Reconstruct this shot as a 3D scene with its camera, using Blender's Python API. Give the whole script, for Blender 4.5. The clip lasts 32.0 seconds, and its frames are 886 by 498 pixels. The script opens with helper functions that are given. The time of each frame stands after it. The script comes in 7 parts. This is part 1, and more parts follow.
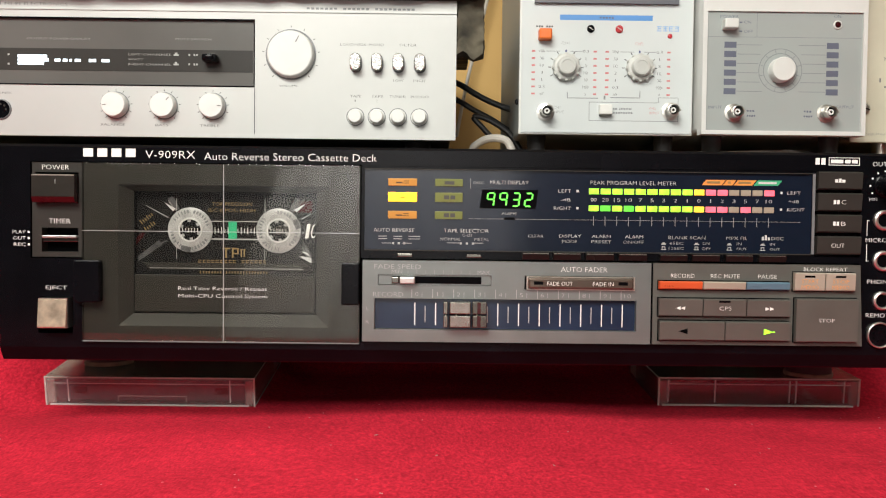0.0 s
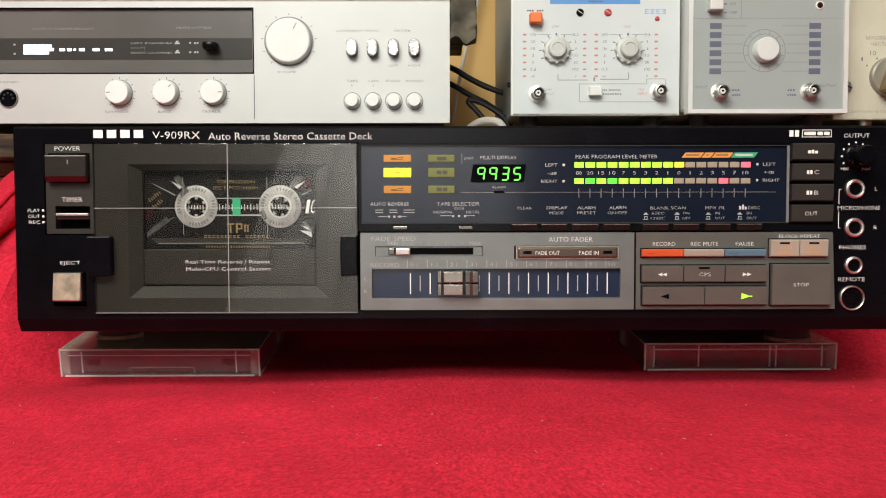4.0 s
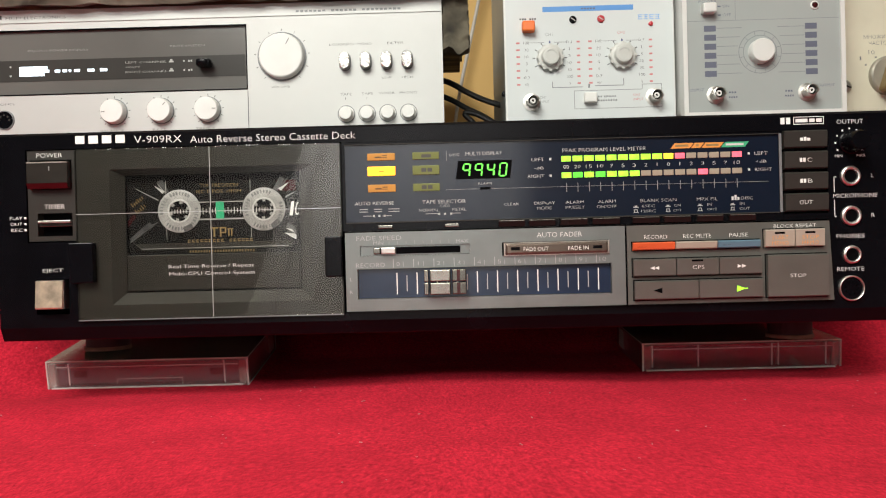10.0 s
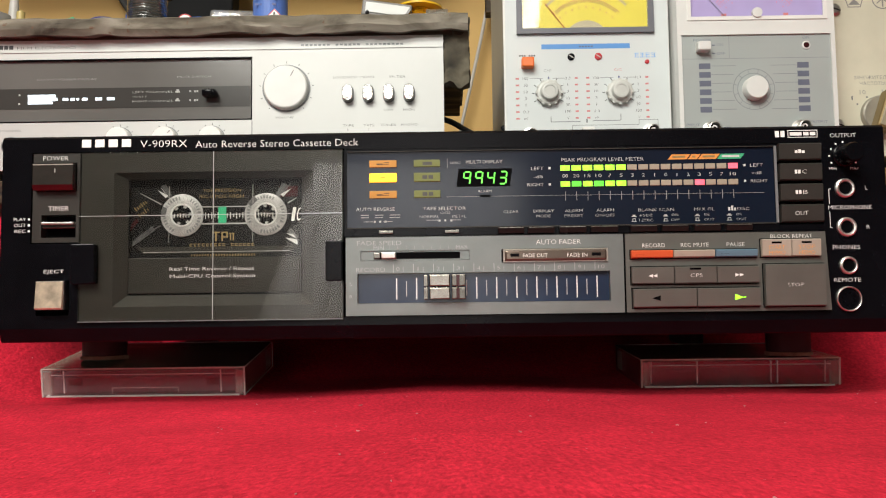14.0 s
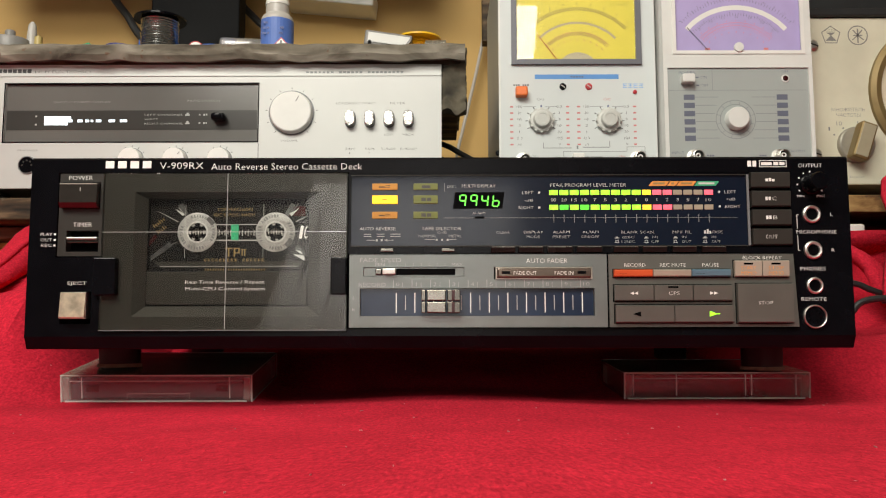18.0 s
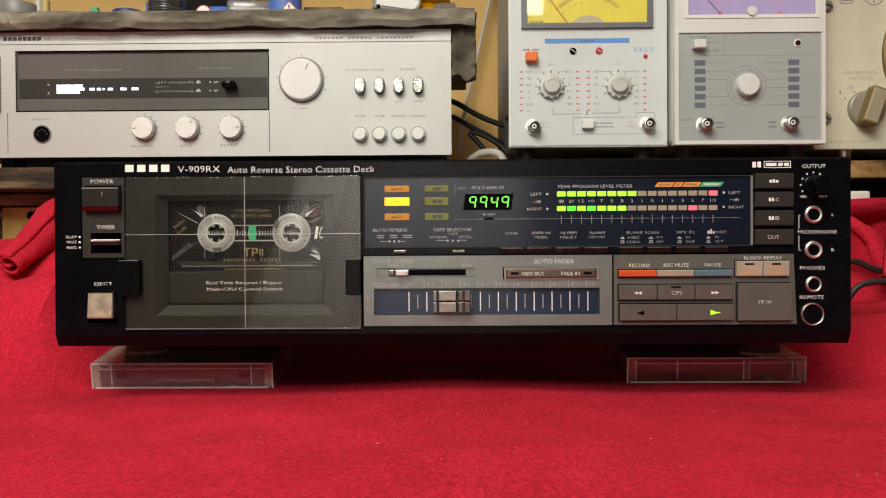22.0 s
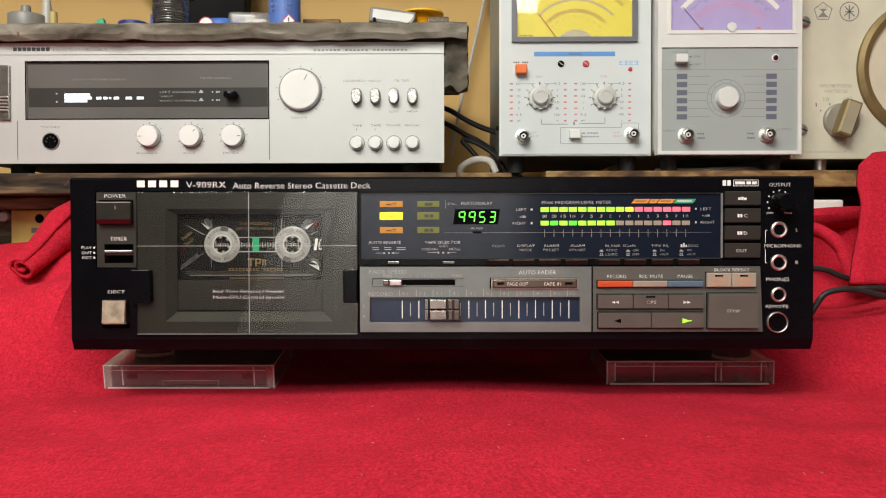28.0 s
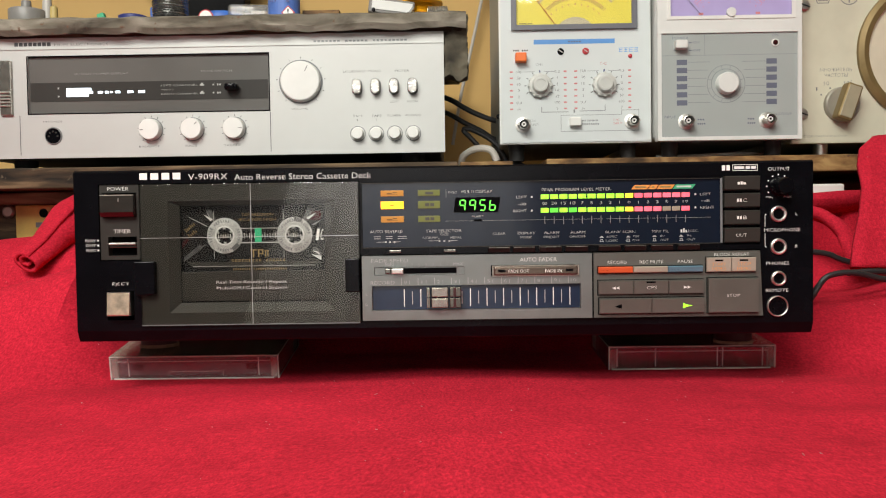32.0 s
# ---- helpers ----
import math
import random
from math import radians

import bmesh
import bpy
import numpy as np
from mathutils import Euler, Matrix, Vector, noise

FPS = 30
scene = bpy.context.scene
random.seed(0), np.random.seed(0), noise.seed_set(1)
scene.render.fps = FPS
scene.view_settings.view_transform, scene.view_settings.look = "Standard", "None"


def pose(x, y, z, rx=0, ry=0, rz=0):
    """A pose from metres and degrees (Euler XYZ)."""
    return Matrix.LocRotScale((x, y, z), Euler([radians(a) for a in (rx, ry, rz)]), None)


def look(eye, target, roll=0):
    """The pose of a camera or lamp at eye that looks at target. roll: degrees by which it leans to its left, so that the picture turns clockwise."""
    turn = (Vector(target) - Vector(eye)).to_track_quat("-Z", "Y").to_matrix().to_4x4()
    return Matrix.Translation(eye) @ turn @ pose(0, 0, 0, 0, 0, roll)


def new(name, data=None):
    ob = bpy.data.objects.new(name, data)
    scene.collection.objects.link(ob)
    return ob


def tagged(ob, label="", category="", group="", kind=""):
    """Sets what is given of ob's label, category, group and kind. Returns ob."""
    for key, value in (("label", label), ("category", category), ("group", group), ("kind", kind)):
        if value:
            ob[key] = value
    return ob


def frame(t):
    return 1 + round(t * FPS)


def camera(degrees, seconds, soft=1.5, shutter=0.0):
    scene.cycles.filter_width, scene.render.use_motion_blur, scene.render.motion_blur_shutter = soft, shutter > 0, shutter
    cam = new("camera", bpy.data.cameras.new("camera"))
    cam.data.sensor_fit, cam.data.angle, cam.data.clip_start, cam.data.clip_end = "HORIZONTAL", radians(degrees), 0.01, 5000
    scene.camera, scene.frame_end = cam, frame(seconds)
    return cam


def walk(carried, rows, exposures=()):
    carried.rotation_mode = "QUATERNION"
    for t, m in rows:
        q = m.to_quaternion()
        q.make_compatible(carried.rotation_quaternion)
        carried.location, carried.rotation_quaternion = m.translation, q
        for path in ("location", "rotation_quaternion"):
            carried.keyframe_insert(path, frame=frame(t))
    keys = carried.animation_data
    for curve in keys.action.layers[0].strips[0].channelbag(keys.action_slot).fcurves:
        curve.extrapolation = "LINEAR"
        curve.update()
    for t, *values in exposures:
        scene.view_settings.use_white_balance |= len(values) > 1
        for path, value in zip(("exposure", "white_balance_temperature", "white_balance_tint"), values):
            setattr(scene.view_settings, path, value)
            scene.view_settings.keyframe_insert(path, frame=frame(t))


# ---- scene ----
cam = camera(56.98, 32.0, 1.15)
PATH = [
    (0, (-0.01189, -0.38029, 0.10098), (-0.00640, 0.61922, 0.07014), 0.64),
    (0.5, (-0.01070, -0.38089, 0.10064), (-0.00576, 0.61848, 0.06547), 0.53),
    (1, (-0.01081, -0.38272, 0.09893), (-0.00632, 0.61649, 0.05951), 0.42),
    (1.5, (-0.00998, -0.38594, 0.09863), (-0.00610, 0.61312, 0.05550), 0.32),
    (2, (-0.01023, -0.39013, 0.09673), (-0.00688, 0.60880, 0.05076), 0.23),
    (2.5, (-0.00997, -0.39590, 0.09669), (-0.00676, 0.60299, 0.04976), 0.16),
    (3, (-0.00927, -0.40043, 0.09676), (-0.00612, 0.59851, 0.05081), 0.05),
    (3.5, (-0.00946, -0.40102, 0.09529), (-0.00544, 0.59797, 0.05050), -0.03),
    (5.5, (-0.00306, -0.40157, 0.08916), (0.00118, 0.59789, 0.05660), -0.43),
    (6, (-0.00238, -0.40344, 0.08921), (-0.00143, 0.59618, 0.06193), -0.54),
    (6.5, (-0.00147, -0.40277, 0.08635), (-0.00400, 0.59697, 0.06342), -0.64),
    (7, (-0.00035, -0.40351, 0.08404), (-0.00607, 0.59632, 0.06646), -0.80),
    (7.5, (0.00110, -0.40305, 0.08270), (-0.00713, 0.59680, 0.06766), -0.98),
    (8, (0.00140, -0.40084, 0.08094), (-0.00934, 0.59902, 0.06832), -1.16),
    (8.5, (0.00268, -0.39917, 0.08058), (-0.01047, 0.60067, 0.06869), -1.25),
    (9, (0.00408, -0.39678, 0.08104), (-0.01018, 0.60306, 0.07025), -1.31),
    (9.5, (0.00516, -0.39640, 0.07829), (-0.00862, 0.60347, 0.07072), -1.37),
    (10, (0.00461, -0.39369, 0.07713), (-0.00736, 0.60622, 0.07153), -1.48),
    (10.5, (0.00553, -0.39267, 0.07616), (-0.00468, 0.60727, 0.07236), -1.56),
    (11, (0.00649, -0.39248, 0.07444), (-0.00296, 0.60747, 0.07214), -1.65),
    (11.5, (0.00617, -0.39313, 0.07235), (-0.00242, 0.60683, 0.07201), -1.76),
    (12, (0.00696, -0.39375, 0.06939), (-0.00230, 0.60620, 0.07412), -1.81),
    (12.5, (0.00714, -0.39262, 0.06453), (-0.00278, 0.60720, 0.08081), -1.74),
    (13, (0.00660, -0.39577, 0.05952), (-0.00257, 0.60357, 0.09457), -1.48),
    (13.5, (0.00508, -0.39722, 0.05348), (-0.00365, 0.60126, 0.10797), -1.14),
    (14, (0.00284, -0.39559, 0.04858), (-0.00421, 0.60165, 0.12241), -0.74),
    (14.5, (0.00340, -0.39320, 0.04374), (-0.00078, 0.60293, 0.13156), -0.34),
    (16.5, (0.00167, -0.41930, 0.03861), (0.00550, 0.57478, 0.14722), 0.06),
    (17, (0.00148, -0.42151, 0.04025), (0.00425, 0.57274, 0.14730), -0.04),
    (17.5, (0.00248, -0.42455, 0.04272), (0.00306, 0.56996, 0.14740), -0.10),
    (18, (0.00215, -0.42620, 0.04420), (0.00129, 0.56881, 0.14398), -0.12),
    (18.5, (0.00246, -0.43073, 0.04792), (0.00042, 0.56514, 0.13869), -0.15),
    (19, (0.00240, -0.43130, 0.05393), (-0.00032, 0.56568, 0.13155), -0.16),
    (19.5, (0.00129, -0.43157, 0.05970), (-0.00308, 0.56665, 0.11926), -0.17),
    (20, (0.00019, -0.43204, 0.06749), (-0.00489, 0.56720, 0.10604), -0.21),
    (20.5, (-0.00092, -0.43406, 0.07618), (-0.00667, 0.56568, 0.09794), -0.24),
    (21, (0.00048, -0.43891, 0.08268), (-0.00760, 0.56103, 0.08997), -0.31),
    (21.5, (0.00179, -0.44137, 0.08911), (-0.00775, 0.55858, 0.08707), -0.36),
    (22, (0.00157, -0.44305, 0.09145), (-0.01105, 0.55683, 0.08233), -0.32),
    (22.5, (0.00312, -0.44747, 0.09396), (-0.01014, 0.55231, 0.07737), -0.25),
    (23, (0.00245, -0.45146, 0.09590), (-0.01035, 0.54822, 0.07388), -0.20),
    (23.5, (0.00314, -0.45328, 0.09700), (-0.00967, 0.54630, 0.07102), -0.18),
    (24, (0.00353, -0.45775, 0.09850), (-0.00855, 0.54178, 0.07049), -0.23),
    (24.5, (0.00506, -0.46307, 0.09991), (-0.00667, 0.53648, 0.07229), -0.23),
    (25, (0.00429, -0.46708, 0.10207), (-0.00569, 0.53252, 0.07548), -0.18),
    (25.5, (0.00431, -0.46981, 0.10198), (-0.00581, 0.52984, 0.07759), -0.16),
    (27.5, (0.00423, -0.47401, 0.10371), (-0.00397, 0.52577, 0.08440), -0.09),
    (28, (0.00452, -0.47464, 0.10363), (-0.00255, 0.52513, 0.08346), -0.10),
    (28.5, (0.00384, -0.47612, 0.10400), (-0.00135, 0.52365, 0.08317), -0.10),
    (29, (0.00375, -0.47793, 0.10393), (-0.00026, 0.52183, 0.08263), -0.08),
    (29.5, (0.00468, -0.47828, 0.10459), (0.00032, 0.52148, 0.08314), -0.12),
    (30, (0.00507, -0.47872, 0.10546), (0.00005, 0.52100, 0.08220), -0.18),
    (30.5, (0.00441, -0.47819, 0.10389), (-0.00136, 0.52151, 0.07990), -0.19),
    (31, (0.00538, -0.47860, 0.10158), (-0.00140, 0.52105, 0.07587), -0.29),
    (31.5, (0.00574, -0.47800, 0.10011), (-0.00235, 0.52156, 0.07164), -0.49),
    (32, (0.00631, -0.47758, 0.10239), (-0.00592, 0.52185, 0.07068), -0.85),
]
EXPO = [(0.0, 0.15, 6500, 10), (3.0, 0.09, 6500, 10), (8.0, 0.06, 6500, 10), (14.0, 0.07, 6540, 10), (17.0, -0.02, 6680, 10), (18.0, -0.13, 6800, 10), (19.0, -0.38, 6950, 10),
        (21.0, -0.40, 6950, 10), (22.0, -0.23, 6950, 11), (23.0, -0.08, 6750, 11), (24.5, -0.04, 6560, 10), (32.0, -0.04, 6530, 10)]
walk(cam, [(t, look(eye, target, roll)) for t, eye, target, roll in PATH], EXPO)

# ---- light ----
world = bpy.data.worlds.new("world")
scene.world = world
world.use_nodes = True
world.node_tree.nodes["Background"].inputs[0].default_value = (0.9, 0.75, 0.55, 1)
world.node_tree.nodes["Background"].inputs[1].default_value = 0.05


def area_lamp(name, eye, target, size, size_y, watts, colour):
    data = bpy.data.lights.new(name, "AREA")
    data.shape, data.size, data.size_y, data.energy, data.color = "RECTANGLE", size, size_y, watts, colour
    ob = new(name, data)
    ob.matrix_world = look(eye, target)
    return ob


# Unseen light without a fixture, placed to match the overall brightness.
area_lamp("unseen_key_light", (-0.45, -1.02, 1.18), (-0.12, 0.0, 0.06), 0.9, 0.4, 25.5, (0.985, 0.985, 0.905))
# Unseen source behind the camera, placed from its reflections in dial and display glass.
area_lamp("unseen_front_light", (-0.20, -1.35, 0.875), (-0.05, 0.2, 0.18), 0.95, 0.25, 10.5, (0.98, 0.97, 0.90))
# Added only to brighten the unseen sheet that the deck reflects.
area_lamp("sheet_fill_light", (-0.10, -1.70, 0.55), (-0.15, -2.2, 0.1), 0.5, 0.1, 18, (0.95, 0.97, 1.0))


# ---- materials ----
def mat(name, colour, rough=0.5, metal=0.0, vary=0.12, scale=60.0, bump=0.0, bscale=400.0, glow=0.0, glow_colour=None, coat=0.0, spec=0.5):
    m = bpy.data.materials.new(name)
    m.use_nodes = True
    nt = m.node_tree
    p = nt.nodes["Principled BSDF"]
    p.inputs["Roughness"].default_value = rough
    p.inputs["Metallic"].default_value = metal
    p.inputs["Specular IOR Level"].default_value = spec
    p.inputs["Coat Weight"].default_value = coat
    p.inputs["Coat Roughness"].default_value = 0.06
    tc = nt.nodes.new("ShaderNodeTexCoord")
    if vary > 0:
        n1 = nt.nodes.new("ShaderNodeTexNoise")
        n1.inputs["Scale"].default_value = scale
        n1.inputs["Detail"].default_value = 6
        nt.links.new(tc.outputs["Object"], n1.inputs["Vector"])
        r = nt.nodes.new("ShaderNodeMapRange")
        r.inputs["From Min"].default_value, r.inputs["From Max"].default_value = 0.3, 0.7
        r.inputs["To Min"].default_value, r.inputs["To Max"].default_value = 1 - vary, 1 + vary
        nt.links.new(n1.outputs["Fac"], r.inputs["Value"])
        mul = nt.nodes.new("ShaderNodeVectorMath")
        mul.operation = "SCALE"
        mul.inputs[0].default_value = colour
        nt.links.new(r.outputs["Result"], mul.inputs["Scale"])
        nt.links.new(mul.outputs["Vector"], p.inputs["Base Color"])
        r2 = nt.nodes.new("ShaderNodeMapRange")
        r2.inputs["To Min"].default_value, r2.inputs["To Max"].default_value = max(0.02, rough * 0.8), min(1, rough * 1.25)
        n2 = nt.nodes.new("ShaderNodeTexNoise")
        n2.inputs["Scale"].default_value = scale * 0.25
        n2.inputs["Detail"].default_value = 4
        nt.links.new(tc.outputs["Object"], n2.inputs["Vector"])
        nt.links.new(n2.outputs["Fac"], r2.inputs["Value"])
        nt.links.new(r2.outputs["Result"], p.inputs["Roughness"])
    else:
        p.inputs["Base Color"].default_value = (*colour, 1)
    if bump > 0:
        n3 = nt.nodes.new("ShaderNodeTexNoise")
        n3.inputs["Scale"].default_value = bscale
        n3.inputs["Detail"].default_value = 3
        nt.links.new(tc.outputs["Object"], n3.inputs["Vector"])
        b = nt.nodes.new("ShaderNodeBump")
        b.inputs["Strength"].default_value = bump
        b.inputs["Distance"].default_value = 0.0005
        nt.links.new(n3.outputs["Fac"], b.inputs["Height"])
        nt.links.new(b.outputs["Normal"], p.inputs["Normal"])
    if glow > 0:
        p.inputs["Emission Color"].default_value = (*(glow_colour or colour), 1)
        p.inputs["Emission Strength"].default_value = glow
    return m


def clear(name, tint=(1, 1, 1), rough=0.02, gloss=0.06, body=0.0, body_colour=(0.5, 0.5, 0.5)):
    """Thin clear plastic: lets light straight through and shines a little, with an optional milky body."""
    m = bpy.data.materials.new(name)
    m.use_nodes = True
    nt = m.node_tree
    nt.nodes.remove(nt.nodes["Principled BSDF"])
    out = nt.nodes["Material Output"]
    tr = nt.nodes.new("ShaderNodeBsdfTransparent")
    tr.inputs[0].default_value = (*tint, 1)
    base = tr.outputs[0]
    if body > 0:
        df = nt.nodes.new("ShaderNodeBsdfDiffuse")
        df.inputs[0].default_value = (*body_colour, 1)
        mx0 = nt.nodes.new("ShaderNodeMixShader")
        mx0.inputs[0].default_value = body
        nt.links.new(base, mx0.inputs[1])
        nt.links.new(df.outputs[0], mx0.inputs[2])
        base = mx0.outputs[0]
    gl = nt.nodes.new("ShaderNodeBsdfGlossy")
    gl.inputs["Roughness"].default_value = rough
    fr = nt.nodes.new("ShaderNodeFresnel")
    fr.inputs["IOR"].default_value = 1.45
    add = nt.nodes.new("ShaderNodeMath")
    add.operation = "MULTIPLY_ADD"
    add.inputs[1].default_value, add.inputs[2].default_value = 1.0, gloss - 0.04
    add.use_clamp = True
    nt.links.new(fr.outputs[0], add.inputs[0])
    mx = nt.nodes.new("ShaderNodeMixShader")
    nt.links.new(add.outputs[0], mx.inputs[0])
    nt.links.new(base, mx.inputs[1])
    nt.links.new(gl.outputs[0], mx.inputs[2])
    nt.links.new(mx.outputs[0], out.inputs["Surface"])
    return m


BLACK = mat("black_plastic", (0.003, 0.003, 0.0042), 0.2, vary=0.25, spec=0.14)
BLACK_METAL = mat("black_metal", (0.012, 0.012, 0.013), 0.45, vary=0.2)
RUBBER = mat("black_rubber", (0.012, 0.011, 0.011), 0.7, vary=0.3, bump=0.2)
FOOT_FELT = mat("brown_foot_felt", (0.13, 0.10, 0.065), 0.95, vary=0.4, scale=200, bump=0.5)
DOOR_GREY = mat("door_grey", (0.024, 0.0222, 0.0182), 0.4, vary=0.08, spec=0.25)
# Lighter copy of the door grey: light on the bevel put into colour.
DOOR_GREY_LIT = mat("door_grey_lit_copy", (0.035, 0.0325, 0.0275), 0.4, vary=0.08, spec=0.25)
PANEL_DARK = mat("dark_grey_plastic", (0.030, 0.028, 0.0245), 0.42, vary=0.08, spec=0.25)
SILVER = mat("brushed_silver_grey", (0.204, 0.224, 0.216), 0.3, 0.5, vary=0.08, bump=0.05, bscale=1500)
GREY_PANEL = mat("grey_painted_metal", (0.101, 0.102, 0.090), 0.45, 0.2, vary=0.08, bump=0.05, bscale=1500)
KEY_GREY = mat("key_grey_metal", (0.124, 0.121, 0.106), 0.4, 0.35, vary=0.08)
DARK_CHROME = mat("smoked_chrome", (0.14, 0.13, 0.115), 0.16, 0.9, vary=0.15, scale=120)
SATIN = mat("satin_metal", (0.70, 0.68, 0.64), 0.38, 1.0, vary=0.08)
CAP_METAL = mat("pale_metal", (0.45, 0.41, 0.36), 0.35, 0.6, vary=0.1, scale=150)
BROWN_INK = mat("brown_ink", (0.07, 0.03, 0.008), 0.5, vary=0.0)
KNOB_STEEL = mat("dull_steel_cap", (0.30, 0.285, 0.255), 0.26, 0.8, vary=0.25, scale=180)
KEY_BROWN = mat("brown_gloss_key", (0.16, 0.125, 0.10), 0.2, 0.7, vary=0.1)
POWER_GREY = mat("dark_gloss_grey", (0.025, 0.023, 0.020), 0.16, vary=0.15, scale=120, spec=0.4)
GLOSS_BLACK = mat("gloss_black_brown", (0.010, 0.008, 0.0075), 0.25, vary=0.1, spec=0.2)
STEEL = mat("steel", (0.62, 0.60, 0.56), 0.34, 1.0, vary=0.1)
DISPLAY = mat("display_glass", (0.006, 0.010, 0.021), 0.10, vary=0.1, coat=0.2, spec=0.3)
WELL = mat("dark_well", (0.0015, 0.0015, 0.002), 0.6, vary=0.0, spec=0.04)
WHITE_INK = mat("white_ink", (0.84, 0.83, 0.80), 0.5, vary=0.03)
SOFT_INK = mat("soft_white_ink", (0.60, 0.60, 0.58), 0.5, vary=0.04)
GREY_INK = mat("grey_ink", (0.42, 0.42, 0.41), 0.5, vary=0.05)
DIM_INK = mat("pale_ink", (0.30, 0.30, 0.29), 0.5, vary=0.1)
DARK_INK = mat("dark_ink", (0.05, 0.05, 0.055), 0.5, vary=0.1)
RED_INK = mat("red_ink", (0.60, 0.20, 0.20), 0.5, vary=0.1)
ORANGE_INK = mat("orange_ink", (0.75, 0.30, 0.06), 0.5, vary=0.05)
GOLD_INK = mat("gold_ink", (0.36, 0.25, 0.10), 0.35, 0.5, vary=0.15, scale=300)
BLUE_WELL = mat("blue_fader_strip", (0.014, 0.024, 0.052), 0.15, vary=0.25, scale=40)
RED_KEY = mat("orange_red_key", (0.62, 0.10, 0.03), 0.4, vary=0.06)
BEIGE_KEY = mat("beige_key", (0.36, 0.31, 0.25), 0.45, vary=0.06)
BLUE_KEY = mat("blue_key", (0.10, 0.19, 0.25), 0.45, vary=0.06)
RED_GLOSS = mat("dark_red_plastic", (0.040, 0.004, 0.005), 0.25, vary=0.1)
# A little emission lifts the brightness of these unlit lenses.
AMBER_OFF = mat("amber_lens", (0.50, 0.23, 0.03), 0.4, vary=0.06, glow=0.06, glow_colour=(0.9, 0.4, 0.04))
AMBER_ON = mat("amber_lens_lit", (0.9, 0.5, 0.02), 0.4, vary=0.0, glow=2.1, glow_colour=(1.0, 0.37, 0.012))
OLIVE_OFF = mat("olive_lens", (0.155, 0.18, 0.035), 0.4, vary=0.06)
LED_OFF = mat("unlit_lens", (0.33, 0.285, 0.215), 0.45, vary=0.06)
LED_GREEN = mat("green_light", (0.3, 0.8, 0.05), 0.4, vary=0, glow=1.1, glow_colour=(0.36, 1.0, 0.03))
LED_GREEN_DEEP = mat("deep_green_light", (0.1, 0.7, 0.05), 0.4, vary=0, glow=1.0, glow_colour=(0.08, 0.72, 0.03))
LED_YELLOW = mat("yellow_light", (0.9, 0.6, 0.05), 0.4, vary=0, glow=1.15, glow_colour=(1.0, 0.66, 0.03))
LED_RED = mat("pink_red_light", (0.9, 0.15, 0.2), 0.4, vary=0, glow=1.0, glow_colour=(1.0, 0.09, 0.15))
DIGIT = mat("green_digit_light", (0.2, 0.9, 0.1), 0.4, vary=0, glow=1.2, glow_colour=(0.10, 1.0, 0.07))
TAPE_GREEN = mat("green_tape_mark", (0.02, 0.55, 0.25), 0.5, vary=0.1)
HUB_WHITE = mat("pale_translucent_plastic", (0.40, 0.40, 0.395), 0.22, vary=0.3, scale=150)
RIM_AND_GLINT = mat("rim_and_glint_white", (0.62, 0.62, 0.61), 0.25, vary=0.15, scale=150)
TAPE_BROWN = mat("magnetic_tape", (0.010, 0.009, 0.009), 0.25, vary=0.3, scale=300, spec=0.2)
SHELL = mat("smoked_cassette_shell", (0.009, 0.0085, 0.0085), 0.22, vary=0.35, scale=30, spec=0.25)
SHELL_CLEAR = mat("clear_cassette_shell", (0.17, 0.17, 0.175), 0.15, 0.4, vary=0.5, scale=90)
GLASS = clear("door_glass", (0.90, 0.89, 0.86), 0.03, 0.05)
CASE_CLEAR = clear("clear_case_plastic", (0.90, 0.88, 0.88), 0.06, 0.10, 0.06, (0.70, 0.65, 0.64))
CASE_LID = clear("scuffed_case_lid", (0.82, 0.80, 0.78), 0.15, 0.11, 0.45, (0.48, 0.43, 0.35))
CONTAINER_CLEAR = clear("container_wall", (0.92, 0.91, 0.90), 0.12, 0.06, 0.2, (0.75, 0.72, 0.68))
CASE_EDGE = clear("case_edge_plastic", (0.75, 0.72, 0.72), 0.1, 0.15, 0.6, (0.80, 0.74, 0.72))
AMP_SILVER = mat("satin_aluminium", (0.53, 0.532, 0.518), 0.5, 0.3, vary=0.05, scale=14, bump=0.04, bscale=1800)
AMP_KNOB = mat("white_aluminium_knob", (0.80, 0.795, 0.77), 0.5, 0.0, vary=0.03, spec=0.25)
AMP_SIDE = mat("grey_metal_case", (0.10, 0.10, 0.10), 0.5, 0.3)
AMP_GLASS = mat("grey_display_glass", (0.13, 0.125, 0.118), 0.16, vary=0.1, scale=12, spec=0.5)
AMP_BAND = mat("dark_display_band", (0.05, 0.048, 0.045), 0.16, vary=0.1, scale=12, spec=0.5)
VFD = mat("white_blue_light", (0.8, 0.9, 1.0), 0.4, vary=0, glow=1.6, glow_colour=(0.80, 0.92, 1.0))
METER_WHITE = mat("pale_blue_grey_paint", (0.60, 0.63, 0.63), 0.45, vary=0.03, scale=20, bump=0.03)
METER_FRAME = mat("off_white_plastic", (0.69, 0.69, 0.665), 0.4, vary=0.03)
METER_GREY = mat("mid_grey_paint", (0.35, 0.378, 0.368), 0.45, vary=0.03, scale=20)
AMP_INK = mat("dark_grey_ink", (0.06, 0.06, 0.06), 0.5, vary=0.05)
WORN_CHROME = mat("worn_chrome", (0.56, 0.545, 0.51), 0.22, 1.0, vary=0.3, scale=260, bump=0.8, bscale=260)
GREY_LINE = mat("grey_line", (0.22, 0.23, 0.24), 0.5, vary=0.05)
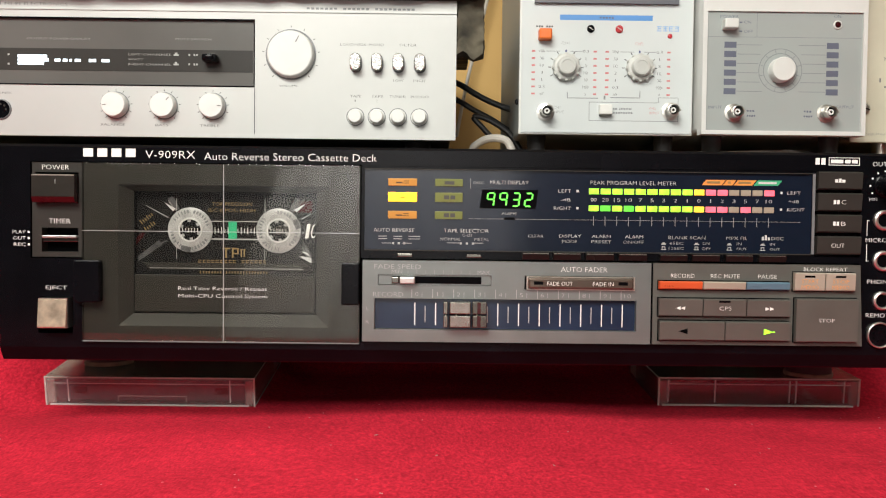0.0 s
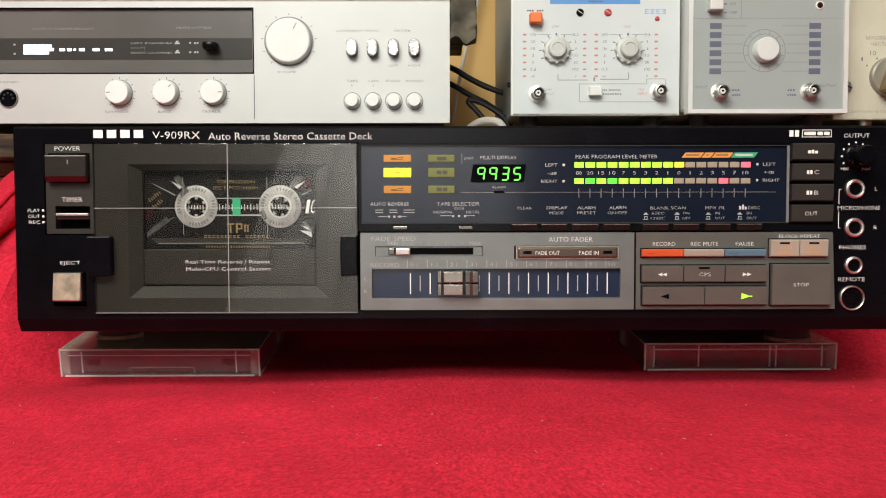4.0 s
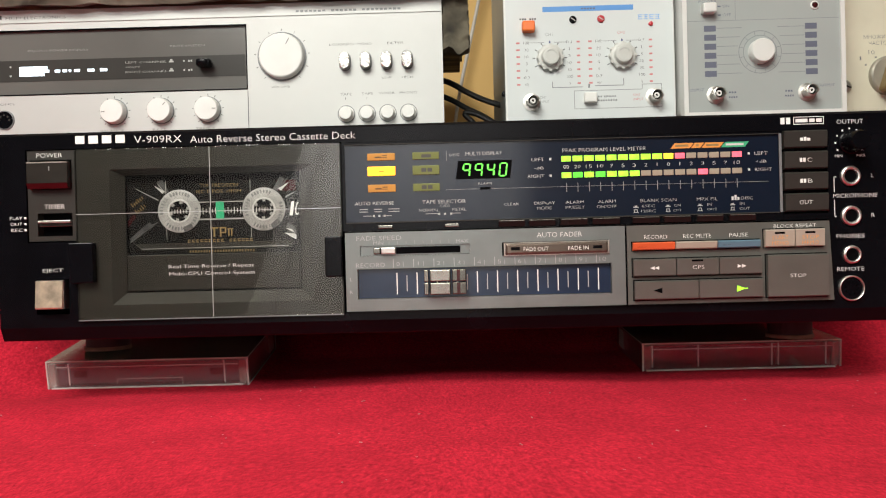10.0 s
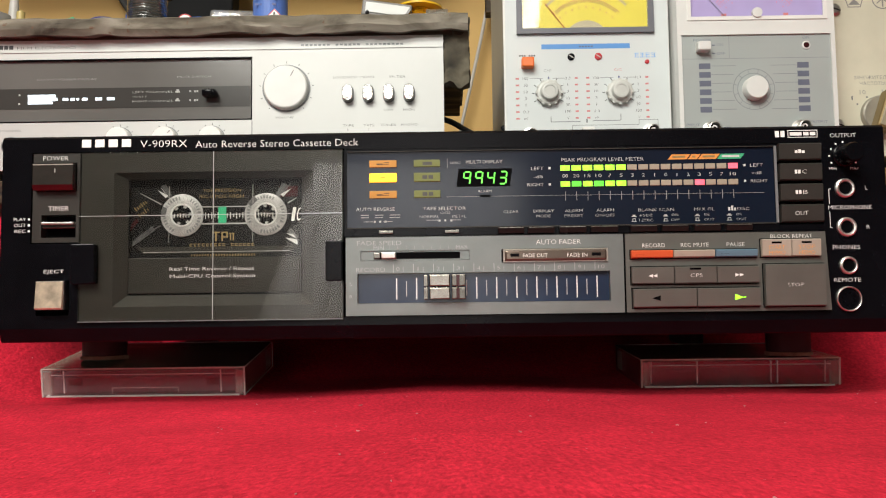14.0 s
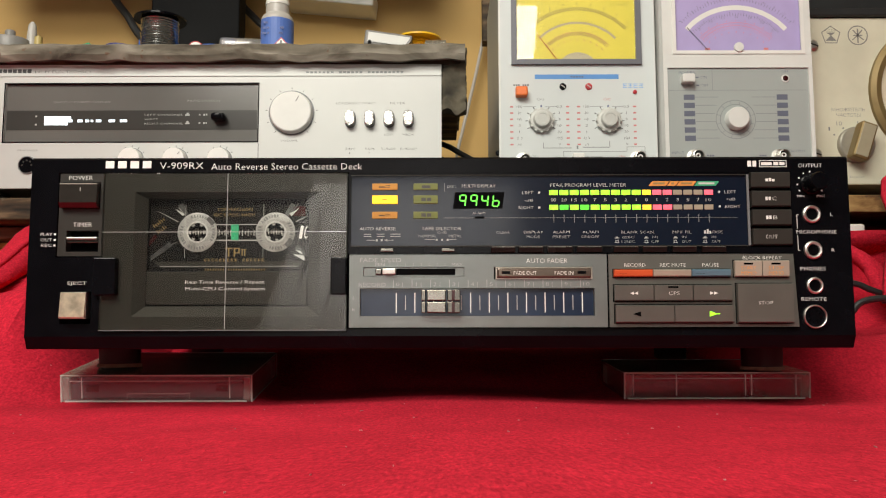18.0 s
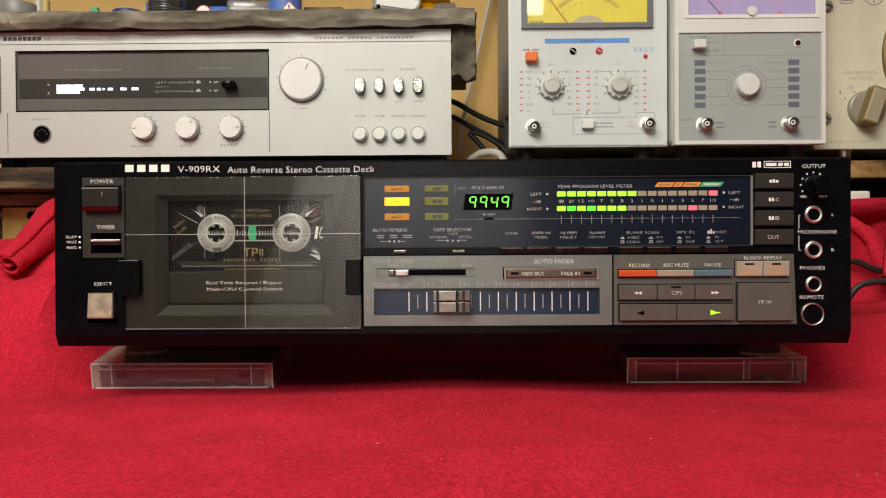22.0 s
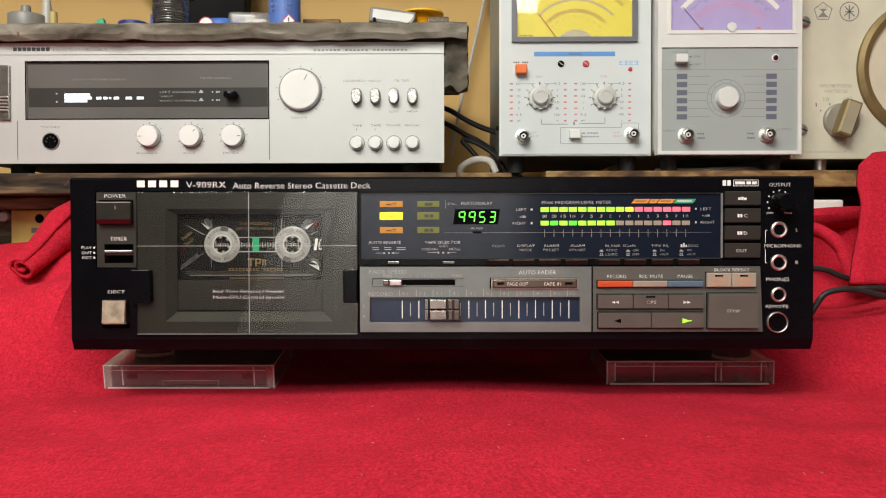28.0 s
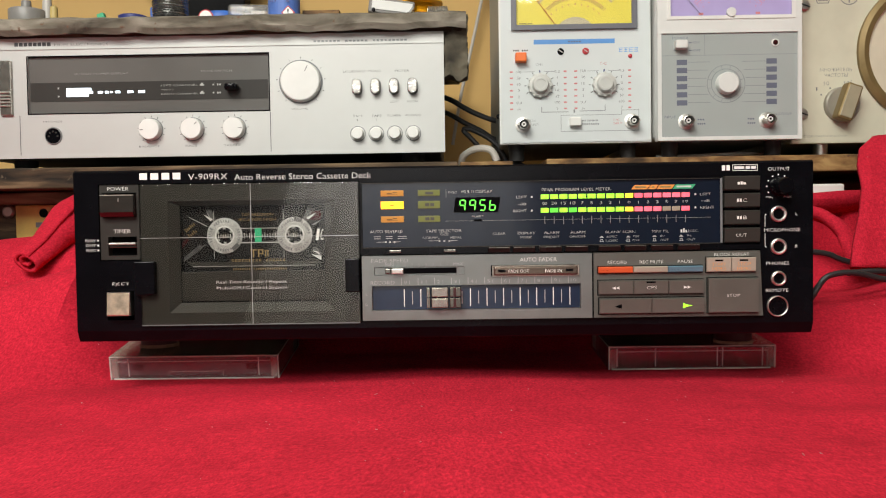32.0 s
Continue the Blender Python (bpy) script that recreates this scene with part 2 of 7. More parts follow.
BOX_BEIGE = mat("old_beige_paint", (0.60, 0.575, 0.45), 0.5, vary=0.12, scale=18, bump=0.05)
# Faint emission brightens the dial face; it is no lamp.
YELLOW_FACE = mat("yellow_dial_face_glow", (0.82, 0.71, 0.12), 0.4, vary=0.04, glow=0.12, glow_colour=(0.9, 0.75, 0.12))
OLIVE_INK = mat("olive_ink", (0.36, 0.29, 0.10), 0.5, vary=0.05)
OLIVE_BAND = mat("pale_olive_ink", (0.68, 0.57, 0.13), 0.5, vary=0.05)
MIRROR_BAND = mat("mirror_scale_band", (0.58, 0.50, 0.36), 0.3, vary=0.05)
ROSE_INK = mat("rose_ink", (0.62, 0.27, 0.42), 0.5, vary=0.05)
PALE_BEZEL = mat("dark_grey_bezel", (0.13, 0.13, 0.15), 0.4, vary=0.05)
KNOB_RING = mat("dull_nickel", (0.34, 0.32, 0.27), 0.4, 0.5, vary=0.1)
FABRIC_DARK = mat("dark_brown_fabric", (0.088, 0.075, 0.052), 0.9, vary=0.75, scale=44, bump=0.4, bscale=600)
LILAC_FACE = mat("lilac_dial_face", (0.42, 0.35, 0.62), 0.4, vary=0.03)
MID_GREY = mat("grey_bezel", (0.16, 0.165, 0.17), 0.4, vary=0.05)
KNOB_GREY = mat("pale_grey_knob", (0.55, 0.55, 0.52), 0.4, vary=0.05)
BLUE_INK = mat("blue_ink", (0.10, 0.28, 0.62), 0.5, vary=0.05)
PALE_BLUE = mat("pale_blue_ink", (0.22, 0.42, 0.74), 0.5, vary=0.05)
SLATE_INK = mat("slate_ink", (0.12, 0.13, 0.18), 0.5, vary=0.05)
ORANGE = mat("orange_plastic", (0.80, 0.16, 0.02), 0.35, vary=0.04)
RED_PLASTIC = mat("red_plastic", (0.5, 0.03, 0.04), 0.3, vary=0.05)
BRASS = mat("aged_brass", (0.22, 0.155, 0.062), 0.5, 0.4, vary=0.15)
DIAL_CREAM = mat("cream_dial", (0.62, 0.56, 0.43), 0.5, vary=0.05)
KNOB_OLIVE = mat("olive_beige_plastic", (0.33, 0.29, 0.20), 0.35, vary=0.08)
# Worn chrome; the tan it reflects is put into its base colour.
EJECT = mat("worn_chrome_tan_shine", (0.60, 0.51, 0.38), 0.32, 0.7, vary=0.3, scale=220)
REFLECTED_SHEET = mat("reflected_sheet_white", (0.72, 0.70, 0.66), 0.9, vary=0.05, scale=6)
OCHRE = mat("ochre_wall_paint", (0.58, 0.37, 0.135), 0.75, vary=0.06, scale=5, bump=0.1, bscale=60)
ROOM_PAINT = mat("unseen_wall_grey", (0.20, 0.19, 0.18), 0.8, vary=0.05, scale=3)
CEIL_WHITE = mat("ceiling_white", (0.75, 0.73, 0.70), 0.8, vary=0.03, scale=3)
FLOOR_WOOD = mat("floor_boards", (0.20, 0.12, 0.07), 0.5, vary=0.2, scale=6)
CABLE = mat("black_cable", (0.014, 0.014, 0.015), 0.45, vary=0.1)
CABLE_GREY = mat("grey_cable", (0.45, 0.42, 0.38), 0.5, vary=0.1)
YELLOW_PLATE = mat("worn_yellow_paint", (0.55, 0.38, 0.10), 0.6, vary=0.3, scale=35, bump=0.2)
YELLOW_SPOOL = mat("yellow_plastic", (0.85, 0.50, 0.02), 0.4, vary=0.05)
BLUE_LABEL = mat("blue_label", (0.085, 0.17, 0.50), 0.5, vary=0.05)
CAP_WHITE = mat("white_plastic", (0.75, 0.74, 0.71), 0.4, vary=0.03)
BLUE_PLASTIC = mat("blue_plastic", (0.03, 0.12, 0.45), 0.4, vary=0.1)
NAVY_PLASTIC = mat("navy_plastic", (0.03, 0.04, 0.18), 0.4, vary=0.1)
GREEN_PLASTIC = mat("green_plastic", (0.05, 0.40, 0.20), 0.4, vary=0.1)
GREY_PLASTIC = mat("grey_plastic", (0.22, 0.21, 0.20), 0.4, vary=0.1)
GREY_CAP = mat("pale_grey_plastic", (0.45, 0.43, 0.40), 0.4, vary=0.06)
SOLDER = mat("solder_wire", (0.30, 0.30, 0.295), 0.25, 0.9, vary=0.2, scale=300)
SCREEN_BLACK = mat("monitor_black", (0.003, 0.003, 0.0035), 0.6, vary=0.2, spec=0.1)


def grained(name, dark, mid, light, stretch, fleck, rough=0.65):
    """Worn wood: a stretched grain between three browns, with flecks of old paint."""
    m = mat(name, mid, rough, vary=0.0, bump=0.0, spec=0.3)
    nt = m.node_tree
    p = nt.nodes["Principled BSDF"]
    tc = nt.nodes.new("ShaderNodeTexCoord")
    mp = nt.nodes.new("ShaderNodeMapping")
    mp.inputs["Scale"].default_value = stretch
    nt.links.new(tc.outputs["Object"], mp.inputs["Vector"])
    n = nt.nodes.new("ShaderNodeTexNoise")
    n.inputs["Scale"].default_value, n.inputs["Detail"].default_value, n.inputs["Distortion"].default_value = 1.0, 9, 0.6
    nt.links.new(mp.outputs[0], n.inputs["Vector"])
    ramp = nt.nodes.new("ShaderNodeValToRGB")
    e = ramp.color_ramp.elements
    e[0].position, e[0].color = 0.33, (*dark, 1)
    e[1].position, e[1].color = 0.68, (*light, 1)
    e.new(0.5).color = (*mid, 1)
    nt.links.new(n.outputs["Fac"], ramp.inputs["Fac"])
    n2 = nt.nodes.new("ShaderNodeTexNoise")
    n2.inputs["Scale"].default_value, n2.inputs["Detail"].default_value = 130, 5
    nt.links.new(tc.outputs["Object"], n2.inputs["Vector"])
    cut = nt.nodes.new("ShaderNodeMapRange")
    cut.inputs["From Min"].default_value, cut.inputs["From Max"].default_value = 0.64, 0.70
    nt.links.new(n2.outputs["Fac"], cut.inputs["Value"])
    mx = nt.nodes.new("ShaderNodeMix")
    mx.data_type = "RGBA"
    mx.inputs["B"].default_value = (*fleck, 1)
    nt.links.new(cut.outputs[0], mx.inputs["Factor"])
    nt.links.new(ramp.outputs[0], mx.inputs["A"])
    nt.links.new(mx.outputs["Result"], p.inputs["Base Color"])
    b = nt.nodes.new("ShaderNodeBump")
    b.inputs["Strength"].default_value, b.inputs["Distance"].default_value = 0.5, 0.0015
    nt.links.new(n.outputs["Fac"], b.inputs["Height"])
    nt.links.new(b.outputs["Normal"], p.inputs["Normal"])
    return m


WOOD_DARK = grained("dark_old_wood", (0.012, 0.008, 0.005), (0.062, 0.039, 0.021), (0.20, 0.13, 0.072), (14, 60, 90), (0.10, 0.075, 0.05))
FABRIC = grained("worn_grey_fabric", (0.05, 0.040, 0.030), (0.165, 0.145, 0.113), (0.31, 0.28, 0.23), (22, 60, 60), (0.15, 0.09, 0.06), 0.85)
WOOD = grained("chipboard_wood", (0.05, 0.026, 0.012), (0.20, 0.105, 0.04), (0.40, 0.25, 0.10), (38, 60, 95), (0.09, 0.05, 0.03))


def lively(m, strength):
    """Uneven glow of a small lit lens, differing from lamp to lamp."""
    nt = m.node_tree
    p = nt.nodes["Principled BSDF"]
    info = nt.nodes.new("ShaderNodeObjectInfo")
    tc = nt.nodes.new("ShaderNodeTexCoord")
    n = nt.nodes.new("ShaderNodeTexNoise")
    n.noise_dimensions = "4D"
    n.inputs["Scale"].default_value = 330
    mul = nt.nodes.new("ShaderNodeMath")
    mul.operation = "MULTIPLY"
    mul.inputs[1].default_value = 40
    nt.links.new(info.outputs["Random"], mul.inputs[0])
    nt.links.new(mul.outputs[0], n.inputs["W"])
    nt.links.new(tc.outputs["Object"], n.inputs["Vector"])
    r = nt.nodes.new("ShaderNodeMapRange")
    r.inputs["From Min"].default_value, r.inputs["From Max"].default_value = 0.3, 0.7
    r.inputs["To Min"].default_value, r.inputs["To Max"].default_value = strength * 0.55, strength * 1.45
    nt.links.new(n.outputs["Fac"], r.inputs["Value"])
    nt.links.new(r.outputs[0], p.inputs["Emission Strength"])


for lens, power in ((LED_GREEN, 1.0), (LED_GREEN_DEEP, 0.9), (LED_YELLOW, 1.1), (LED_RED, 0.95)):
    lively(lens, power)


def felt():
    m = mat("red_felt", (0.49, 0.018, 0.038), 0.95, vary=0.0, spec=0.04)
    nt = m.node_tree
    p = nt.nodes["Principled BSDF"]
    p.inputs["Sheen Weight"].default_value = 0.04
    p.inputs["Sheen Roughness"].default_value = 0.5
    p.inputs["Sheen Tint"].default_value = (1.0, 0.25, 0.3, 1)
    tc = nt.nodes.new("ShaderNodeTexCoord")
    big = nt.nodes.new("ShaderNodeTexNoise")
    big.inputs["Scale"].default_value, big.inputs["Detail"].default_value = 26, 7
    fine = nt.nodes.new("ShaderNodeTexNoise")
    fine.inputs["Scale"].default_value, fine.inputs["Detail"].default_value = 850, 4
    patch = nt.nodes.new("ShaderNodeTexNoise")
    patch.inputs["Scale"].default_value, patch.inputs["Detail"].default_value = 420, 3
    specks = nt.nodes.new("ShaderNodeTexVoronoi")
    specks.inputs["Scale"].default_value = 62
    # Grain stretched along y to look unsqueezed from the camera's low view.
    view_stretch = nt.nodes.new("ShaderNodeMapping")
    view_stretch.inputs["Scale"].default_value = (1, 0.55, 1)
    nt.links.new(tc.outputs["Object"], view_stretch.inputs["Vector"])
    for n in (big, specks):
        nt.links.new(tc.outputs["Object"], n.inputs["Vector"])
    for n in (fine, patch):
        nt.links.new(view_stretch.outputs[0], n.inputs["Vector"])
    r1 = nt.nodes.new("ShaderNodeMapRange")
    r1.inputs["From Min"].default_value, r1.inputs["From Max"].default_value = 0.3, 0.7
    r1.inputs["To Min"].default_value, r1.inputs["To Max"].default_value = 0.88, 1.10
    nt.links.new(big.outputs["Fac"], r1.inputs["Value"])
    r2 = nt.nodes.new("ShaderNodeMapRange")
    r2.inputs["From Min"].default_value, r2.inputs["From Max"].default_value = 0.3, 0.7
    r2.inputs["To Min"].default_value, r2.inputs["To Max"].default_value = 0.87, 1.13
    nt.links.new(patch.outputs["Fac"], r2.inputs["Value"])
    r3 = nt.nodes.new("ShaderNodeMapRange")
    r3.inputs["From Min"].default_value, r3.inputs["From Max"].default_value = 0.3, 0.7
    r3.inputs["To Min"].default_value, r3.inputs["To Max"].default_value = 0.75, 1.25
    nt.links.new(fine.outputs["Fac"], r3.inputs["Value"])
    m3 = nt.nodes.new("ShaderNodeMath")
    m3.operation = "MULTIPLY"
    nt.links.new(r2.outputs[0], m3.inputs[0])
    nt.links.new(r3.outputs[0], m3.inputs[1])
    mm = nt.nodes.new("ShaderNodeMath")
    mm.operation = "MULTIPLY"
    nt.links.new(r1.outputs[0], mm.inputs[0])
    nt.links.new(m3.outputs[0], mm.inputs[1])
    sc = nt.nodes.new("ShaderNodeVectorMath")
    sc.operation = "SCALE"
    sc.inputs[0].default_value = (0.49, 0.018, 0.038)
    nt.links.new(mm.outputs[0], sc.inputs["Scale"])
    dot = nt.nodes.new("ShaderNodeMath")
    dot.operation = "LESS_THAN"
    dot.inputs[1].default_value = 0.03
    nt.links.new(specks.outputs["Distance"], dot.inputs[0])
    mx = nt.nodes.new("ShaderNodeMix")
    mx.data_type = "RGBA"
    mx.inputs["B"].default_value = (0.62, 0.22, 0.24, 1)
    nt.links.new(dot.outputs[0], mx.inputs["Factor"])
    nt.links.new(sc.outputs[0], mx.inputs["A"])
    nt.links.new(mx.outputs["Result"], p.inputs["Base Color"])
    b = nt.nodes.new("ShaderNodeBump")
    b.inputs["Strength"].default_value, b.inputs["Distance"].default_value = 0.6, 0.0009
    nap = nt.nodes.new("ShaderNodeMath")
    nap.operation = "MULTIPLY_ADD"
    nap.inputs[1].default_value = 0.4
    nt.links.new(fine.outputs["Fac"], nap.inputs[0])
    nt.links.new(patch.outputs["Fac"], nap.inputs[2])
    nt.links.new(nap.outputs[0], b.inputs["Height"])
    nt.links.new(b.outputs["Normal"], p.inputs["Normal"])
    return m


FELT = felt()


# ---- building helpers; lengths in millimetres ----
MM = 0.001
ORIGIN = {}


def thing(name, x, y, z, label, category, group="", kind=""):
    """An empty at the base of a thing."""
    ob = new(name)
    ob.empty_display_size = 0.02
    ob.location = (x * MM, y * MM, z * MM)
    ORIGIN[ob.name] = Vector((x, y, z))
    return tagged(ob, label, category, group, kind)


def link(name, bm, material, at=None, smooth=False):
    me = bpy.data.meshes.new(name)
    bmesh.ops.recalc_face_normals(bm, faces=bm.faces)
    bm.to_mesh(me)
    bm.free()
    me.transform(Matrix.Scale(MM, 4) @ Matrix.Translation(-(at or Vector())))
    me.materials.append(material)
    if smooth:
        me.polygons.foreach_set("use_smooth", [True] * len(me.polygons))
        me.set_sharp_from_angle(angle=radians(35))
    return new(name, me)


def part(name, bm, material, parent, label="", at=None, smooth=False):
    """bm holds world places in mm. at: the part's own origin, for what turns or slides."""
    base = ORIGIN[parent.name]
    spot = Vector(at) if at else base
    ob = link(name, bm, material, spot, smooth)
    ob.parent = parent
    ob.location = (spot - base) * MM
    ORIGIN[ob.name] = spot
    return tagged(ob, label)


def whole(name, bm, material, at, label, category, group="", kind="", smooth=False):
    """A thing that is one mesh."""
    ob = link(name, bm, material, Vector(at), smooth)
    ob.location = Vector(at) * MM
    ORIGIN[ob.name] = Vector(at)
    return tagged(ob, label, category, group, kind)


def box(x0, x1, y0, y1, z0, z1, bevel=0.0, seg=2):
    bm = bmesh.new()
    bmesh.ops.create_cube(bm, size=1, matrix=Matrix.Translation(((x0 + x1) / 2, (y0 + y1) / 2, (z0 + z1) / 2)) @ Matrix.Diagonal((x1 - x0, y1 - y0, z1 - z0, 1)))
    if bevel > 0:
        bmesh.ops.bevel(bm, geom=list(bm.edges), offset=bevel, segments=seg, profile=0.5, affect="EDGES")
    return bm


def join(*bms):
    out = bms[0]
    for b in bms[1:]:
        me = bpy.data.meshes.new("tmp")
        b.to_mesh(me)
        b.free()
        out.from_mesh(me)
        bpy.data.meshes.remove(me)
    return out


def turned(bm, m):
    bm.transform(m)
    return bm


AXIS = {"z": Matrix.Identity(4), "y": Matrix.Rotation(radians(90), 4, "X"), "x": Matrix.Rotation(radians(90), 4, "Y")}


def lathe(cx, cy, cz, profile, axis="y", seg=32):
    """A turned body: profile of (radius, distance along the axis); along y it runs towards the viewer."""
    bm = bmesh.new()
    rings = []
    for r, h in profile:
        if r < 1e-6:
            rings.append([bm.verts.new((0, 0, h))])
        else:
            rings.append([bm.verts.new((r * math.cos(2 * math.pi * k / seg), r * math.sin(2 * math.pi * k / seg), h)) for k in range(seg)])
    for a, b in zip(rings, rings[1:]):
        for k in range(seg):
            n = (k + 1) % seg
            quad = [a[k % len(a)], a[n % len(a)], b[n % len(b)], b[k % len(b)]]
            quad = [v for i, v in enumerate(quad) if v not in quad[:i]]
            if len(quad) > 2:
                bm.faces.new(quad)
    bm.transform(Matrix.Translation((cx, cy, cz)) @ AXIS[axis])
    return bm


def prism(points, y0, y1, bevel=0.0):
    """An outline of (x, z), pushed from y0 to y1."""
    bm = bmesh.new()
    f = [bm.verts.new((x, y0, z)) for x, z in points]
    b = [bm.verts.new((x, y1, z)) for x, z in points]
    bm.faces.new(f)
    bm.faces.new(b[::-1])
    for k in range(len(points)):
        n = (k + 1) % len(points)
        bm.faces.new((f[k], f[n], b[n], b[k]))
    if bevel > 0:
        bmesh.ops.bevel(bm, geom=list(bm.edges), offset=bevel, segments=2, profile=0.5, affect="EDGES")
    return bm


def bar_x(profile, x0, x1):
    """An outline of (y, z), pushed along x."""
    bm = bmesh.new()
    f = [bm.verts.new((x0, y, z)) for y, z in profile]
    b = [bm.verts.new((x1, y, z)) for y, z in profile]
    bm.faces.new(f)
    bm.faces.new(b[::-1])
    for k in range(len(profile)):
        n = (k + 1) % len(profile)
        bm.faces.new((f[k], f[n], b[n], b[k]))
    return bm


def plate(x0, x1, z0, z1, y0, y1, holes=()):
    """A plate facing the viewer with holes (x0, x1, z0, z1) cut right through it."""
    xs = sorted({x0, x1, *[v for h in holes for v in h[:2] if x0 < v < x1]})
    zs = sorted({z0, z1, *[v for h in holes for v in h[2:] if z0 < v < z1]})
    bm, verts = bmesh.new(), {}

    def v(x, y, z):
        if (x, y, z) not in verts:
            verts[x, y, z] = bm.verts.new((x, y, z))
        return verts[x, y, z]

    def solid(i, k):
        if not (0 <= i < len(xs) - 1 and 0 <= k < len(zs) - 1):
            return False
        cx, cz = (xs[i] + xs[i + 1]) / 2, (zs[k] + zs[k + 1]) / 2
        return not any(h[0] < cx < h[1] and h[2] < cz < h[3] for h in holes)

    for i in range(len(xs) - 1):
        for k in range(len(zs) - 1):
            if not solid(i, k):
                continue
            a, b, c, d = xs[i], xs[i + 1], zs[k], zs[k + 1]
            bm.faces.new((v(a, y0, c), v(b, y0, c), v(b, y0, d), v(a, y0, d)))
            bm.faces.new((v(a, y1, d), v(b, y1, d), v(b, y1, c), v(a, y1, c)))
            if not solid(i - 1, k):
                bm.faces.new((v(a, y0, c), v(a, y0, d), v(a, y1, d), v(a, y1, c)))
            if not solid(i + 1, k):
                bm.faces.new((v(b, y0, d), v(b, y0, c), v(b, y1, c), v(b, y1, d)))
            if not solid(i, k - 1):
                bm.faces.new((v(b, y0, c), v(a, y0, c), v(a, y1, c), v(b, y1, c)))
            if not solid(i, k + 1):
                bm.faces.new((v(a, y0, d), v(b, y0, d), v(b, y1, d), v(a, y1, d)))
    return bm


def funnel(outer, inner, y0, y1):
    """Four sloping faces between two rectangles (x0, x1, z0, z1)."""
    bm = bmesh.new()
    corner = lambda r, y: [bm.verts.new(p) for p in ((r[0], y, r[2]), (r[1], y, r[2]), (r[1], y, r[3]), (r[0], y, r[3]))]
    a, b = corner(outer, y0), corner(inner, y1)
    for k in range(4):
        n = (k + 1) % 4
        bm.faces.new((a[k], a[n], b[n], b[k]))
    return bm


def tube(points, radius, seg=10):
    """A round cable through points, smoothed."""
    pts = [Vector(p) for p in points]
    path = []
    for k in range(len(pts) - 1):
        p0, p1, p2, p3 = pts[max(k - 1, 0)], pts[k], pts[k + 1], pts[min(k + 2, len(pts) - 1)]
        for s in range(6):
            t = s / 6
            path.append(0.5 * (2 * p1 + (p2 - p0) * t + (2 * p0 - 5 * p1 + 4 * p2 - p3) * t * t + (3 * p1 - p0 - 3 * p2 + p3) * t ** 3))
    path.append(pts[-1])
    bm = bmesh.new()
    rings = []
    up = Vector((0.13, 0.21, 0.97))
    for k, p in enumerate(path):
        d = (path[min(k + 1, len(path) - 1)] - path[max(k - 1, 0)]).normalized()
        u = d.cross(up).normalized()
        w = d.cross(u)
        rings.append([bm.verts.new(p + radius * (math.cos(2 * math.pi * i / seg) * u + math.sin(2 * math.pi * i / seg) * w)) for i in range(seg)])
    for a, b in zip(rings, rings[1:]):
        for i in range(seg):
            n = (i + 1) % seg
            bm.faces.new((a[i], a[n], b[n], b[i]))
    bm.faces.new(rings[0])
    bm.faces.new(rings[-1][::-1])
    return bm


def words(text, x0, x1, z0, z1, y, material, parent, label="", depth=0.06, slant=0.0):
    """Lettering of the built-in font, fitted to a rectangle that faces the viewer."""
    cu = bpy.data.curves.new("lettering", "FONT")
    cu.body, cu.resolution_u, cu.offset = text, 2, -0.013
    tmp = bpy.data.objects.new("lettering", cu)
    me = bpy.data.meshes.new_from_object(tmp)
    bpy.data.objects.remove(tmp)
    bpy.data.curves.remove(cu)
    bm = bmesh.new()
    bm.from_mesh(me)
    bpy.data.meshes.remove(me)
    xs, ys = [v.co.x for v in bm.verts], [v.co.y for v in bm.verts]
    sx, sz = (x1 - x0) / (max(xs) - min(xs)), (z1 - z0) / (max(ys) - min(ys))
    lx, ly = min(xs), min(ys)
    for v in bm.verts:
        z = z0 + (v.co.y - ly) * sz
        v.co = (x0 + (v.co.x - lx) * sx + slant * (z - z0), y, z)
    return part("lettering", bm, material, parent, label)


def strokes(rects, y, material, parent, name="marks", label="", thick=0.05):
    """Printed bars: rectangles (x0, x1, z0, z1) in one thin layer."""
    if name in ("scale_ticks", "window_scale", "small_print"):
        return tagged(part(name, join(*[box(a, b, y - thick, y, c, d) for a, b, c, d in rects]), material, parent, label), kind="stuff")
    for a, b, c, d in rects:
        ob = part(name, box(a, b, y - thick, y, c, d), material, parent, label)
    return ob


def dashes(text, x0, x1, z0, z1, y, material, parent, label=""):
    """Writing too small to read, as a bar for each character."""
    w = (x1 - x0) / len(text)
    rects = [(x0 + w * (k + 0.14), x0 + w * (k + 0.80), z0 + (z1 - z0) * (0.0 if k % 3 else 0.12), z1) for k, ch in enumerate(text) if ch != " "]
    return strokes(rects, y, material, parent, "small_print", label)


def screw(x, y, z, r, parent, material, axis="y"):
    head = lathe(x, y, z, [(0, r * 0.5), (r * 0.7, r * 0.45), (r, r * 0.2), (r, 0)], axis, 16)
    return part("screw", head, material, parent, smooth=True)


# ---- the room and the bench ----
def setting(name, bm, material, label, category, smooth=False):
    return tagged(link(name, bm, material, None, smooth), label, category, "", "structure")


setting("wall_north", box(-1600, 1600, 620, 700, -750, 1750), OCHRE, "ochre painted wall behind the bench", "wall")
# Walls out of view are added; their dark grey keeps reflections low.
setting("wall_south", box(-1600, 1600, -2280, -2200, -750, 1750), ROOM_PAINT, "unseen wall added to close the room opposite the bench", "wall")
# Unseen pale sheet, added for the haze it mirrors in the door glass.
pleats = bmesh.new()
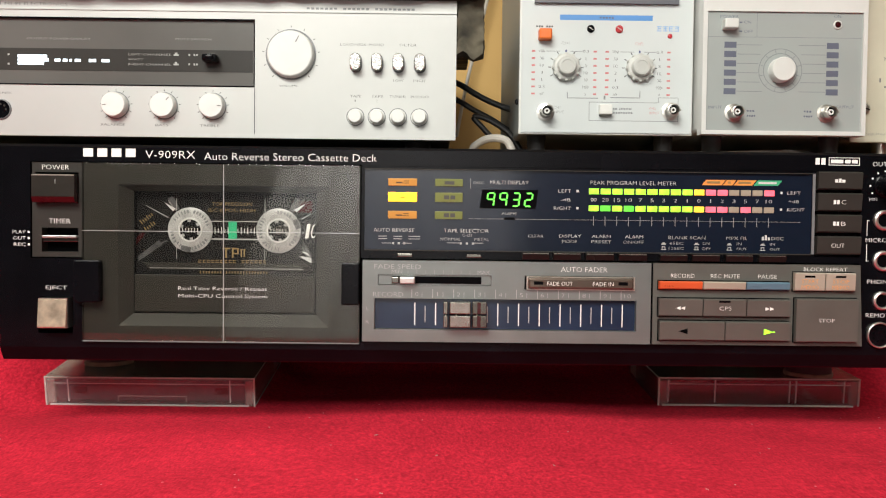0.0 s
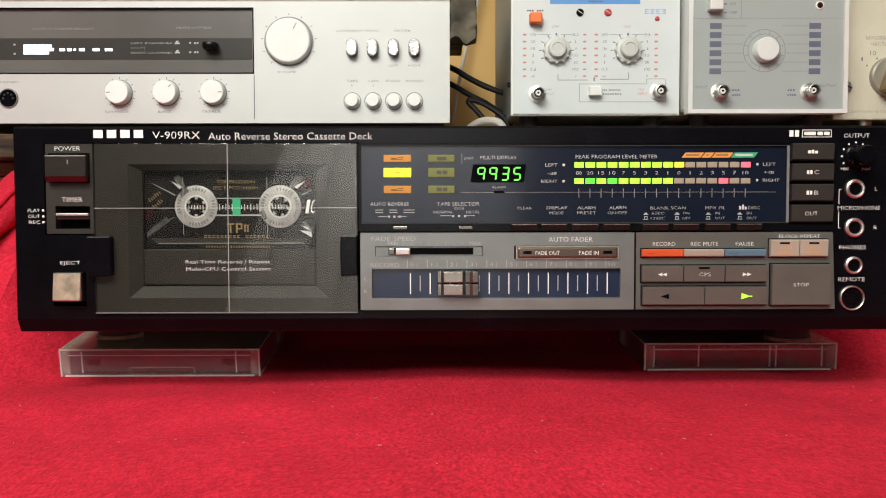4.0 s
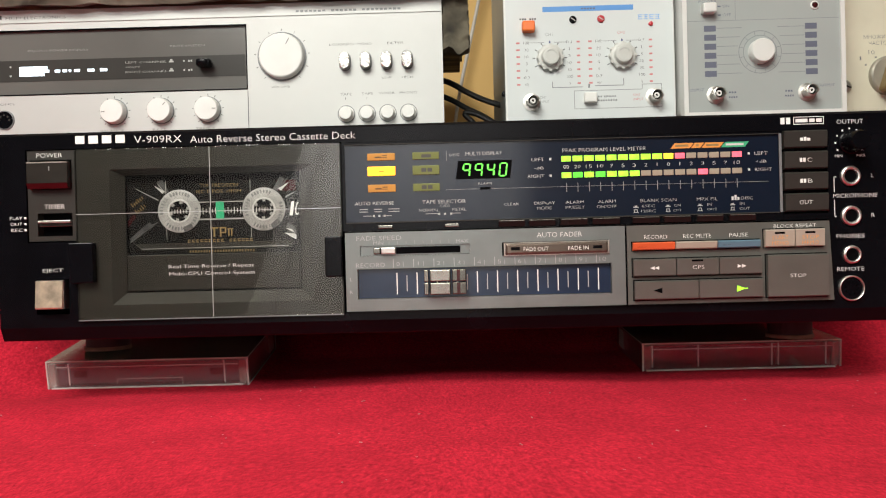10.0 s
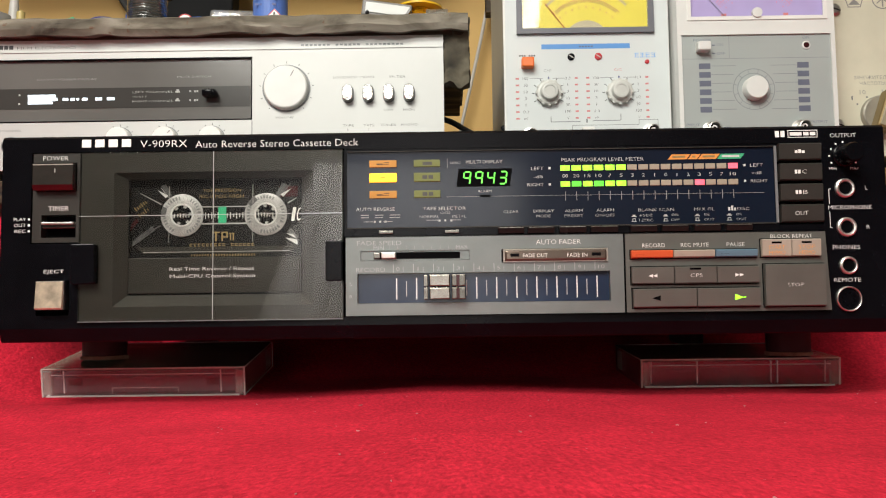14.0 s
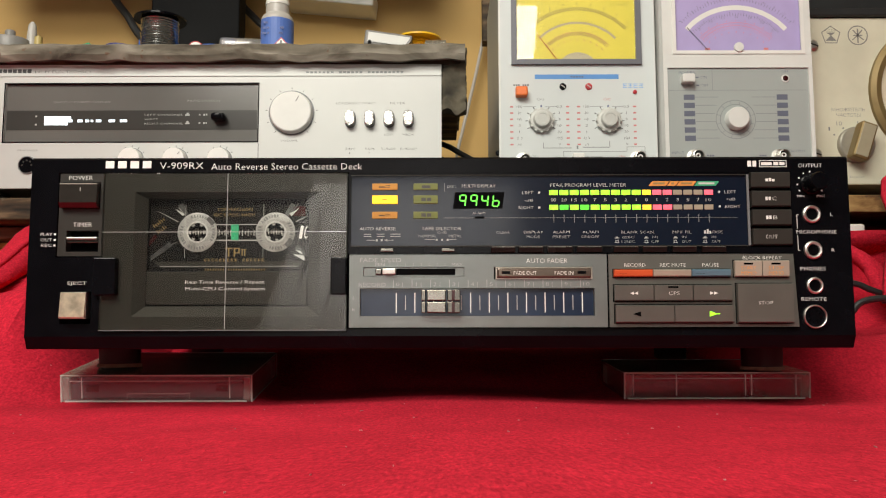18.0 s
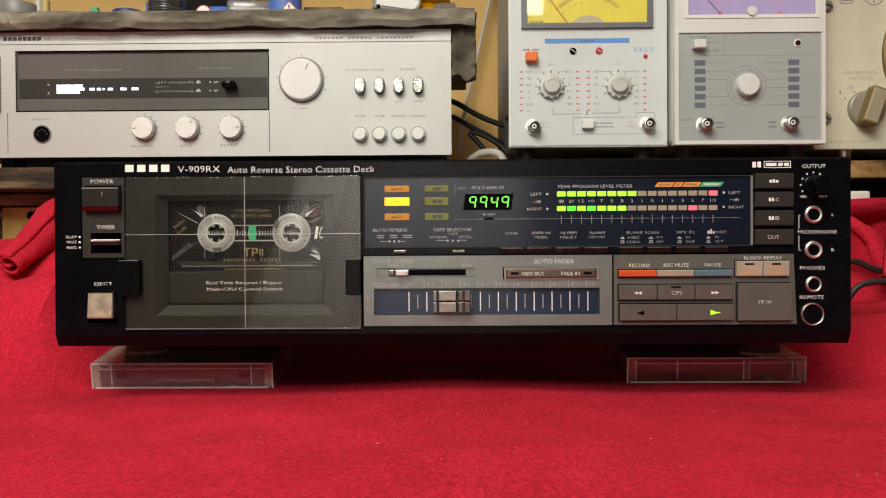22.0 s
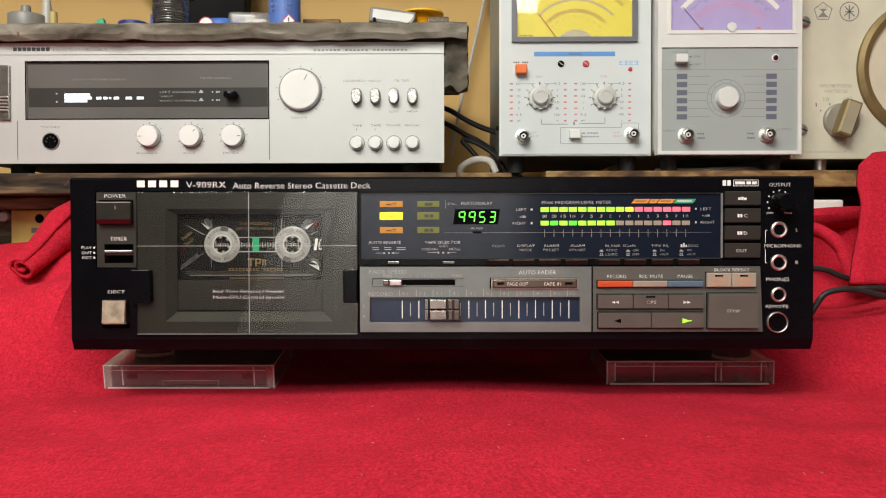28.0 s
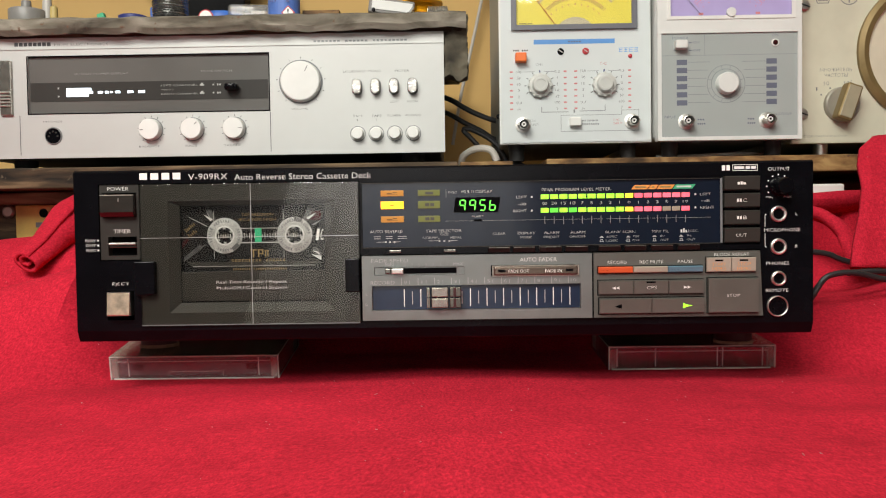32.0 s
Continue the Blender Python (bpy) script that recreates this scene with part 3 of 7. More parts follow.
for k in range(46):
    x = -420 + 15 * k
    low = x - 300 * max(0.0, 1 - k / 40)
    pts = [(x, -2192 + 9 * math.sin(k * 1.1), 520), (low, -2192 + 9 * math.sin(k * 1.1), -300)]
    row = [pleats.verts.new(p) for p in pts]
    if k:
        pleats.faces.new((last[0], last[1], row[1], row[0]))
    last = row
tagged(link("curtain", pleats, REFLECTED_SHEET, None, True), "unseen white pleated sheet added for its reflection in the deck", "curtain")
setting("wall_west", box(-1680, -1600, -2200, 620, -750, 1750), ROOM_PAINT, "unseen side wall added to close the room", "wall")
setting("wall_east", box(1600, 1680, -2200, 620, -750, 1750), ROOM_PAINT, "unseen side wall added to close the room", "wall")
setting("floor", box(-1600, 1600, -2200, 620, -790, -750), FLOOR_WOOD, "brown wooden floor", "floor")
setting("ceiling", box(-1600, 1600, -2200, 620, 1750, 1790), CEIL_WHITE, "white ceiling", "ceiling")


def workbench():
    t = thing("workbench", 0, 100, -750, "wooden workbench under the red cloth", "workbench")
    part("tabletop", box(-900, 900, -315, 560, -28, -2, 2), WOOD_DARK, t)
    for x in (-860, 800):
        for y in (-290, 470):
            part("leg", box(x, x + 60, y, y + 60, -750, -28, 2), WOOD_DARK, t)


workbench()


def shelf():
    t = thing("bench_shelf", 0, 400, 0, "raised wooden bench shelf with worn board edges", "shelf")
    part("board", box(-900, 12, 262, 600, 139, 158, 1.2), WOOD_DARK, t, "dark stained worn board")
    part("board", box(14, 62, 268, 600, 146, 158, 1.0), WOOD, t, "broken board end")
    part("board", box(92, 900, 262, 600, 144, 159, 1.2), WOOD, t, "rough chipboard edge")
    part("rail", box(-900, 900, 300, 330, 127, 138, 1.5), WOOD_DARK, t, "dark wooden rail")
    part("back_panel", box(-900, 900, 330, 342, -2, 137.6), WOOD_DARK, t, "dark wooden back panel")
    for x in (-880, 860):
        part("support", box(x, x + 20, 345, 590, -2, 138), WOOD_DARK, t)


shelf()


# ---- the cloth ----
def cloth_height(x, y):
    """Height of the cloth in mm at a place in mm."""
    n = noise.noise(Vector((x * 0.009, y * 0.011, 3.1)))
    m = noise.noise(Vector((x * 0.03, y * 0.03, 8.4)))
    soft = noise.noise(Vector((x * 0.0045 + y * 0.003, y * 0.007 - x * 0.002, 6.2)))
    flat = max(0.0, min(1.0, (70 - y) / 220.0))
    flat = flat * flat * (3 - 2 * flat)
    h = 3.0 + 0.9 * n + 0.35 * m + 3.4 * soft * flat
    wave = 0.0
    left = max(0.0, min(1.0, (-x - 217) / 40.0))
    right = max(0.0, min(1.0, (x - 205) / 50.0))
    back = max(0.0, min(1.0, (y - 20) / 190.0))
    ease = lambda a, b: (lambda u: u * u * (3 - 2 * u))(max(0.0, min(1.0, (y - a) / (b - a))))
    wave += left * (ease(8, 100) * (66 + max(-22.0, min(12.0, (x + 290) * 0.2)) + 3 * n) + ease(140, 215) * 38 - 15 * ease(104, 130) * (1 - ease(130, 165)))
    wave += right * (ease(20, 120) * (46 + 8 * math.sin(x * 0.045 - y * 0.02 + 1.0) + 6 * n) + ease(165, 240) * 28)
    wave += (left + right) * 3.5 * (1 + math.sin((x * 0.4 + y) * 0.045 + 2.5 * n)) * min(1, back * 2 + 0.15)
    mid = max(0.0, min(1.0, (y - 150) / 120.0)) * (1 - max(left, right))
    wave += mid * 30
    wave += 4.0 * math.exp(-(x / 75.0) ** 2) * ease(-90, 70) * (1 - ease(90, 160))
    side = max(0.0, min(1.0, (abs(x) - 150) / 110.0)) * ease(-230, -60)
    wave += side * 1.8 * math.sin((0.55 * abs(x) - y) * 0.07 + 2.2 * n)
    fan = max(0.0, min(1.0, (x - 120) / 120.0)) * ease(-260, -150)
    wave += fan * 1.5 * math.sin((x * 0.45 + y) * 0.075 + 1.6 * soft)
    drift = max(0.0, min(1.0, (-x - 60) / 120.0)) * ease(-280, -180) * (1 - ease(0, 40))
    wave += drift * 1.3 * math.sin((y - x * 0.22) * 0.06 + 2.0 * soft)
    for a, b, y0, k in ((-226, -98, 44, 0.148), (98, 226, 57, 0.066)):
        inside = max(0.0, min(1.0, (x - a) / 14.0, (b - x) / 14.0))
        wave += inside * k * max(0.0, min(y - y0, 70.0)) * (1 - ease(118, 150))
    return h + wave


def cloth():
    bm = bmesh.new()
    xs = [-760 + 9.5 * k for k in range(161)]
    ys = [-318 + 7.5 * k for k in range(83)]
    grid = [[bm.verts.new((x, y, cloth_height(x, y))) for x in xs] for y in ys]
    for a, b in zip(grid, grid[1:]):
        for k in range(len(xs) - 1):
            bm.faces.new((a[k], a[k + 1], b[k + 1], b[k]))
    t = thing("red_cloth", 0, -100, 0, "red felt cloth spread over the bench, bunched up behind", "cloth")
    part("cloth_sheet", bm, FELT, t, "flat felt with lint and soft folds", smooth=True)

    def fold(points, radii, flat, seg=20):
        """A thick rolled fold along points."""
        b = bmesh.new()
        pts = [Vector(p) for p in points]
        rings = []
        n = 28
        for k in range(n + 1):
            f = k / n * (len(pts) - 1)
            i = min(int(f), len(pts) - 2)
            u = f - i
            p0, p1, p2, p3 = pts[max(i - 1, 0)], pts[i], pts[i + 1], pts[min(i + 2, len(pts) - 1)]
            p = 0.5 * (2 * p1 + (p2 - p0) * u + (2 * p0 - 5 * p1 + 4 * p2 - p3) * u * u + (3 * p1 - p0 - 3 * p2 + p3) * u ** 3)
            d = (p2 - p1).normalized()
            r = radii[i] + (radii[i + 1] - radii[i]) * u
            side = d.cross(Vector((0, 0.35, 0.94))).normalized()
            up = side.cross(d)
            ring = []
            for s in range(seg):
                a = 2 * math.pi * s / seg
                w = 1 + 0.16 * noise.noise(p * 0.03 + Vector((math.cos(a), math.sin(a), 0)) * 1.3)
                ring.append(b.verts.new(p + r * w * (math.cos(a) * side + flat * math.sin(a) * up)))
            rings.append(ring)
        for x, y in zip(rings, rings[1:]):
            for s in range(seg):
                q = (s + 1) % seg
                b.faces.new((x[s], x[q], y[q], y[s]))
        b.faces.new(rings[0])
        b.faces.new(rings[-1][::-1])
        return b

    # a loosely rolled flap with an open end beside the deck
    roll = bmesh.new()
    path = [Vector(p) for p in ((-317, 137, 77), (-313, 153, 86), (-312, 172, 96), (-308, 200, 110), (-298, 232, 121), (-285, 262, 127))]
    wide = (10.5, 12, 14.5, 20, 23, 23)
    rings = []
    for k in range(31):
        f = k / 30 * (len(path) - 1)
        i = min(int(f), len(path) - 2)
        u = f - i
        p = path[i].lerp(path[i + 1], u)
        r = wide[i] + (wide[i + 1] - wide[i]) * u
        d = (path[min(i + 2, 5)] - path[max(i - 1, 0)]).normalized()
        side = d.cross(Vector((0, 0, 1))).normalized()
        up = side.cross(d)
        ring = []
        for q in range(40):
            a = 2 * math.pi * (q / 39 * 1.6) + 1.1
            w = r * (1.0 - 0.62 * max(0.0, q / 39 - 0.40) / 0.60) * (1 + 0.24 * noise.noise(p * 0.018 + Vector((1.2 * math.cos(a), 1.2 * math.sin(a), 0.4 * a))))
            ring.append(roll.verts.new(p + w * (math.cos(a) * side + (0.66 + 0.05 * min(f, 3.0)) * math.sin(a) * up - 0.25 * math.cos(a) * d * max(0.0, 1 - f))))
        rings.append(ring)
    for x, y in zip(rings, rings[1:]):
        for q in range(39):
            roll.faces.new((x[q], x[q + 1], y[q + 1], y[q]))
    ob = part("rolled_flap", roll, FELT, t, "loosely rolled flap of felt", smooth=True)
    thick = ob.modifiers.new("thick", "SOLIDIFY")
    thick.thickness, thick.offset = 0.0024, 0
    part("fold", fold([(222, 235, 112), (270, 240, 114), (330, 244, 116), (400, 248, 118)], [13, 14, 14, 14], 0.6), FELT, t, "soft roll of felt", smooth=True)
    part("fold", fold([(250, 212, 92), (276, 204, 103), (296, 194, 107), (309, 184, 101), (317, 172, 88), (321, 156, 64)], [9, 9, 8, 8, 9, 10], 0.7), FELT, t, "drooping crumpled fold of felt", smooth=True)
    back = bmesh.new()
    sheet = [[back.verts.new((205 + 9 * k, 246 + 5 * math.sin(k * 0.9 + 0.25 * q) + 2.5 * math.sin(k * 2.1), 118 - 10 * q)) for k in range(24)] for q in range(8)]
    for x, y in zip(sheet, sheet[1:]):
        for q in range(23):
            back.faces.new((x[q], x[q + 1], y[q + 1], y[q]))
    part("hanging_sheet", back, FELT, t, "felt hanging in shade behind the folds", smooth=True)

    # the flap that hangs over the pile on the shelf side
    flap = bmesh.new()
    rows = []
    edge = ((294, 118, 66), (300, 126, 84), (310, 138, 104), (317, 148, 124), (322, 165, 142), (332, 182, 156), (350, 198, 166), (378, 212, 169))
    for k in range(29):
        f = k / 28 * (len(edge) - 1)
        i = min(int(f), len(edge) - 2)
        u = f - i
        e = Vector(edge[i]).lerp(Vector(edge[i + 1]), u)
        row = []
        for q in range(19):
            w = q / 18
            wave = 5 * math.sin(q * 0.75 + k * 0.06) * min(1.0, w * 4)
            row.append(flap.verts.new((e.x + 190 * w, e.y + 18 * w + wave, e.z - (6 * w if k < 24 else 0) + 2.0 * noise.noise(Vector((q * 0.4, k * 0.2, 1))))))
        rows.append(row)
    for x, y in zip(rows, rows[1:]):
        for q in range(18):
            flap.faces.new((x[q], x[q + 1], y[q + 1], y[q]))
    ob = part("flap", flap, FELT, t, "felt flap hanging over the edge", smooth=True)
    thick = ob.modifiers.new("thick", "SOLIDIFY")
    thick.thickness, thick.offset = 0.003, 1


cloth()


def nap():
    """Raised tufts and pills of the felt."""
    rng = random.Random(29)
    verts, faces = [], []
    for k in range(15000):
        x, y = rng.uniform(-330, 330), -300 + 360 * rng.random()
        if y > -20 and abs(x) > 190:
            continue
        z = cloth_height(x, y)
        r, h = rng.uniform(0.4, 1.0), rng.uniform(0.06, 0.34)
        a, lx, ly = rng.uniform(0, 6.3), rng.uniform(-0.5, 0.5), rng.uniform(-0.5, 0.5)
        n = len(verts)
        for q in range(4):
            verts.append(((x + r * math.cos(a + 1.57 * q)) * MM, (y + 1.3 * r * math.sin(a + 1.57 * q)) * MM, (z - 0.25) * MM))
        verts.append(((x + lx) * MM, (y + ly) * MM, (z + h) * MM))
        faces += [(n + q, n + (q + 1) % 4, n + 4) for q in range(4)]
    me = bpy.data.meshes.new("felt_nap")
    me.from_pydata(verts, [], faces)
    me.materials.append(FELT)
    me.polygons.foreach_set("use_smooth", [True] * len(me.polygons))
    tagged(new("felt_nap", me), "raised red tufts of the felt cloth", "felt", "", "stuff")


nap()


def lint():
    """Pale fluff and threads lying on the felt."""
    rng = random.Random(11)
    bits = []
    for k in range(50):
        x, y = rng.uniform(-330, 330), rng.uniform(-250, 34)
        long = rng.choice((0.3, 0.4, 0.5, 0.7, 1.3))
        w = rng.uniform(0.08, 0.17)
        m = Matrix.Translation((x, y, cloth_height(x, y) + 0.05)) @ Matrix.Rotation(rng.uniform(0, 3.1), 4, "Z")
        bits.append(turned(box(-long, long, -w, w, 0, 0.35), m))
    tagged(link("lint", join(*bits), LINT, None), "pale lint and threads on the red felt", "lint", "", "stuff")


LINT = mat("pale_lint", (0.48, 0.20, 0.20), 0.9, vary=0.2, scale=90)
lint()


# ---- the cassette deck ----
DECK = thing("cassette_deck", 0, 125, 35, "black cassette deck with grey door and silver control panels, switched on", "cassette deck")
HOLES = [(-201.5, -177.5, 83, 128), (-198, -182, 48, 65), (-177.5, -48, 44.5, 128), (-48, 163.8, 84.5, 127.5),
         (163.8, 185, 87.5, 127.5), (-48, 87.5, 45.5, 84.5), (87.5, 185, 45.5, 84.5)]


def deck_body():
    part("chassis", box(-213, 213, 11, 250, 36.5, 134.5, 1), BLACK_METAL, DECK, "black metal housing")
    front = plate(-216, 216, 44, 134.8, 0, 9, HOLES)
    part("front_panel", front, BLACK, DECK, "matt black moulded front")
    part("top_edge", bar_x([(0, 134.8), (1.2, 136), (9, 136), (9, 134.8)], -216, 216), BLACK, DECK)
    part("chin", bar_x([(0, 44), (0, 41.6), (2.8, 35.6), (3.6, 35), (10, 35), (10, 44)], -216, 216), BLACK, DECK, "black sloping lower edge")
    part("panel_backing", box(-213, 213, 9.2, 10.8, 45, 134), WELL, DECK)
    for x, low in ((-190, 23.4), (190.5, 20.9)):
        foot = part("foot", lathe(x, 62, low, [(0, 0), (11.0, 0), (11.6, 1), (11.9, 35.0 - low), (0, 35.0 - low)], "z", 28), RUBBER, DECK, "round black foot", smooth=True)
        part("felt_pad", lathe(x, 62, low, [(11.6, 0), (12.6, 0.1), (12.5, 1.9), (11.7, 2.1)], "z", 28), FOOT_FELT, foot, "dusty brown felt pad")
    for x in (-187, 183):
        part("foot", lathe(x, 232, 3.2, [(0, 0), (11.5, 0), (12.2, 1), (12.5, 31.6), (0, 31.6)], "z", 28), RUBBER, DECK, smooth=True)


deck_body()


def logo(x0, x1, z0, z1, y, material, parent, label, count=4, gap=0.22):
    w = (x1 - x0) / count
    strokes([(x0 + k * w + gap * w * 0.5, x0 + (k + 1) * w - gap * w * 0.5, z0, z1) for k in range(count)], y, material, parent, "maker_mark", label)


def power_side():
    base = part("switch_panel", plate(-201, -178, 83.6, 127.6, 0.6, 7, [(-199.6, -179.4, 108.6, 123), (-196.6, -179.6, 86, 97.2)]), PANEL_DARK, DECK, "dark grey switch panel")
    part("button_well", box(-200, -179, 6.6, 7.6, 85, 124), WELL, base)
    bm = bar_x([(6, 122.2), (-2.9, 121.9), (-3.5, 121.3), (-3.6, 111.6), (6, 111.6)], -199.3, -179.7)
    b = part("power_button", bm, POWER_GREY, base, "glossy dark grey power button")
    # The highlight along the button's top is a pale strip of its own.
    part("edge_shine", box(-199.3, -179.7, -3.7, -2.6, 121.2, 121.7), CAP_METAL, base, "pale strip painted as the upper edge highlight")
    part("power_button_base", bar_x([(6, 111.5), (-4.2, 111.5), (-2.8, 108.9), (6, 108.9)], -199.3, -179.7), RED_GLOSS, base, "dark red lower edge of the button")
    part("scratch", box(-188.6, -188.2, -3.7, -3.4, 117.5, 119.5), STEEL, base)
    words("POWER", -196.3, -183.8, 124.2, 126.4, 0.55, WHITE_INK, base)
    words("TIMER", -193.3, -183.2, 99.2, 101.4, 0.55, WHITE_INK, base)
    part("timer_slider", box(-196.2, -180, 1.0, 5, 90.6, 93.2, 0.3), DARK_CHROME, base, "chrome slide switch")
    part("timer_lever", box(-196, -180.2, -0.6, 3, 92.4, 93.6, 0.2), STEEL, base)
    for k, w in enumerate(("PLAY", "OUT", "REC")):
        words(w, -210 + (0.2, 0.4, 0.7)[k], -203.8, 94.3 - 2.9 * k, 95.9 - 2.9 * k, -0.04, WHITE_INK, DECK)
        strokes([(-202.8, -201.8, 94.6 - 2.9 * k, 95.6 - 2.9 * k)], 0, WHITE_INK, DECK, "index_dot")
    words("EJECT", -194.5, -184.6, 68.0, 70.2, -0.04, WHITE_INK, DECK)
    part("eject_button", bar_x([(6, 64.4), (-3.2, 64.4), (-3.8, 64.0), (-5.0, 51.6), (-4.6, 51), (6, 51)], -196.3, -183.3), EJECT, DECK, "square worn chrome eject button, tan reflection in its colour")
    part("button_rim", plate(-196.5, -183.1, 50.8, 64.6, -3.3, 2, [(-196.0, -183.6, 51.3, 64.1)]), STEEL, DECK, "bright button edge")


power_side()


def front_writing():
    logo(-178.0, -151.8, 130.3, 134.2, -0.0, WHITE_INK, DECK, "white maker's mark", 4, 0.3)
    words("V-909RX", -148.2, -125.2, 129.9, 133.4, -0.04, WHITE_INK, DECK)
    words("Auto Reverse Stereo Cassette Deck", -121.0, -41.0, 129.4, 132.8, -0.04, WHITE_INK, DECK)
    strokes([(163.2, 165.2, 130.5, 133.6), (165.9, 167.9, 130.5, 133.6), (169.4, 169.7, 130.2, 133.9), (183.6, 183.9, 130.2, 133.9), (169.7, 183.6, 133.6, 133.9), (169.7, 183.6, 130.2, 130.5),
             (170.4, 176.2, 131.2, 132.9), (177.0, 179.6, 131.2, 132.9), (180.2, 182.9, 131.2, 132.9)], 0, WHITE_INK, DECK, "maker_mark", "white noise-reduction mark")


front_writing()


def door():
    d = part("cassette_door", plate(-177, -48.6, 45, 127.4, 0.4, 3, [(-161, -63.0, 51.8, 117.6)]), DOOR_GREY, DECK, "warm grey door frame behind clear plastic")
    part("door_bevel", funnel((-161, -63.0, 51.8, 117.6), (-155.4, -69.6, 57.4, 114.8), 0.4, 5.0), DOOR_GREY_LIT, d, "sloping surround in a lit copy of the door grey")
    part("panel_gap", box(-155.4, -69.6, 4.9, 6.2, 57.2, 58.4), WELL, d)
    part("lower_panel", box(-154.8, -70.2, 4.0, 6, 58.2, 75.6, 0.3), DOOR_GREY, d, "grey panel with white writing")
    words("Real Time Reverse / Repeat", -132.6, -91.4, 68.4, 70.6, -1.47, WHITE_INK, d)
    words("Multi-CPU Control System", -132.4, -91.2, 64.9, 67.1, -1.47, WHITE_INK, d)
    part("window_edge", plate(-155.8, -69.2, 75.4, 115.2, 5.0, 6.2, [(-155.0, -70.2, 76.2, 114.4)]), WELL, d)
    glass = part("door_glass", box(-177, -48.6, -1.4, -0.2, 45, 127.4, 0.15), GLASS, d, "clear plastic cover")
    glass.visible_shadow = False
    strokes([(-111.75, -111.45, 45.2, 77), (-111.75, -111.45, 77, 127.2), (-177, -48.7, 95.95, 96.2)], -1.45, GREY_INK, d, "fine_line", "thin white cross lines", 0.04)
    part("glass_edge", box(-177, -48.6, -1.5, -0.1, 44.5, 44.9), MID_GREY, d, "pale lower edge of the cover")
    part("door_latch", prism([(-180, 82.4), (-168.4, 82.4), (-168.2, 63.2), (-178.5, 62.6), (-180, 64)], -4.2, 3, 0.5), BLACK, DECK, "black latch block")
    part("door_latch", prism([(-56.6, 82.4), (-48.4, 82.4), (-48.4, 63), (-56.6, 63)], -4.2, 3, 0.5), BLACK, DECK, "black latch block")


door()


# ---- the display ----
LED_X = [60.3 + 5.467 * k for k in range(16)]
LED_Z = (116.9, 109.0)
LEDS = {}
SEGMENTS = {}


def led_material(k):
    return LED_GREEN if k < 9 else LED_YELLOW if k == 9 else LED_RED


def display():
    d = part("display_window", plate(-47.4, 163.2, 86.6, 126.8, 1.0, 2.0, []), DISPLAY, DECK, "dark blue display window with printed scales")
    part("display_frame", plate(-48, 163.8, 84.6, 127.4, 0.3, 3, [(-46.6, 162.2, 88.6, 126.2)]), BLACK, d, "black display surround")
    part("display_edge", box(162.2, 163.4, -0.3, 0.25, 88.6, 126.2), MID_GREY, d)
    part("display_edge", box(-46.6, 162.2, -0.1, 0.25, 88.2, 88.75), PANEL_DARK, d)
    part("display_edge", box(-46.6, 162.2, -0.1, 0.25, 126.0, 126.4), PANEL_DARK, d)
    y = 0.95
    for k, z in enumerate((120.2, 113.3, 105.0)):
        lens = part("indicator_lens", box(-35.6, -22.2, 0.2, 1.4, z - (1.7, 2.2, 1.8)[k], z + (1.7, 2.2, 1.8)[k], 0.2), AMBER_ON if k == 1 else AMBER_OFF, d,
                    "lit yellow indicator" if k == 1 else "unlit amber indicator given a faint glow")
        mark = [(-32, -29, z - 0.3, z + 0.1), (-28.5, -26, z + 0.3, z + 0.7), (-32, -26, z - 0.6, z - 0.3)] if k != 1 else [(-30.2, -27.6, z - 0.3, z + 0.1)]
        strokes(mark, 0.18, BROWN_INK, d, "arrow_mark")
        part("indicator_lens", box(-13.8, -0.9, 0.2, 1.4, z - (1.7, 2.2, 1.8)[k], z + (1.7, 2.2, 1.8)[k], 0.2), OLIVE_OFF, d, "unlit olive indicator")
        strokes([(-9.6, -7.2, z - 0.9, z + 0.9), (-6.6, -4.4, z - 0.9, z + 0.9)] if k else [(-9.4, -4.8, z - 0.9, z + 0.6)], 0.18, DARK_INK, d, "maker_mark")
    words("DISC", 4.09, 9.01, 119.71, 120.89, y, GREY_INK, d)
    words("MULTI DISPLAY", 11.87, 29.73, 119.76, 121.44, y, SOFT_INK, d)
    strokes([(2.6, 2.8, 117.6, 122.4)], 1.0, DIM_INK, d, "fine_line")
    part("counter_window", prism([(7.0, 108.4), (33.2, 108.4), (34.4, 117.2), (8.2, 117.2)], 0.85, 1.2), WELL, d, "black counter window")
    words("ALARM", 17.45, 24.15, 105.51, 106.69, y, GREY_INK, d)
    strokes([(18.6, 23.6, 103.1, 104.3)], 1.0, WELL, d, "slot")
    strokes([(2.0, 18.4, 103.45, 103.6), (23.8, 157.2, 103.45, 103.6)], 1.0, DIM_INK, d, "scale_line")
    words("PEAK PROGRAM LEVEL METER", 58.71, 98.89, 120.07, 121.83, y, SOFT_INK, d)
    words("LEFT", 43.73, 49.77, 116.14, 117.66, y, SOFT_INK, d)
    words("RIGHT", 41.80, 49.70, 108.14, 109.66, y, SOFT_INK, d)
    words("-dB", 44.87, 49.43, 112.13, 113.47, y, SOFT_INK, d)
    words("LEFT", 150.84, 157.16, 116.34, 117.86, y, SOFT_INK, d)
    words("RIGHT", 150.91, 159.09, 108.54, 110.06, y, SOFT_INK, d)
    words("+dB", 151.39, 156.41, 112.53, 113.87, y, SOFT_INK, d)
    strokes([(52.2, 53.3, 116.4, 117.5), (52.2, 53.3, 108.4, 109.5), (147.6, 148.6, 116.6, 117.7), (147.6, 148.6, 108.8, 109.9)], 1.0, SOFT_INK, d, "index_dot")
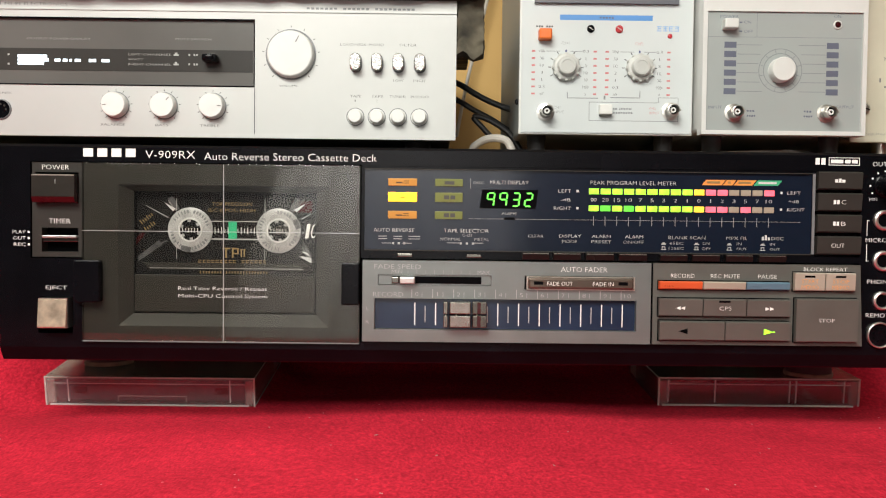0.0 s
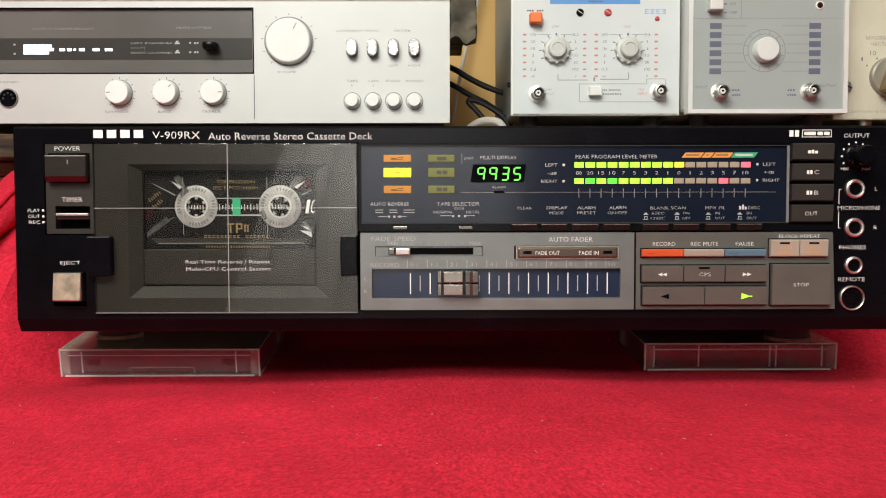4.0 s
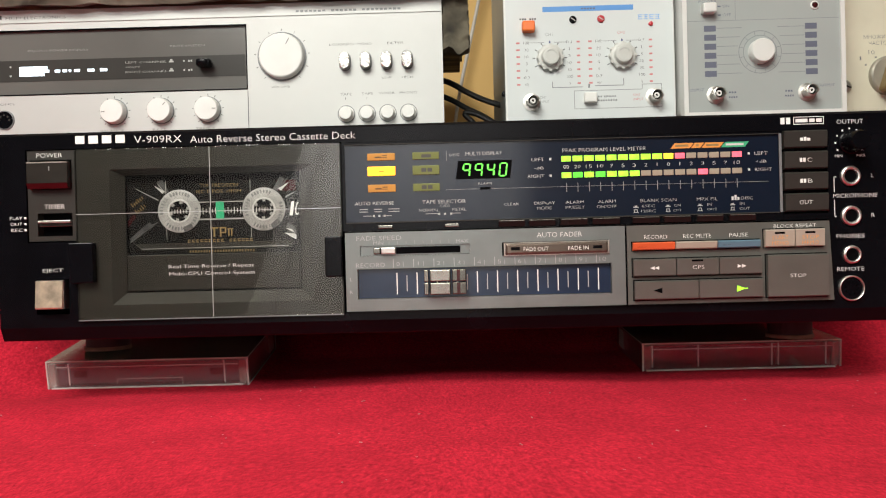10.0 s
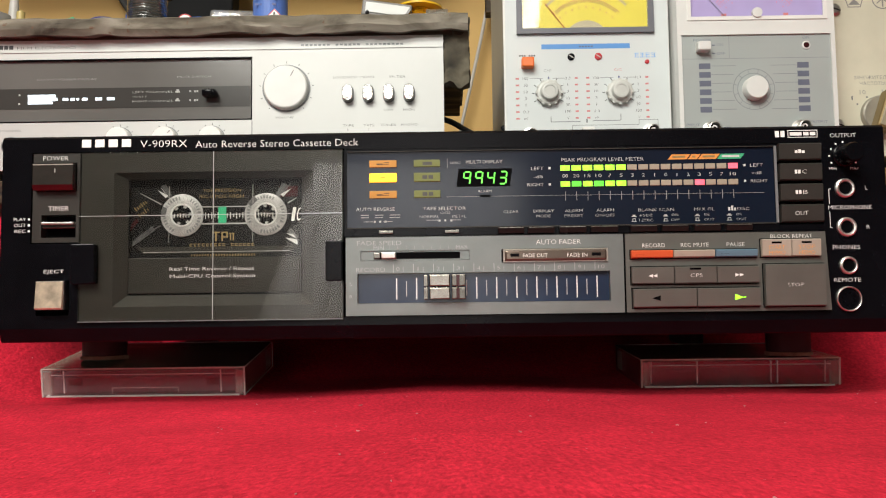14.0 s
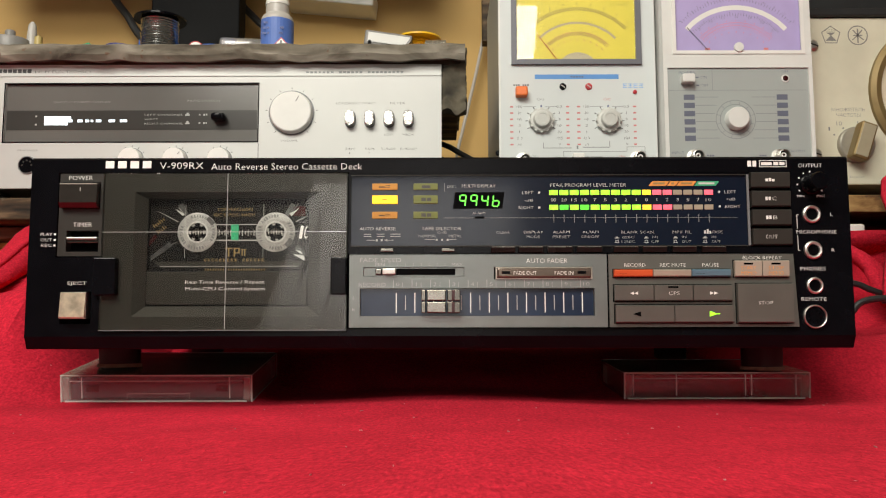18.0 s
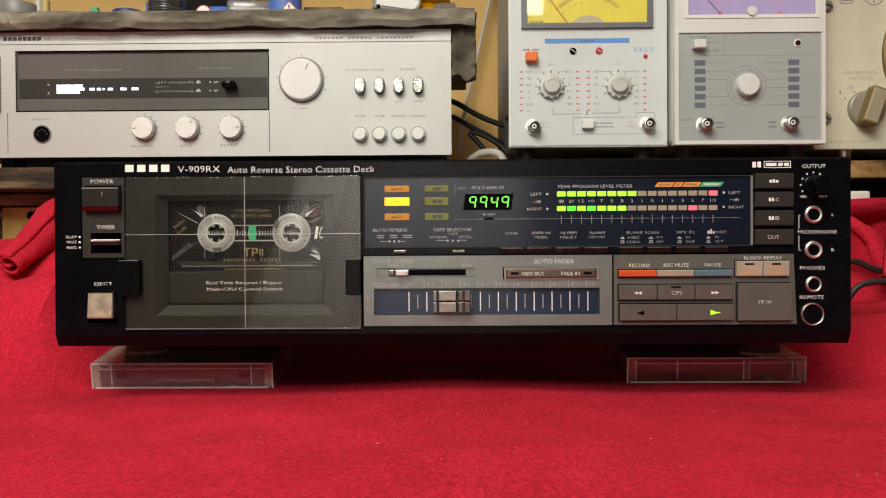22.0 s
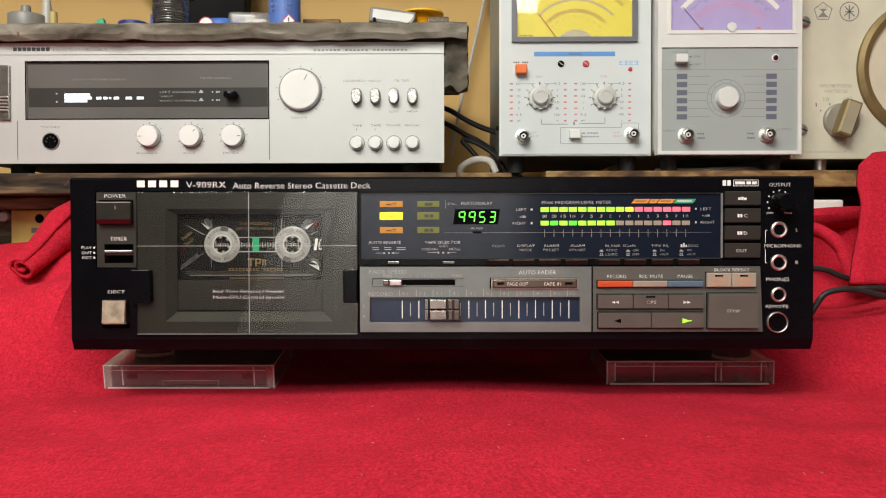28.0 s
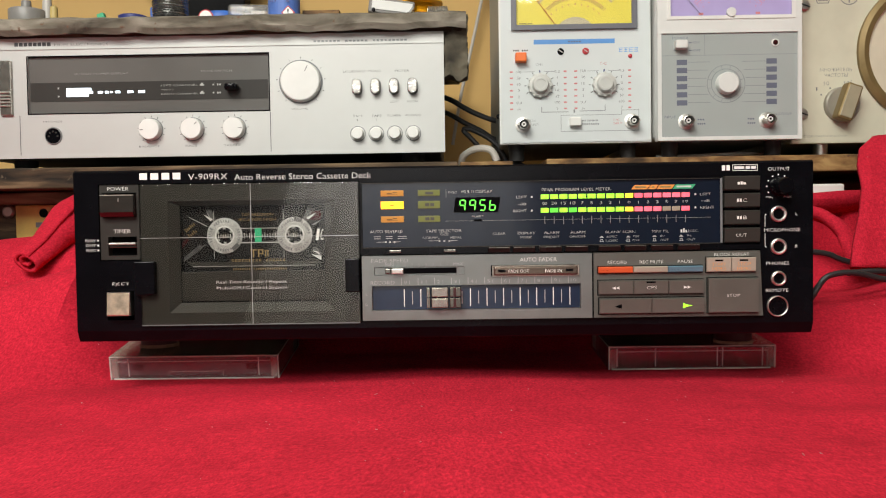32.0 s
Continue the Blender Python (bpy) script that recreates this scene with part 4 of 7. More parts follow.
    for k, w in enumerate("∞ 20 15 10 7 5 3 2 1 0 1 2 3 5 7 10".split()):
        half = 1.3 if k == 0 else 0.74 * len(w)
        words(w, LED_X[k] - half if w != "1" else LED_X[k] - 0.16, LED_X[k] + half if w != "1" else LED_X[k] + 0.16, 112.2, 113.8, y, SOFT_INK, d)
    strokes([(x - 0.13, x + 0.13, 100.9, 105.3) for x in LED_X], 1.0, DIM_INK, d, "tick_mark")
    edge = [110.4, 120.2, 125.2, 134.6, 146.6]
    for a, b, m in zip(edge, edge[1:], (ORANGE_INK, ORANGE_INK, ORANGE_INK, GREEN_PLASTIC)):
        tag = part("scale_flag", prism([(a + 0.3, 120.4), (b - 0.3, 120.4), (b + 1.7, 122.9), (a + 2.3, 122.9)], 0.9, 1.0), m, d, "green flag on the scale" if m is GREEN_PLASTIC else "orange flag on the scale")
        strokes([(a + 2.6, b - 0.9, 121.2, 122.2)], 0.9, SOFT_INK if m is GREEN_PLASTIC else GOLD_INK, d, "maker_mark")
    rows = (("AUTO REVERSE", -42.29, -23.31, 97.03, 98.67), ("TAPE SELECTOR", -9.51, 11.41, 97.03, 98.67), ("CrO2", -1.02, 3.82, 95.11, 96.39),
            ("NORMAL", -11.24, -1.56, 93.21, 94.59), ("METAL", 4.85, 11.55, 93.21, 94.59), ("CLEAR", 29.87, 37.13, 95.11, 96.39),
            ("DISPLAY", 44.48, 54.62, 95.21, 96.59), ("MODE", 45.86, 52.74, 92.71, 94.09), ("ALARM", 59.73, 68.47, 95.21, 96.59), ("PRESET", 59.55, 68.85, 92.71, 94.09),
            ("ALARM", 75.31, 83.69, 95.21, 96.59), ("ON/OFF", 74.56, 84.04, 92.71, 94.09), ("BLANK SCAN", 95.65, 112.95, 95.02, 96.48), ("6SEC", 96.24, 102.56, 92.50, 93.70),
            ("12SEC", 95.87, 102.93, 90.10, 91.30), ("ON", 111.72, 114.88, 92.50, 93.70), ("OFF", 111.35, 115.45, 90.10, 91.30), ("MPX FIL", 122.77, 132.63, 95.02, 96.48),
            ("IN", 127.68, 129.92, 92.50, 93.70), ("OUT", 127.58, 132.42, 90.10, 91.30), ("DISC", 143.82, 149.58, 95.02, 96.48), ("IN", 143.28, 145.52, 92.50, 93.70), ("OUT", 143.18, 148.02, 90.10, 91.30))
    for w, a, b, c, e in rows:
        words(w, a, b, c, e, y, GREY_INK if e < 96.55 else SOFT_INK, d)
    strokes([(139.4, 140.4, 94.9, 96.6), (140.8, 141.8, 94.9, 97.3), (142.2, 143.1, 94.9, 96.3)], 1.0, SOFT_INK, d, "maker_mark")
    for x in (92.2, 107.6, 123.0, 138.6):
        strokes([(x, x + 2.4, 92.4, 92.8), (x + 0.6, x + 1.8, 92.8, 93.4), (x, x + 2.4, 90.0, 90.3), (x + 0.4, x + 0.7, 90.3, 91.3), (x + 1.7, x + 2.0, 90.3, 91.3), (x + 0.4, x + 2.0, 91.3, 91.6)], 1.0, GREY_INK, d, "switch_mark")
    strokes([(-40, -36, 94.8, 95.1), (-40, -36, 93.6, 93.9), (-33, -29, 94.8, 95.1), (-33, -29, 93.6, 93.9), (-26, -20.6, 94.8, 95.1), (-26, -20.6, 93.6, 93.9), (-38.4, -34, 91.6, 91.85), (-29, -24.4, 91.6, 91.85),
             (-33.6, -32.6, 91.2, 92.2), (-31.0, -30.0, 91.2, 92.2), (-28.4, -27.4, 91.2, 92.2), (-2.0, -1.0, 91.4, 92.4), (0.8, 1.8, 91.4, 92.4), (3.8, 4.8, 91.4, 92.4), (-8, -2.2, 92.0, 92.25), (5.0, 9.0, 92.0, 92.25)], 1.0, GREY_INK, d, "switch_mark")
    for row, z in enumerate(LED_Z):
        for k, x in enumerate(LED_X):
            part("level_lens", box(x - 2.35, x + 2.35, 0.6, 1.4, z - 1.35, z + 1.35, 0.15, 1), LED_OFF, d)
            m = led_material(k)
            if row and k in (1, 3):
                m = LED_GREEN_DEEP
            LEDS[row, k] = part("level_light", box(x - 2.3, x + 2.3, 0.45, 0.58, z - 1.3, z + 1.3), m, d, at=(x, 0.5, z))
    return d


DISPLAY_PART = display()
SHAPE = {"a": (0.8, 3.2, 6.0, 6.6), "g": (0.8, 3.2, 3.0, 3.6), "d": (0.8, 3.2, 0, 0.6), "f": (0.05, 0.7, 3.6, 6.0), "e": (0.05, 0.7, 0.6, 3.0), "b": (3.25, 3.9, 3.6, 6.0), "c": (3.25, 3.9, 0.6, 3.0)}
LIT = {"0": "abcdef", "1": "bc", "2": "abged", "3": "abgcd", "4": "fgbc", "5": "afgcd", "6": "fgcde", "7": "abc", "8": "abcdefg", "9": "abcfg"}


def counter():
    for n, x in enumerate((9.8, 15.7, 21.6, 27.5)):
        for s, (a, b, c, e) in SHAPE.items():
            if n < 2 and s not in LIT["9"]:
                continue
            bm = box(x + a, x + b, 0.7, 0.8, 109.3 + c, 109.3 + e)
            for v in bm.verts:
                v.co.x += 0.12 * (v.co.z - 109.3)
            SEGMENTS[n, s] = part("digit_segment", bm, DIGIT, DISPLAY_PART, at=(x + (a + b) / 2, 0.75, 109.3 + (c + e) / 2))


counter()


# ---- keys and faders ----
def switch_row():
    s = part("switch_strip", box(-47.4, 163.2, 3.2, 5, 84.4, 88.6), BLACK, DECK, "black strip of small switches")
    part("strip_edge", box(-47.4, 163.2, 2.9, 3.3, 84.45, 84.75), MID_GREY, s)
    for a, b in ((27, 39.4), (41.4, 54), (56.6, 69.4), (71.8, 84.8), (91, 103.6), (106.0, 118.6), (121.6, 134.0), (137, 149.4)):
        part("small_button", bar_x([(-2.6, 84.9), (-3.1, 87.4), (-2.3, 88.2), (4, 88.2), (4, 84.9)], a, b), GLOSS_BLACK, s, "narrow glossy push button")
        part("button_gap", box(a - 0.6, b + 0.6, 2.6, 3.3, 84.6, 87.9), WELL, s)
        # Thin steel-coloured bar stands in for the shine on each button.
        part("edge_shine", box(a + 0.2, b - 0.2, -2.95, -2.5, 87.55, 87.85), KNOB_STEEL, s)
    for a in (-32.0, 0.0):
        part("slide_slot", box(a - 8, a + 19, 2.7, 3.4, 85.2, 87.4), WELL, s)
        part("slide_knob", box(a + 1, a + 8, -2.0, 3, 85.4, 87.0, 0.3), DARK_CHROME, s, "chrome slide knob")


switch_row()


def fader_panel():
    f = part("fader_panel", plate(-47, 87, 46, 83.8, -2.4, 0.5, [(-39.8, 12.8, 72.4, 77.2), (28.2, 79.6, 70.8, 77.4), (-41.4, 80.4, 51.8, 66.2)]), SILVER, DECK, "silver grey fader panel")
    part("panel_step", box(-47, 87, 0.5, 6, 46, 83.8), GREY_PANEL, f)
    part("slot_floor", box(-39.6, 12.6, -1.6, 0, 72.6, 77.0), SILVER, f)
    part("speed_slot", box(-33.4, 8.2, -1.9, -1.4, 73.2, 76.4), WELL, f, "black slider slot")
    part("speed_knob", box(-29.6, -22.6, -6.0, -1, 73.3, 76.3, 0.4), SATIN, f, "small chrome slider knob")
    part("knob_shoulder", box(-33.4, -30.2, -3.6, -1, 73.4, 76.2, 0.3), DARK_CHROME, f)
    words("FADE SPEED", -41.5, -20.0, 79.9, 82.0, -2.46, GREY_INK, f)
    words("MAX", 6.4, 12.0, 77.8, 79.4, -2.46, GREY_INK, f)
    words("MIN", -33.5, -28.6, 77.8, 79.4, -2.46, GREY_INK, f)
    strokes([(-26 + 4.1 * k, -25.8 + 4.1 * k, 77.8, 79.4) for k in range(8)], -2.4, DIM_INK, f, "tick_mark")
    words("AUTO FADER", 45.0, 66.6, 79.3, 81.6, -2.46, WHITE_INK, f)
    part("fader_recess", box(28.4, 79.4, 0.1, 0.45, 71, 77.2), WELL, f)
    k = part("auto_fader_key", box(29.8, 78.6, -4.4, 0.2, 71.4, 76.6, 0.9), KEY_BROWN, f, "glossy brown rocker key")
    part("key_rim", plate(29.1, 79.3, 70.9, 77.1, -3.4, 0.1, [(29.7, 78.7, 71.3, 76.7)]), CAP_METAL, k, "bright key rim")
    words("FADE OUT", 38.4, 50.2, 73.0, 74.8, -4.46, WHITE_INK, k)
    words("FADE IN", 59.6, 69.2, 73.0, 74.8, -4.46, WHITE_INK, k)
    strokes([(32.4, 36.6, 73.4, 74.9), (71.4, 75.8, 73.4, 74.9)], -4.4, WELL, k, "indicator_slot")
    words("RECORD", -42.0, -28.0, 67.0, 69.1, -2.46, GREY_INK, f)
    for n in range(11):
        x = -22.6 + 9.72 * n
        words(str(n), x + 0.0, x + (1.6 if n < 10 else 3.2), 67.4, 69.2, -2.46, GREY_INK, f) if n != 1 else words("1", x + 0.6, x + 0.95, 67.4, 69.2, -2.46, GREY_INK, f)
    strokes([(-24.2 + 9.72 * n, -23.9 + 9.72 * n, 66.6, 70.6) for n in range(11)] + [(-19.4 + 9.72 * n, -19.2 + 9.72 * n, 67.0, 69.2) for n in range(10)], -2.4, GREY_INK, f, "tick_mark")
    words("L", -45.0, -43.9, 60.6, 62.2, -2.46, GREY_INK, f)
    words("R", -45.2, -43.8, 54.4, 56.0, -2.46, GREY_INK, f)
    strip = part("fader_strip", box(-41.2, 80.2, 0.0, 0.48, 52, 66), BLUE_WELL, f, "dark blue fader strip with white ticks")
    strokes([(-22.9 + 9.7 * n, -22.4 + 9.7 * n, 53.6, 64.0) for n in range(11)], 0.0, WHITE_INK, strip, "tick_mark")
    strokes([(-18.05 + 9.7 * n, -17.65 + 9.7 * n, 55.0, 62.6) for n in range(10)], 0.0, GREY_INK, strip, "tick_mark")
    for z in (53.4, 59.6):
        b = part("fader_knob", join(box(-9.4, -7.4, -7, 0, z, z + 5.6, 0.3), box(-6.6, 3.2, -7.6, 0, z, z + 5.6, 0.4), box(4.0, 10.6, -7, 0, z, z + 5.6, 0.4)), DARK_CHROME, f, "ribbed chrome fader knob")
        part("knob_cap", box(-6.2, 2.8, -7.75, -7.4, z + 0.4, z + 5.2, 0.1), KNOB_STEEL, b, "brushed steel cap")
        part("knob_rib", join(*[box(-9.0 + q, -8.5 + q, -7.2, -6.8, z + 0.3, z + 5.3) for q in (0, 0.9)]), KNOB_STEEL, b)
        part("red_index", box(6.2, 7.8, -7.15, -6.6, z + 0.2, z + 5.4), RED_GLOSS, b, "dark red index line")


fader_panel()


def arrow(x, z, w, h, way):
    return [(x, z), (x + way * w, z - h / 2), (x + way * w, z + h / 2)][::1 if way > 0 else -1]


def key_panel():
    outline = [(88, 46), (186, 46), (184.4, 83.8), (88, 83.8)]
    f = part("key_panel", prism(outline, -2.2, 6), GREY_PANEL, DECK, "grey control key panel")
    part("panel_gap", box(87.0, 88.0, -1.6, 5, 46, 83.8), WELL, f)
    y = -2.26
    for w, a, b in (("RECORD", 96.2, 107.2), ("REC MUTE", 114.8, 128.2), ("PAUSE", 136.8, 145.6)):
        words(w, a, b, 77.2, 79.0, y, WHITE_INK, f)
    words("BLOCK REPEAT", 158.0, 178.2, 80.9, 82.6, y, WHITE_INK, f)

    def key(a, b, c, d, m, label, out=-4.6, name="key"):
        part("key_gap", box(a - 0.5, b + 0.5, -2.35, -2.0, c - 0.5, d + 0.5), WELL, f)
        return part(name, bar_x([(out + 0.7, c), (out, c + 0.5), (out - 0.5, d - 0.5), (out + 0.2, d), (0, d), (0, c)], a, b), m, f, label)

    k = key(90.4, 110.2, 71.9, 75.6, RED_KEY, "orange red record key")
    strokes([(92.2, 96.8, 73.4, 74.4)], -4.75, WELL, k, "indicator_slot")
    key(110.7, 130.2, 71.9, 75.6, BEIGE_KEY, "beige key")
    k = key(130.7, 150.6, 71.9, 75.6, BLUE_KEY, "blue pause key")
    strokes([(132.6, 137.2, 73.4, 74.4)], -4.75, WELL, k, "indicator_slot")
    for a, b, w in ((153.0, 166.8, "START"), (167.3, 181.0, "STOP")):
        k = key(a, b, 71.8, 80.2, BEIGE_KEY, "beige memory key with orange writing")
        strokes([(a + 4.4, a + 9.2, 78.0, 79.0)], -5.0, WELL, k, "indicator_slot")
        words(w, a + 3.0, a + 10.8, 75.4, 77.2, -5.0, ORANGE_INK, k)
        words("MEMO", a + 3.0, a + 10.8, 72.7, 74.5, -4.9, ORANGE_INK, k)
    for a, b in ((90.4, 110.4), (110.9, 130.6), (131.1, 151.0)):
        k = key(a, b, 59.4, 67.6, KEY_GREY, "grey metal key")
        if a == 110.9:
            words("CPS", 118.2, 123.8, 62.4, 64.2, -5.0, WHITE_INK, k)
            strokes([(117.9, 123.2, 66.0, 66.9)], -5.1, WELL, k, "indicator_slot")
        else:
            way = 1 if a < 100 else -1
            x0 = 98.2 if way > 0 else 143.6
            bm = join(prism(arrow(x0, 63.3, 2.0, 1.7, way), -5.05, -4.7), prism(arrow(x0 + way * 2.1, 63.3, 2.0, 1.7, way), -5.05, -4.7))
            part("arrow_mark", bm, WHITE_INK, k)
    k = key(90.8, 120.8, 48.2, 57.2, KEY_GREY, "grey metal reverse key")
    part("arrow_mark", prism(arrow(99.4, 52.6, 4.2, 2.6, 1), -5.05, -4.7), WELL, k)
    k = key(121.3, 151.2, 48.2, 57.2, KEY_GREY, "grey metal play key")
    part("play_light", prism([(139.0, 54.1), (142.6, 52.8), (144.2, 52.9), (144.2, 52.4), (142.6, 52.4), (139.0, 51.2)], -5.05, -4.7), LED_GREEN, k, "lit green play arrow")
    k = key(153.8, 182.4, 48.0, 68.2, KEY_GREY, "large square stop key", -5.0)
    words("STOP", 164.2, 171.6, 57.4, 59.0, -5.35, WHITE_INK, k)


key_panel()


def right_side():
    part("key_column_back", box(163.8, 185, 3.4, 5, 84.4, 127.6), BLACK, DECK)
    for z0, z1, w in ((118.9, 127.2, ""), (108.9, 117.3, "C"), (98.9, 107.3, "B"), (88.6, 97.2, "OUT")):
        k = part("noise_key", bar_x([(-0.9, z0), (-1.6, z0 + 0.6), (-2.2, z1 - 0.6), (-1.4, z1), (4, z1), (4, z0)], 164.2, 184.6), PANEL_DARK, DECK, "dark grey noise reduction key")
        z = (z0 + z1) / 2
        if w == "OUT":
            words(w, 170.6, 176.8, z - 1, z + 0.9, -2.15, WHITE_INK, k)
        elif w:
            words(w, 174.8, 177.0, z - 1, z + 0.9, -2.15, WHITE_INK, k)
            strokes([(171.2, 172.4, z - 1, z + 0.9), (172.8, 174.0, z - 1, z + 0.9)], -2.05, WHITE_INK, k, "maker_mark")
        else:
            strokes([(171.6, 173.0, z - 0.9, z + 0.6), (173.3, 174.6, z - 0.9, z + 0.9), (174.9, 176.4, z - 0.9, z + 0.4)], -2.05, WHITE_INK, k, "maker_mark")
    words("OUTPUT", 190.0, 202.6, 130.0, 132.0, -0.04, WHITE_INK, DECK)
    kx, kz = 196.0, 120.9
    k = part("output_knob", lathe(kx, 0, kz, [(5.6, 0), (5.6, 1.4), (5.0, 1.8), (4.7, 11.0), (4.2, 11.8), (0, 12.0)], "y", 40), BLACK, DECK, "black ribbed output knob", smooth=True)
    strokes([(kx + 6.8 * math.sin(a) - 0.38, kx + 6.8 * math.sin(a) + 0.38, kz + 6.8 * math.cos(a) - 0.38, kz + 6.8 * math.cos(a) + 0.38) for a in [radians(-120 + 30 * n) for n in range(9)]], 0, WHITE_INK, DECK, "index_dot")
    words("MIN", 188.8, 192.4, 114.0, 115.3, -0.04, WHITE_INK, DECK)
    words("MAX", 199.2, 203.4, 114.0, 115.3, -0.04, WHITE_INK, DECK)
    for z, r in ((104.9, 4.5), (85.9, 4.5), (67.3, 4.1)):
        j = part("jack_socket", lathe(195.7, 0, z, [(r + 0.3, 0), (r + 0.2, 1.2), (r - 0.5, 1.7), (3.2, 1.5), (3.0, 0.6)], "y", 36), SATIN, DECK, "chrome ringed jack socket", smooth=True)
        part("socket_hole", lathe(195.7, 0, z, [(3.3, 0.7), (2.9, 0.5), (0, 0.4)], "y", 24), WELL, j)
    j = part("remote_socket", lathe(195.0, 0, 51.2, [(6.1, 0), (6.1, 1.4), (5.7, 1.8), (5.4, 1.6), (5.3, 0.4)], "y", 40), SATIN, DECK, "round multi-pin remote socket", smooth=True)
    part("socket_face", lathe(195.0, 0, 51.2, [(5.35, 0.6), (0, 0.6)], "y", 32), BLACK, j)
    for a in (30, 75, 120, 165, 210, 255, 300, 345):
        part("pin_hole", lathe(195.0 + 3.0 * math.cos(radians(a)), -0.55, 51.2 + 3.0 * math.sin(radians(a)), [(0.55, 0.2), (0, 0.2)], "y", 10), WELL, j)
    words("L", 205.8, 207.0, 104.0, 105.8, -0.04, WHITE_INK, DECK)
    words("R", 205.6, 207.2, 85.0, 86.8, -0.04, WHITE_INK, DECK)
    words("MICROPHONE", 187.6, 208.6, 94.6, 96.5, -0.04, WHITE_INK, DECK)
    strokes([(188.0, 188.3, 97.4, 104.8), (188.0, 188.3, 85.6, 93.6), (188.0, 189.2, 104.5, 104.8), (188.0, 189.2, 85.6, 85.9)], 0, WHITE_INK, DECK, "bracket_line")
    words("PHONES", 188.8, 202.0, 75.2, 77.1, -0.04, WHITE_INK, DECK)
    words("REMOTE", 188.6, 201.6, 59.4, 61.3, -0.04, WHITE_INK, DECK)


right_side()


# ---- the cassette in the deck ----
CASSETTE = thing("cassette", -107, 12, 76, "smoked clear cassette playing behind the deck's door", "cassette")
CASSETTE.location += Vector((-0.0016, 0, -0.0004))
HUBS = []


def cassette():
    y0 = 6.6
    c = CASSETTE
    part("shell", plate(-157, -57, 72, 117, y0 + 0.6, y0 + 2.2, [(-117.2, -96.4, 93.2, 101.2)]), SHELL, c, "smoked dark shell")
    for hx in (-127.6, -86.0):
        part("tape_pack", lathe(hx, y0 + 3.2, 97.2, [(17.5, 0), (17.5, 0.6), (0, 0.6)], "y", 48), TAPE_BROWN, c, "dark wound tape")
    part("shell_back", box(-157, -57, y0 + 2.4, y0 + 2.7, 72, 117), SHELL, c)
    for pts in ([(-152.4, 82), (-141, 90), (-142.8, 92.2), (-152.4, 84.6)], [(-70.3, 82), (-75.6, 88.6), (-74.0, 90.6), (-70.3, 86.4)], [(-138.6, 112), (-135.0, 106), (-132.8, 107), (-136, 113)], [(-78, 113), (-81.6, 106.6), (-79.2, 105.8), (-75.6, 112)]):
        part("clear_rib", prism(pts, y0 + 0.1, y0 + 0.6), SHELL_CLEAR, c, "shiny clear shell rib")
    # Shiny streaks round the hubs, painted as thin pale prisms.
    rng = random.Random(8)
    for hx in (-127.6, -86.0):
        for ang in (28, 52, 128, 152, 205, 232, 308, 331):
            r0, r1 = 12.2, rng.uniform(17, 24)
            w = rng.uniform(0.16, 0.5)
            if not 20 < r0 + r1 < 60 or abs(hx + r1 * math.cos(radians(ang)) + 107) < 10.5:
                continue
            bm = prism([(r0, -w), (r1, -w * 0.4), (r1, w * 0.4), (r0, w)], y0 + 0.1, y0 + 0.5)
            bm = turned(bm, Matrix.Translation((hx, 0, 97.2)) @ Matrix.Rotation(-radians(ang), 4, "Y"))
            if min(v.co.z for v in bm.verts) < 82.5 or max(v.co.z for v in bm.verts) > 113.5 or max(v.co.x for v in bm.verts) > -70.5:
                bm.free()
                continue
            part("painted_streak", bm, HUB_WHITE if w < 0.3 else SHELL_CLEAR, c, "pale prism painted as a shiny streak in the clear shell")
    # Glints on the shell, drawn as small white triangles.
    for pts in ([(-140.0, 110.0), (-134.8, 107.2), (-136.0, 106.0)], [(-73.6, 110.0), (-78.8, 107.2), (-77.6, 106.0)], [(-76.4, 85.4), (-70.5, 81.9), (-70.5, 84.6)], [(-75.6, 87.6), (-71.2, 85.2), (-72.4, 87.0)]):
        part("painted_streak", prism(pts, y0 - 0.15, y0 + 0.2), RIM_AND_GLINT, c, "white prism painted as a glint on the clear shell")
    part("top_band", box(-155, -70.2, y0 + 0.2, y0 + 0.58, 111.4, 114.6), WELL, c, "black upper label band")
    part("leader_gap", prism([(-147, 78.4), (-74.6, 78.4), (-71.2, 81.6), (-150.6, 81.6)], y0 + 0.25, y0 + 0.6), DOOR_GREY, c)
    strokes([(-147, -74.4, 78.9, 79.15)], y0 + 0.25, GREY_INK, c, "edge_line")
    strokes([(-123.2 + 1.36 * k, -122.7 + 1.36 * k, 75.6 + 0.4 * (k % 2), 77.8) for k in range(24)], y0 + 0.2, GOLD_INK, c, "small_print", "row of gold bars")
    # Red reflection at the window's upper right, painted as a flat patch.
    part("red_patch", box(-79.6, -70.3, y0 + 0.3, y0 + 0.58, 106.0, 111.3), RED_GLOSS, c, "dark red corner patch")
    words("TOP PRECISION", -117.6, -98.6, 108.8, 110.4, y0 + 0.2, GOLD_INK, c)
    words("IEC II POS. HIGH", -119.2, -97.2, 105.8, 107.4, y0 + 0.2, GOLD_INK, c)
    strokes([(2.2 + a, 2.2 + b, e, g) for a, b, e, g in [(-115.0, -111.2, 88.2, 88.9), (-113.5, -112.7, 84.2, 88.2), (-110.4, -109.6, 84.2, 88.9), (-109.6, -107.2, 88.2, 88.9), (-107.9, -107.2, 86.4, 88.2), (-109.6, -107.2, 85.9, 86.5), (-106.2, -105.6, 84.6, 87.8), (-104.8, -104.2, 84.6, 87.8), (-106.6, -103.8, 87.8, 88.2)]], y0 + 0.2, GOLD_INK, c, "maker_mark", "gold type mark")
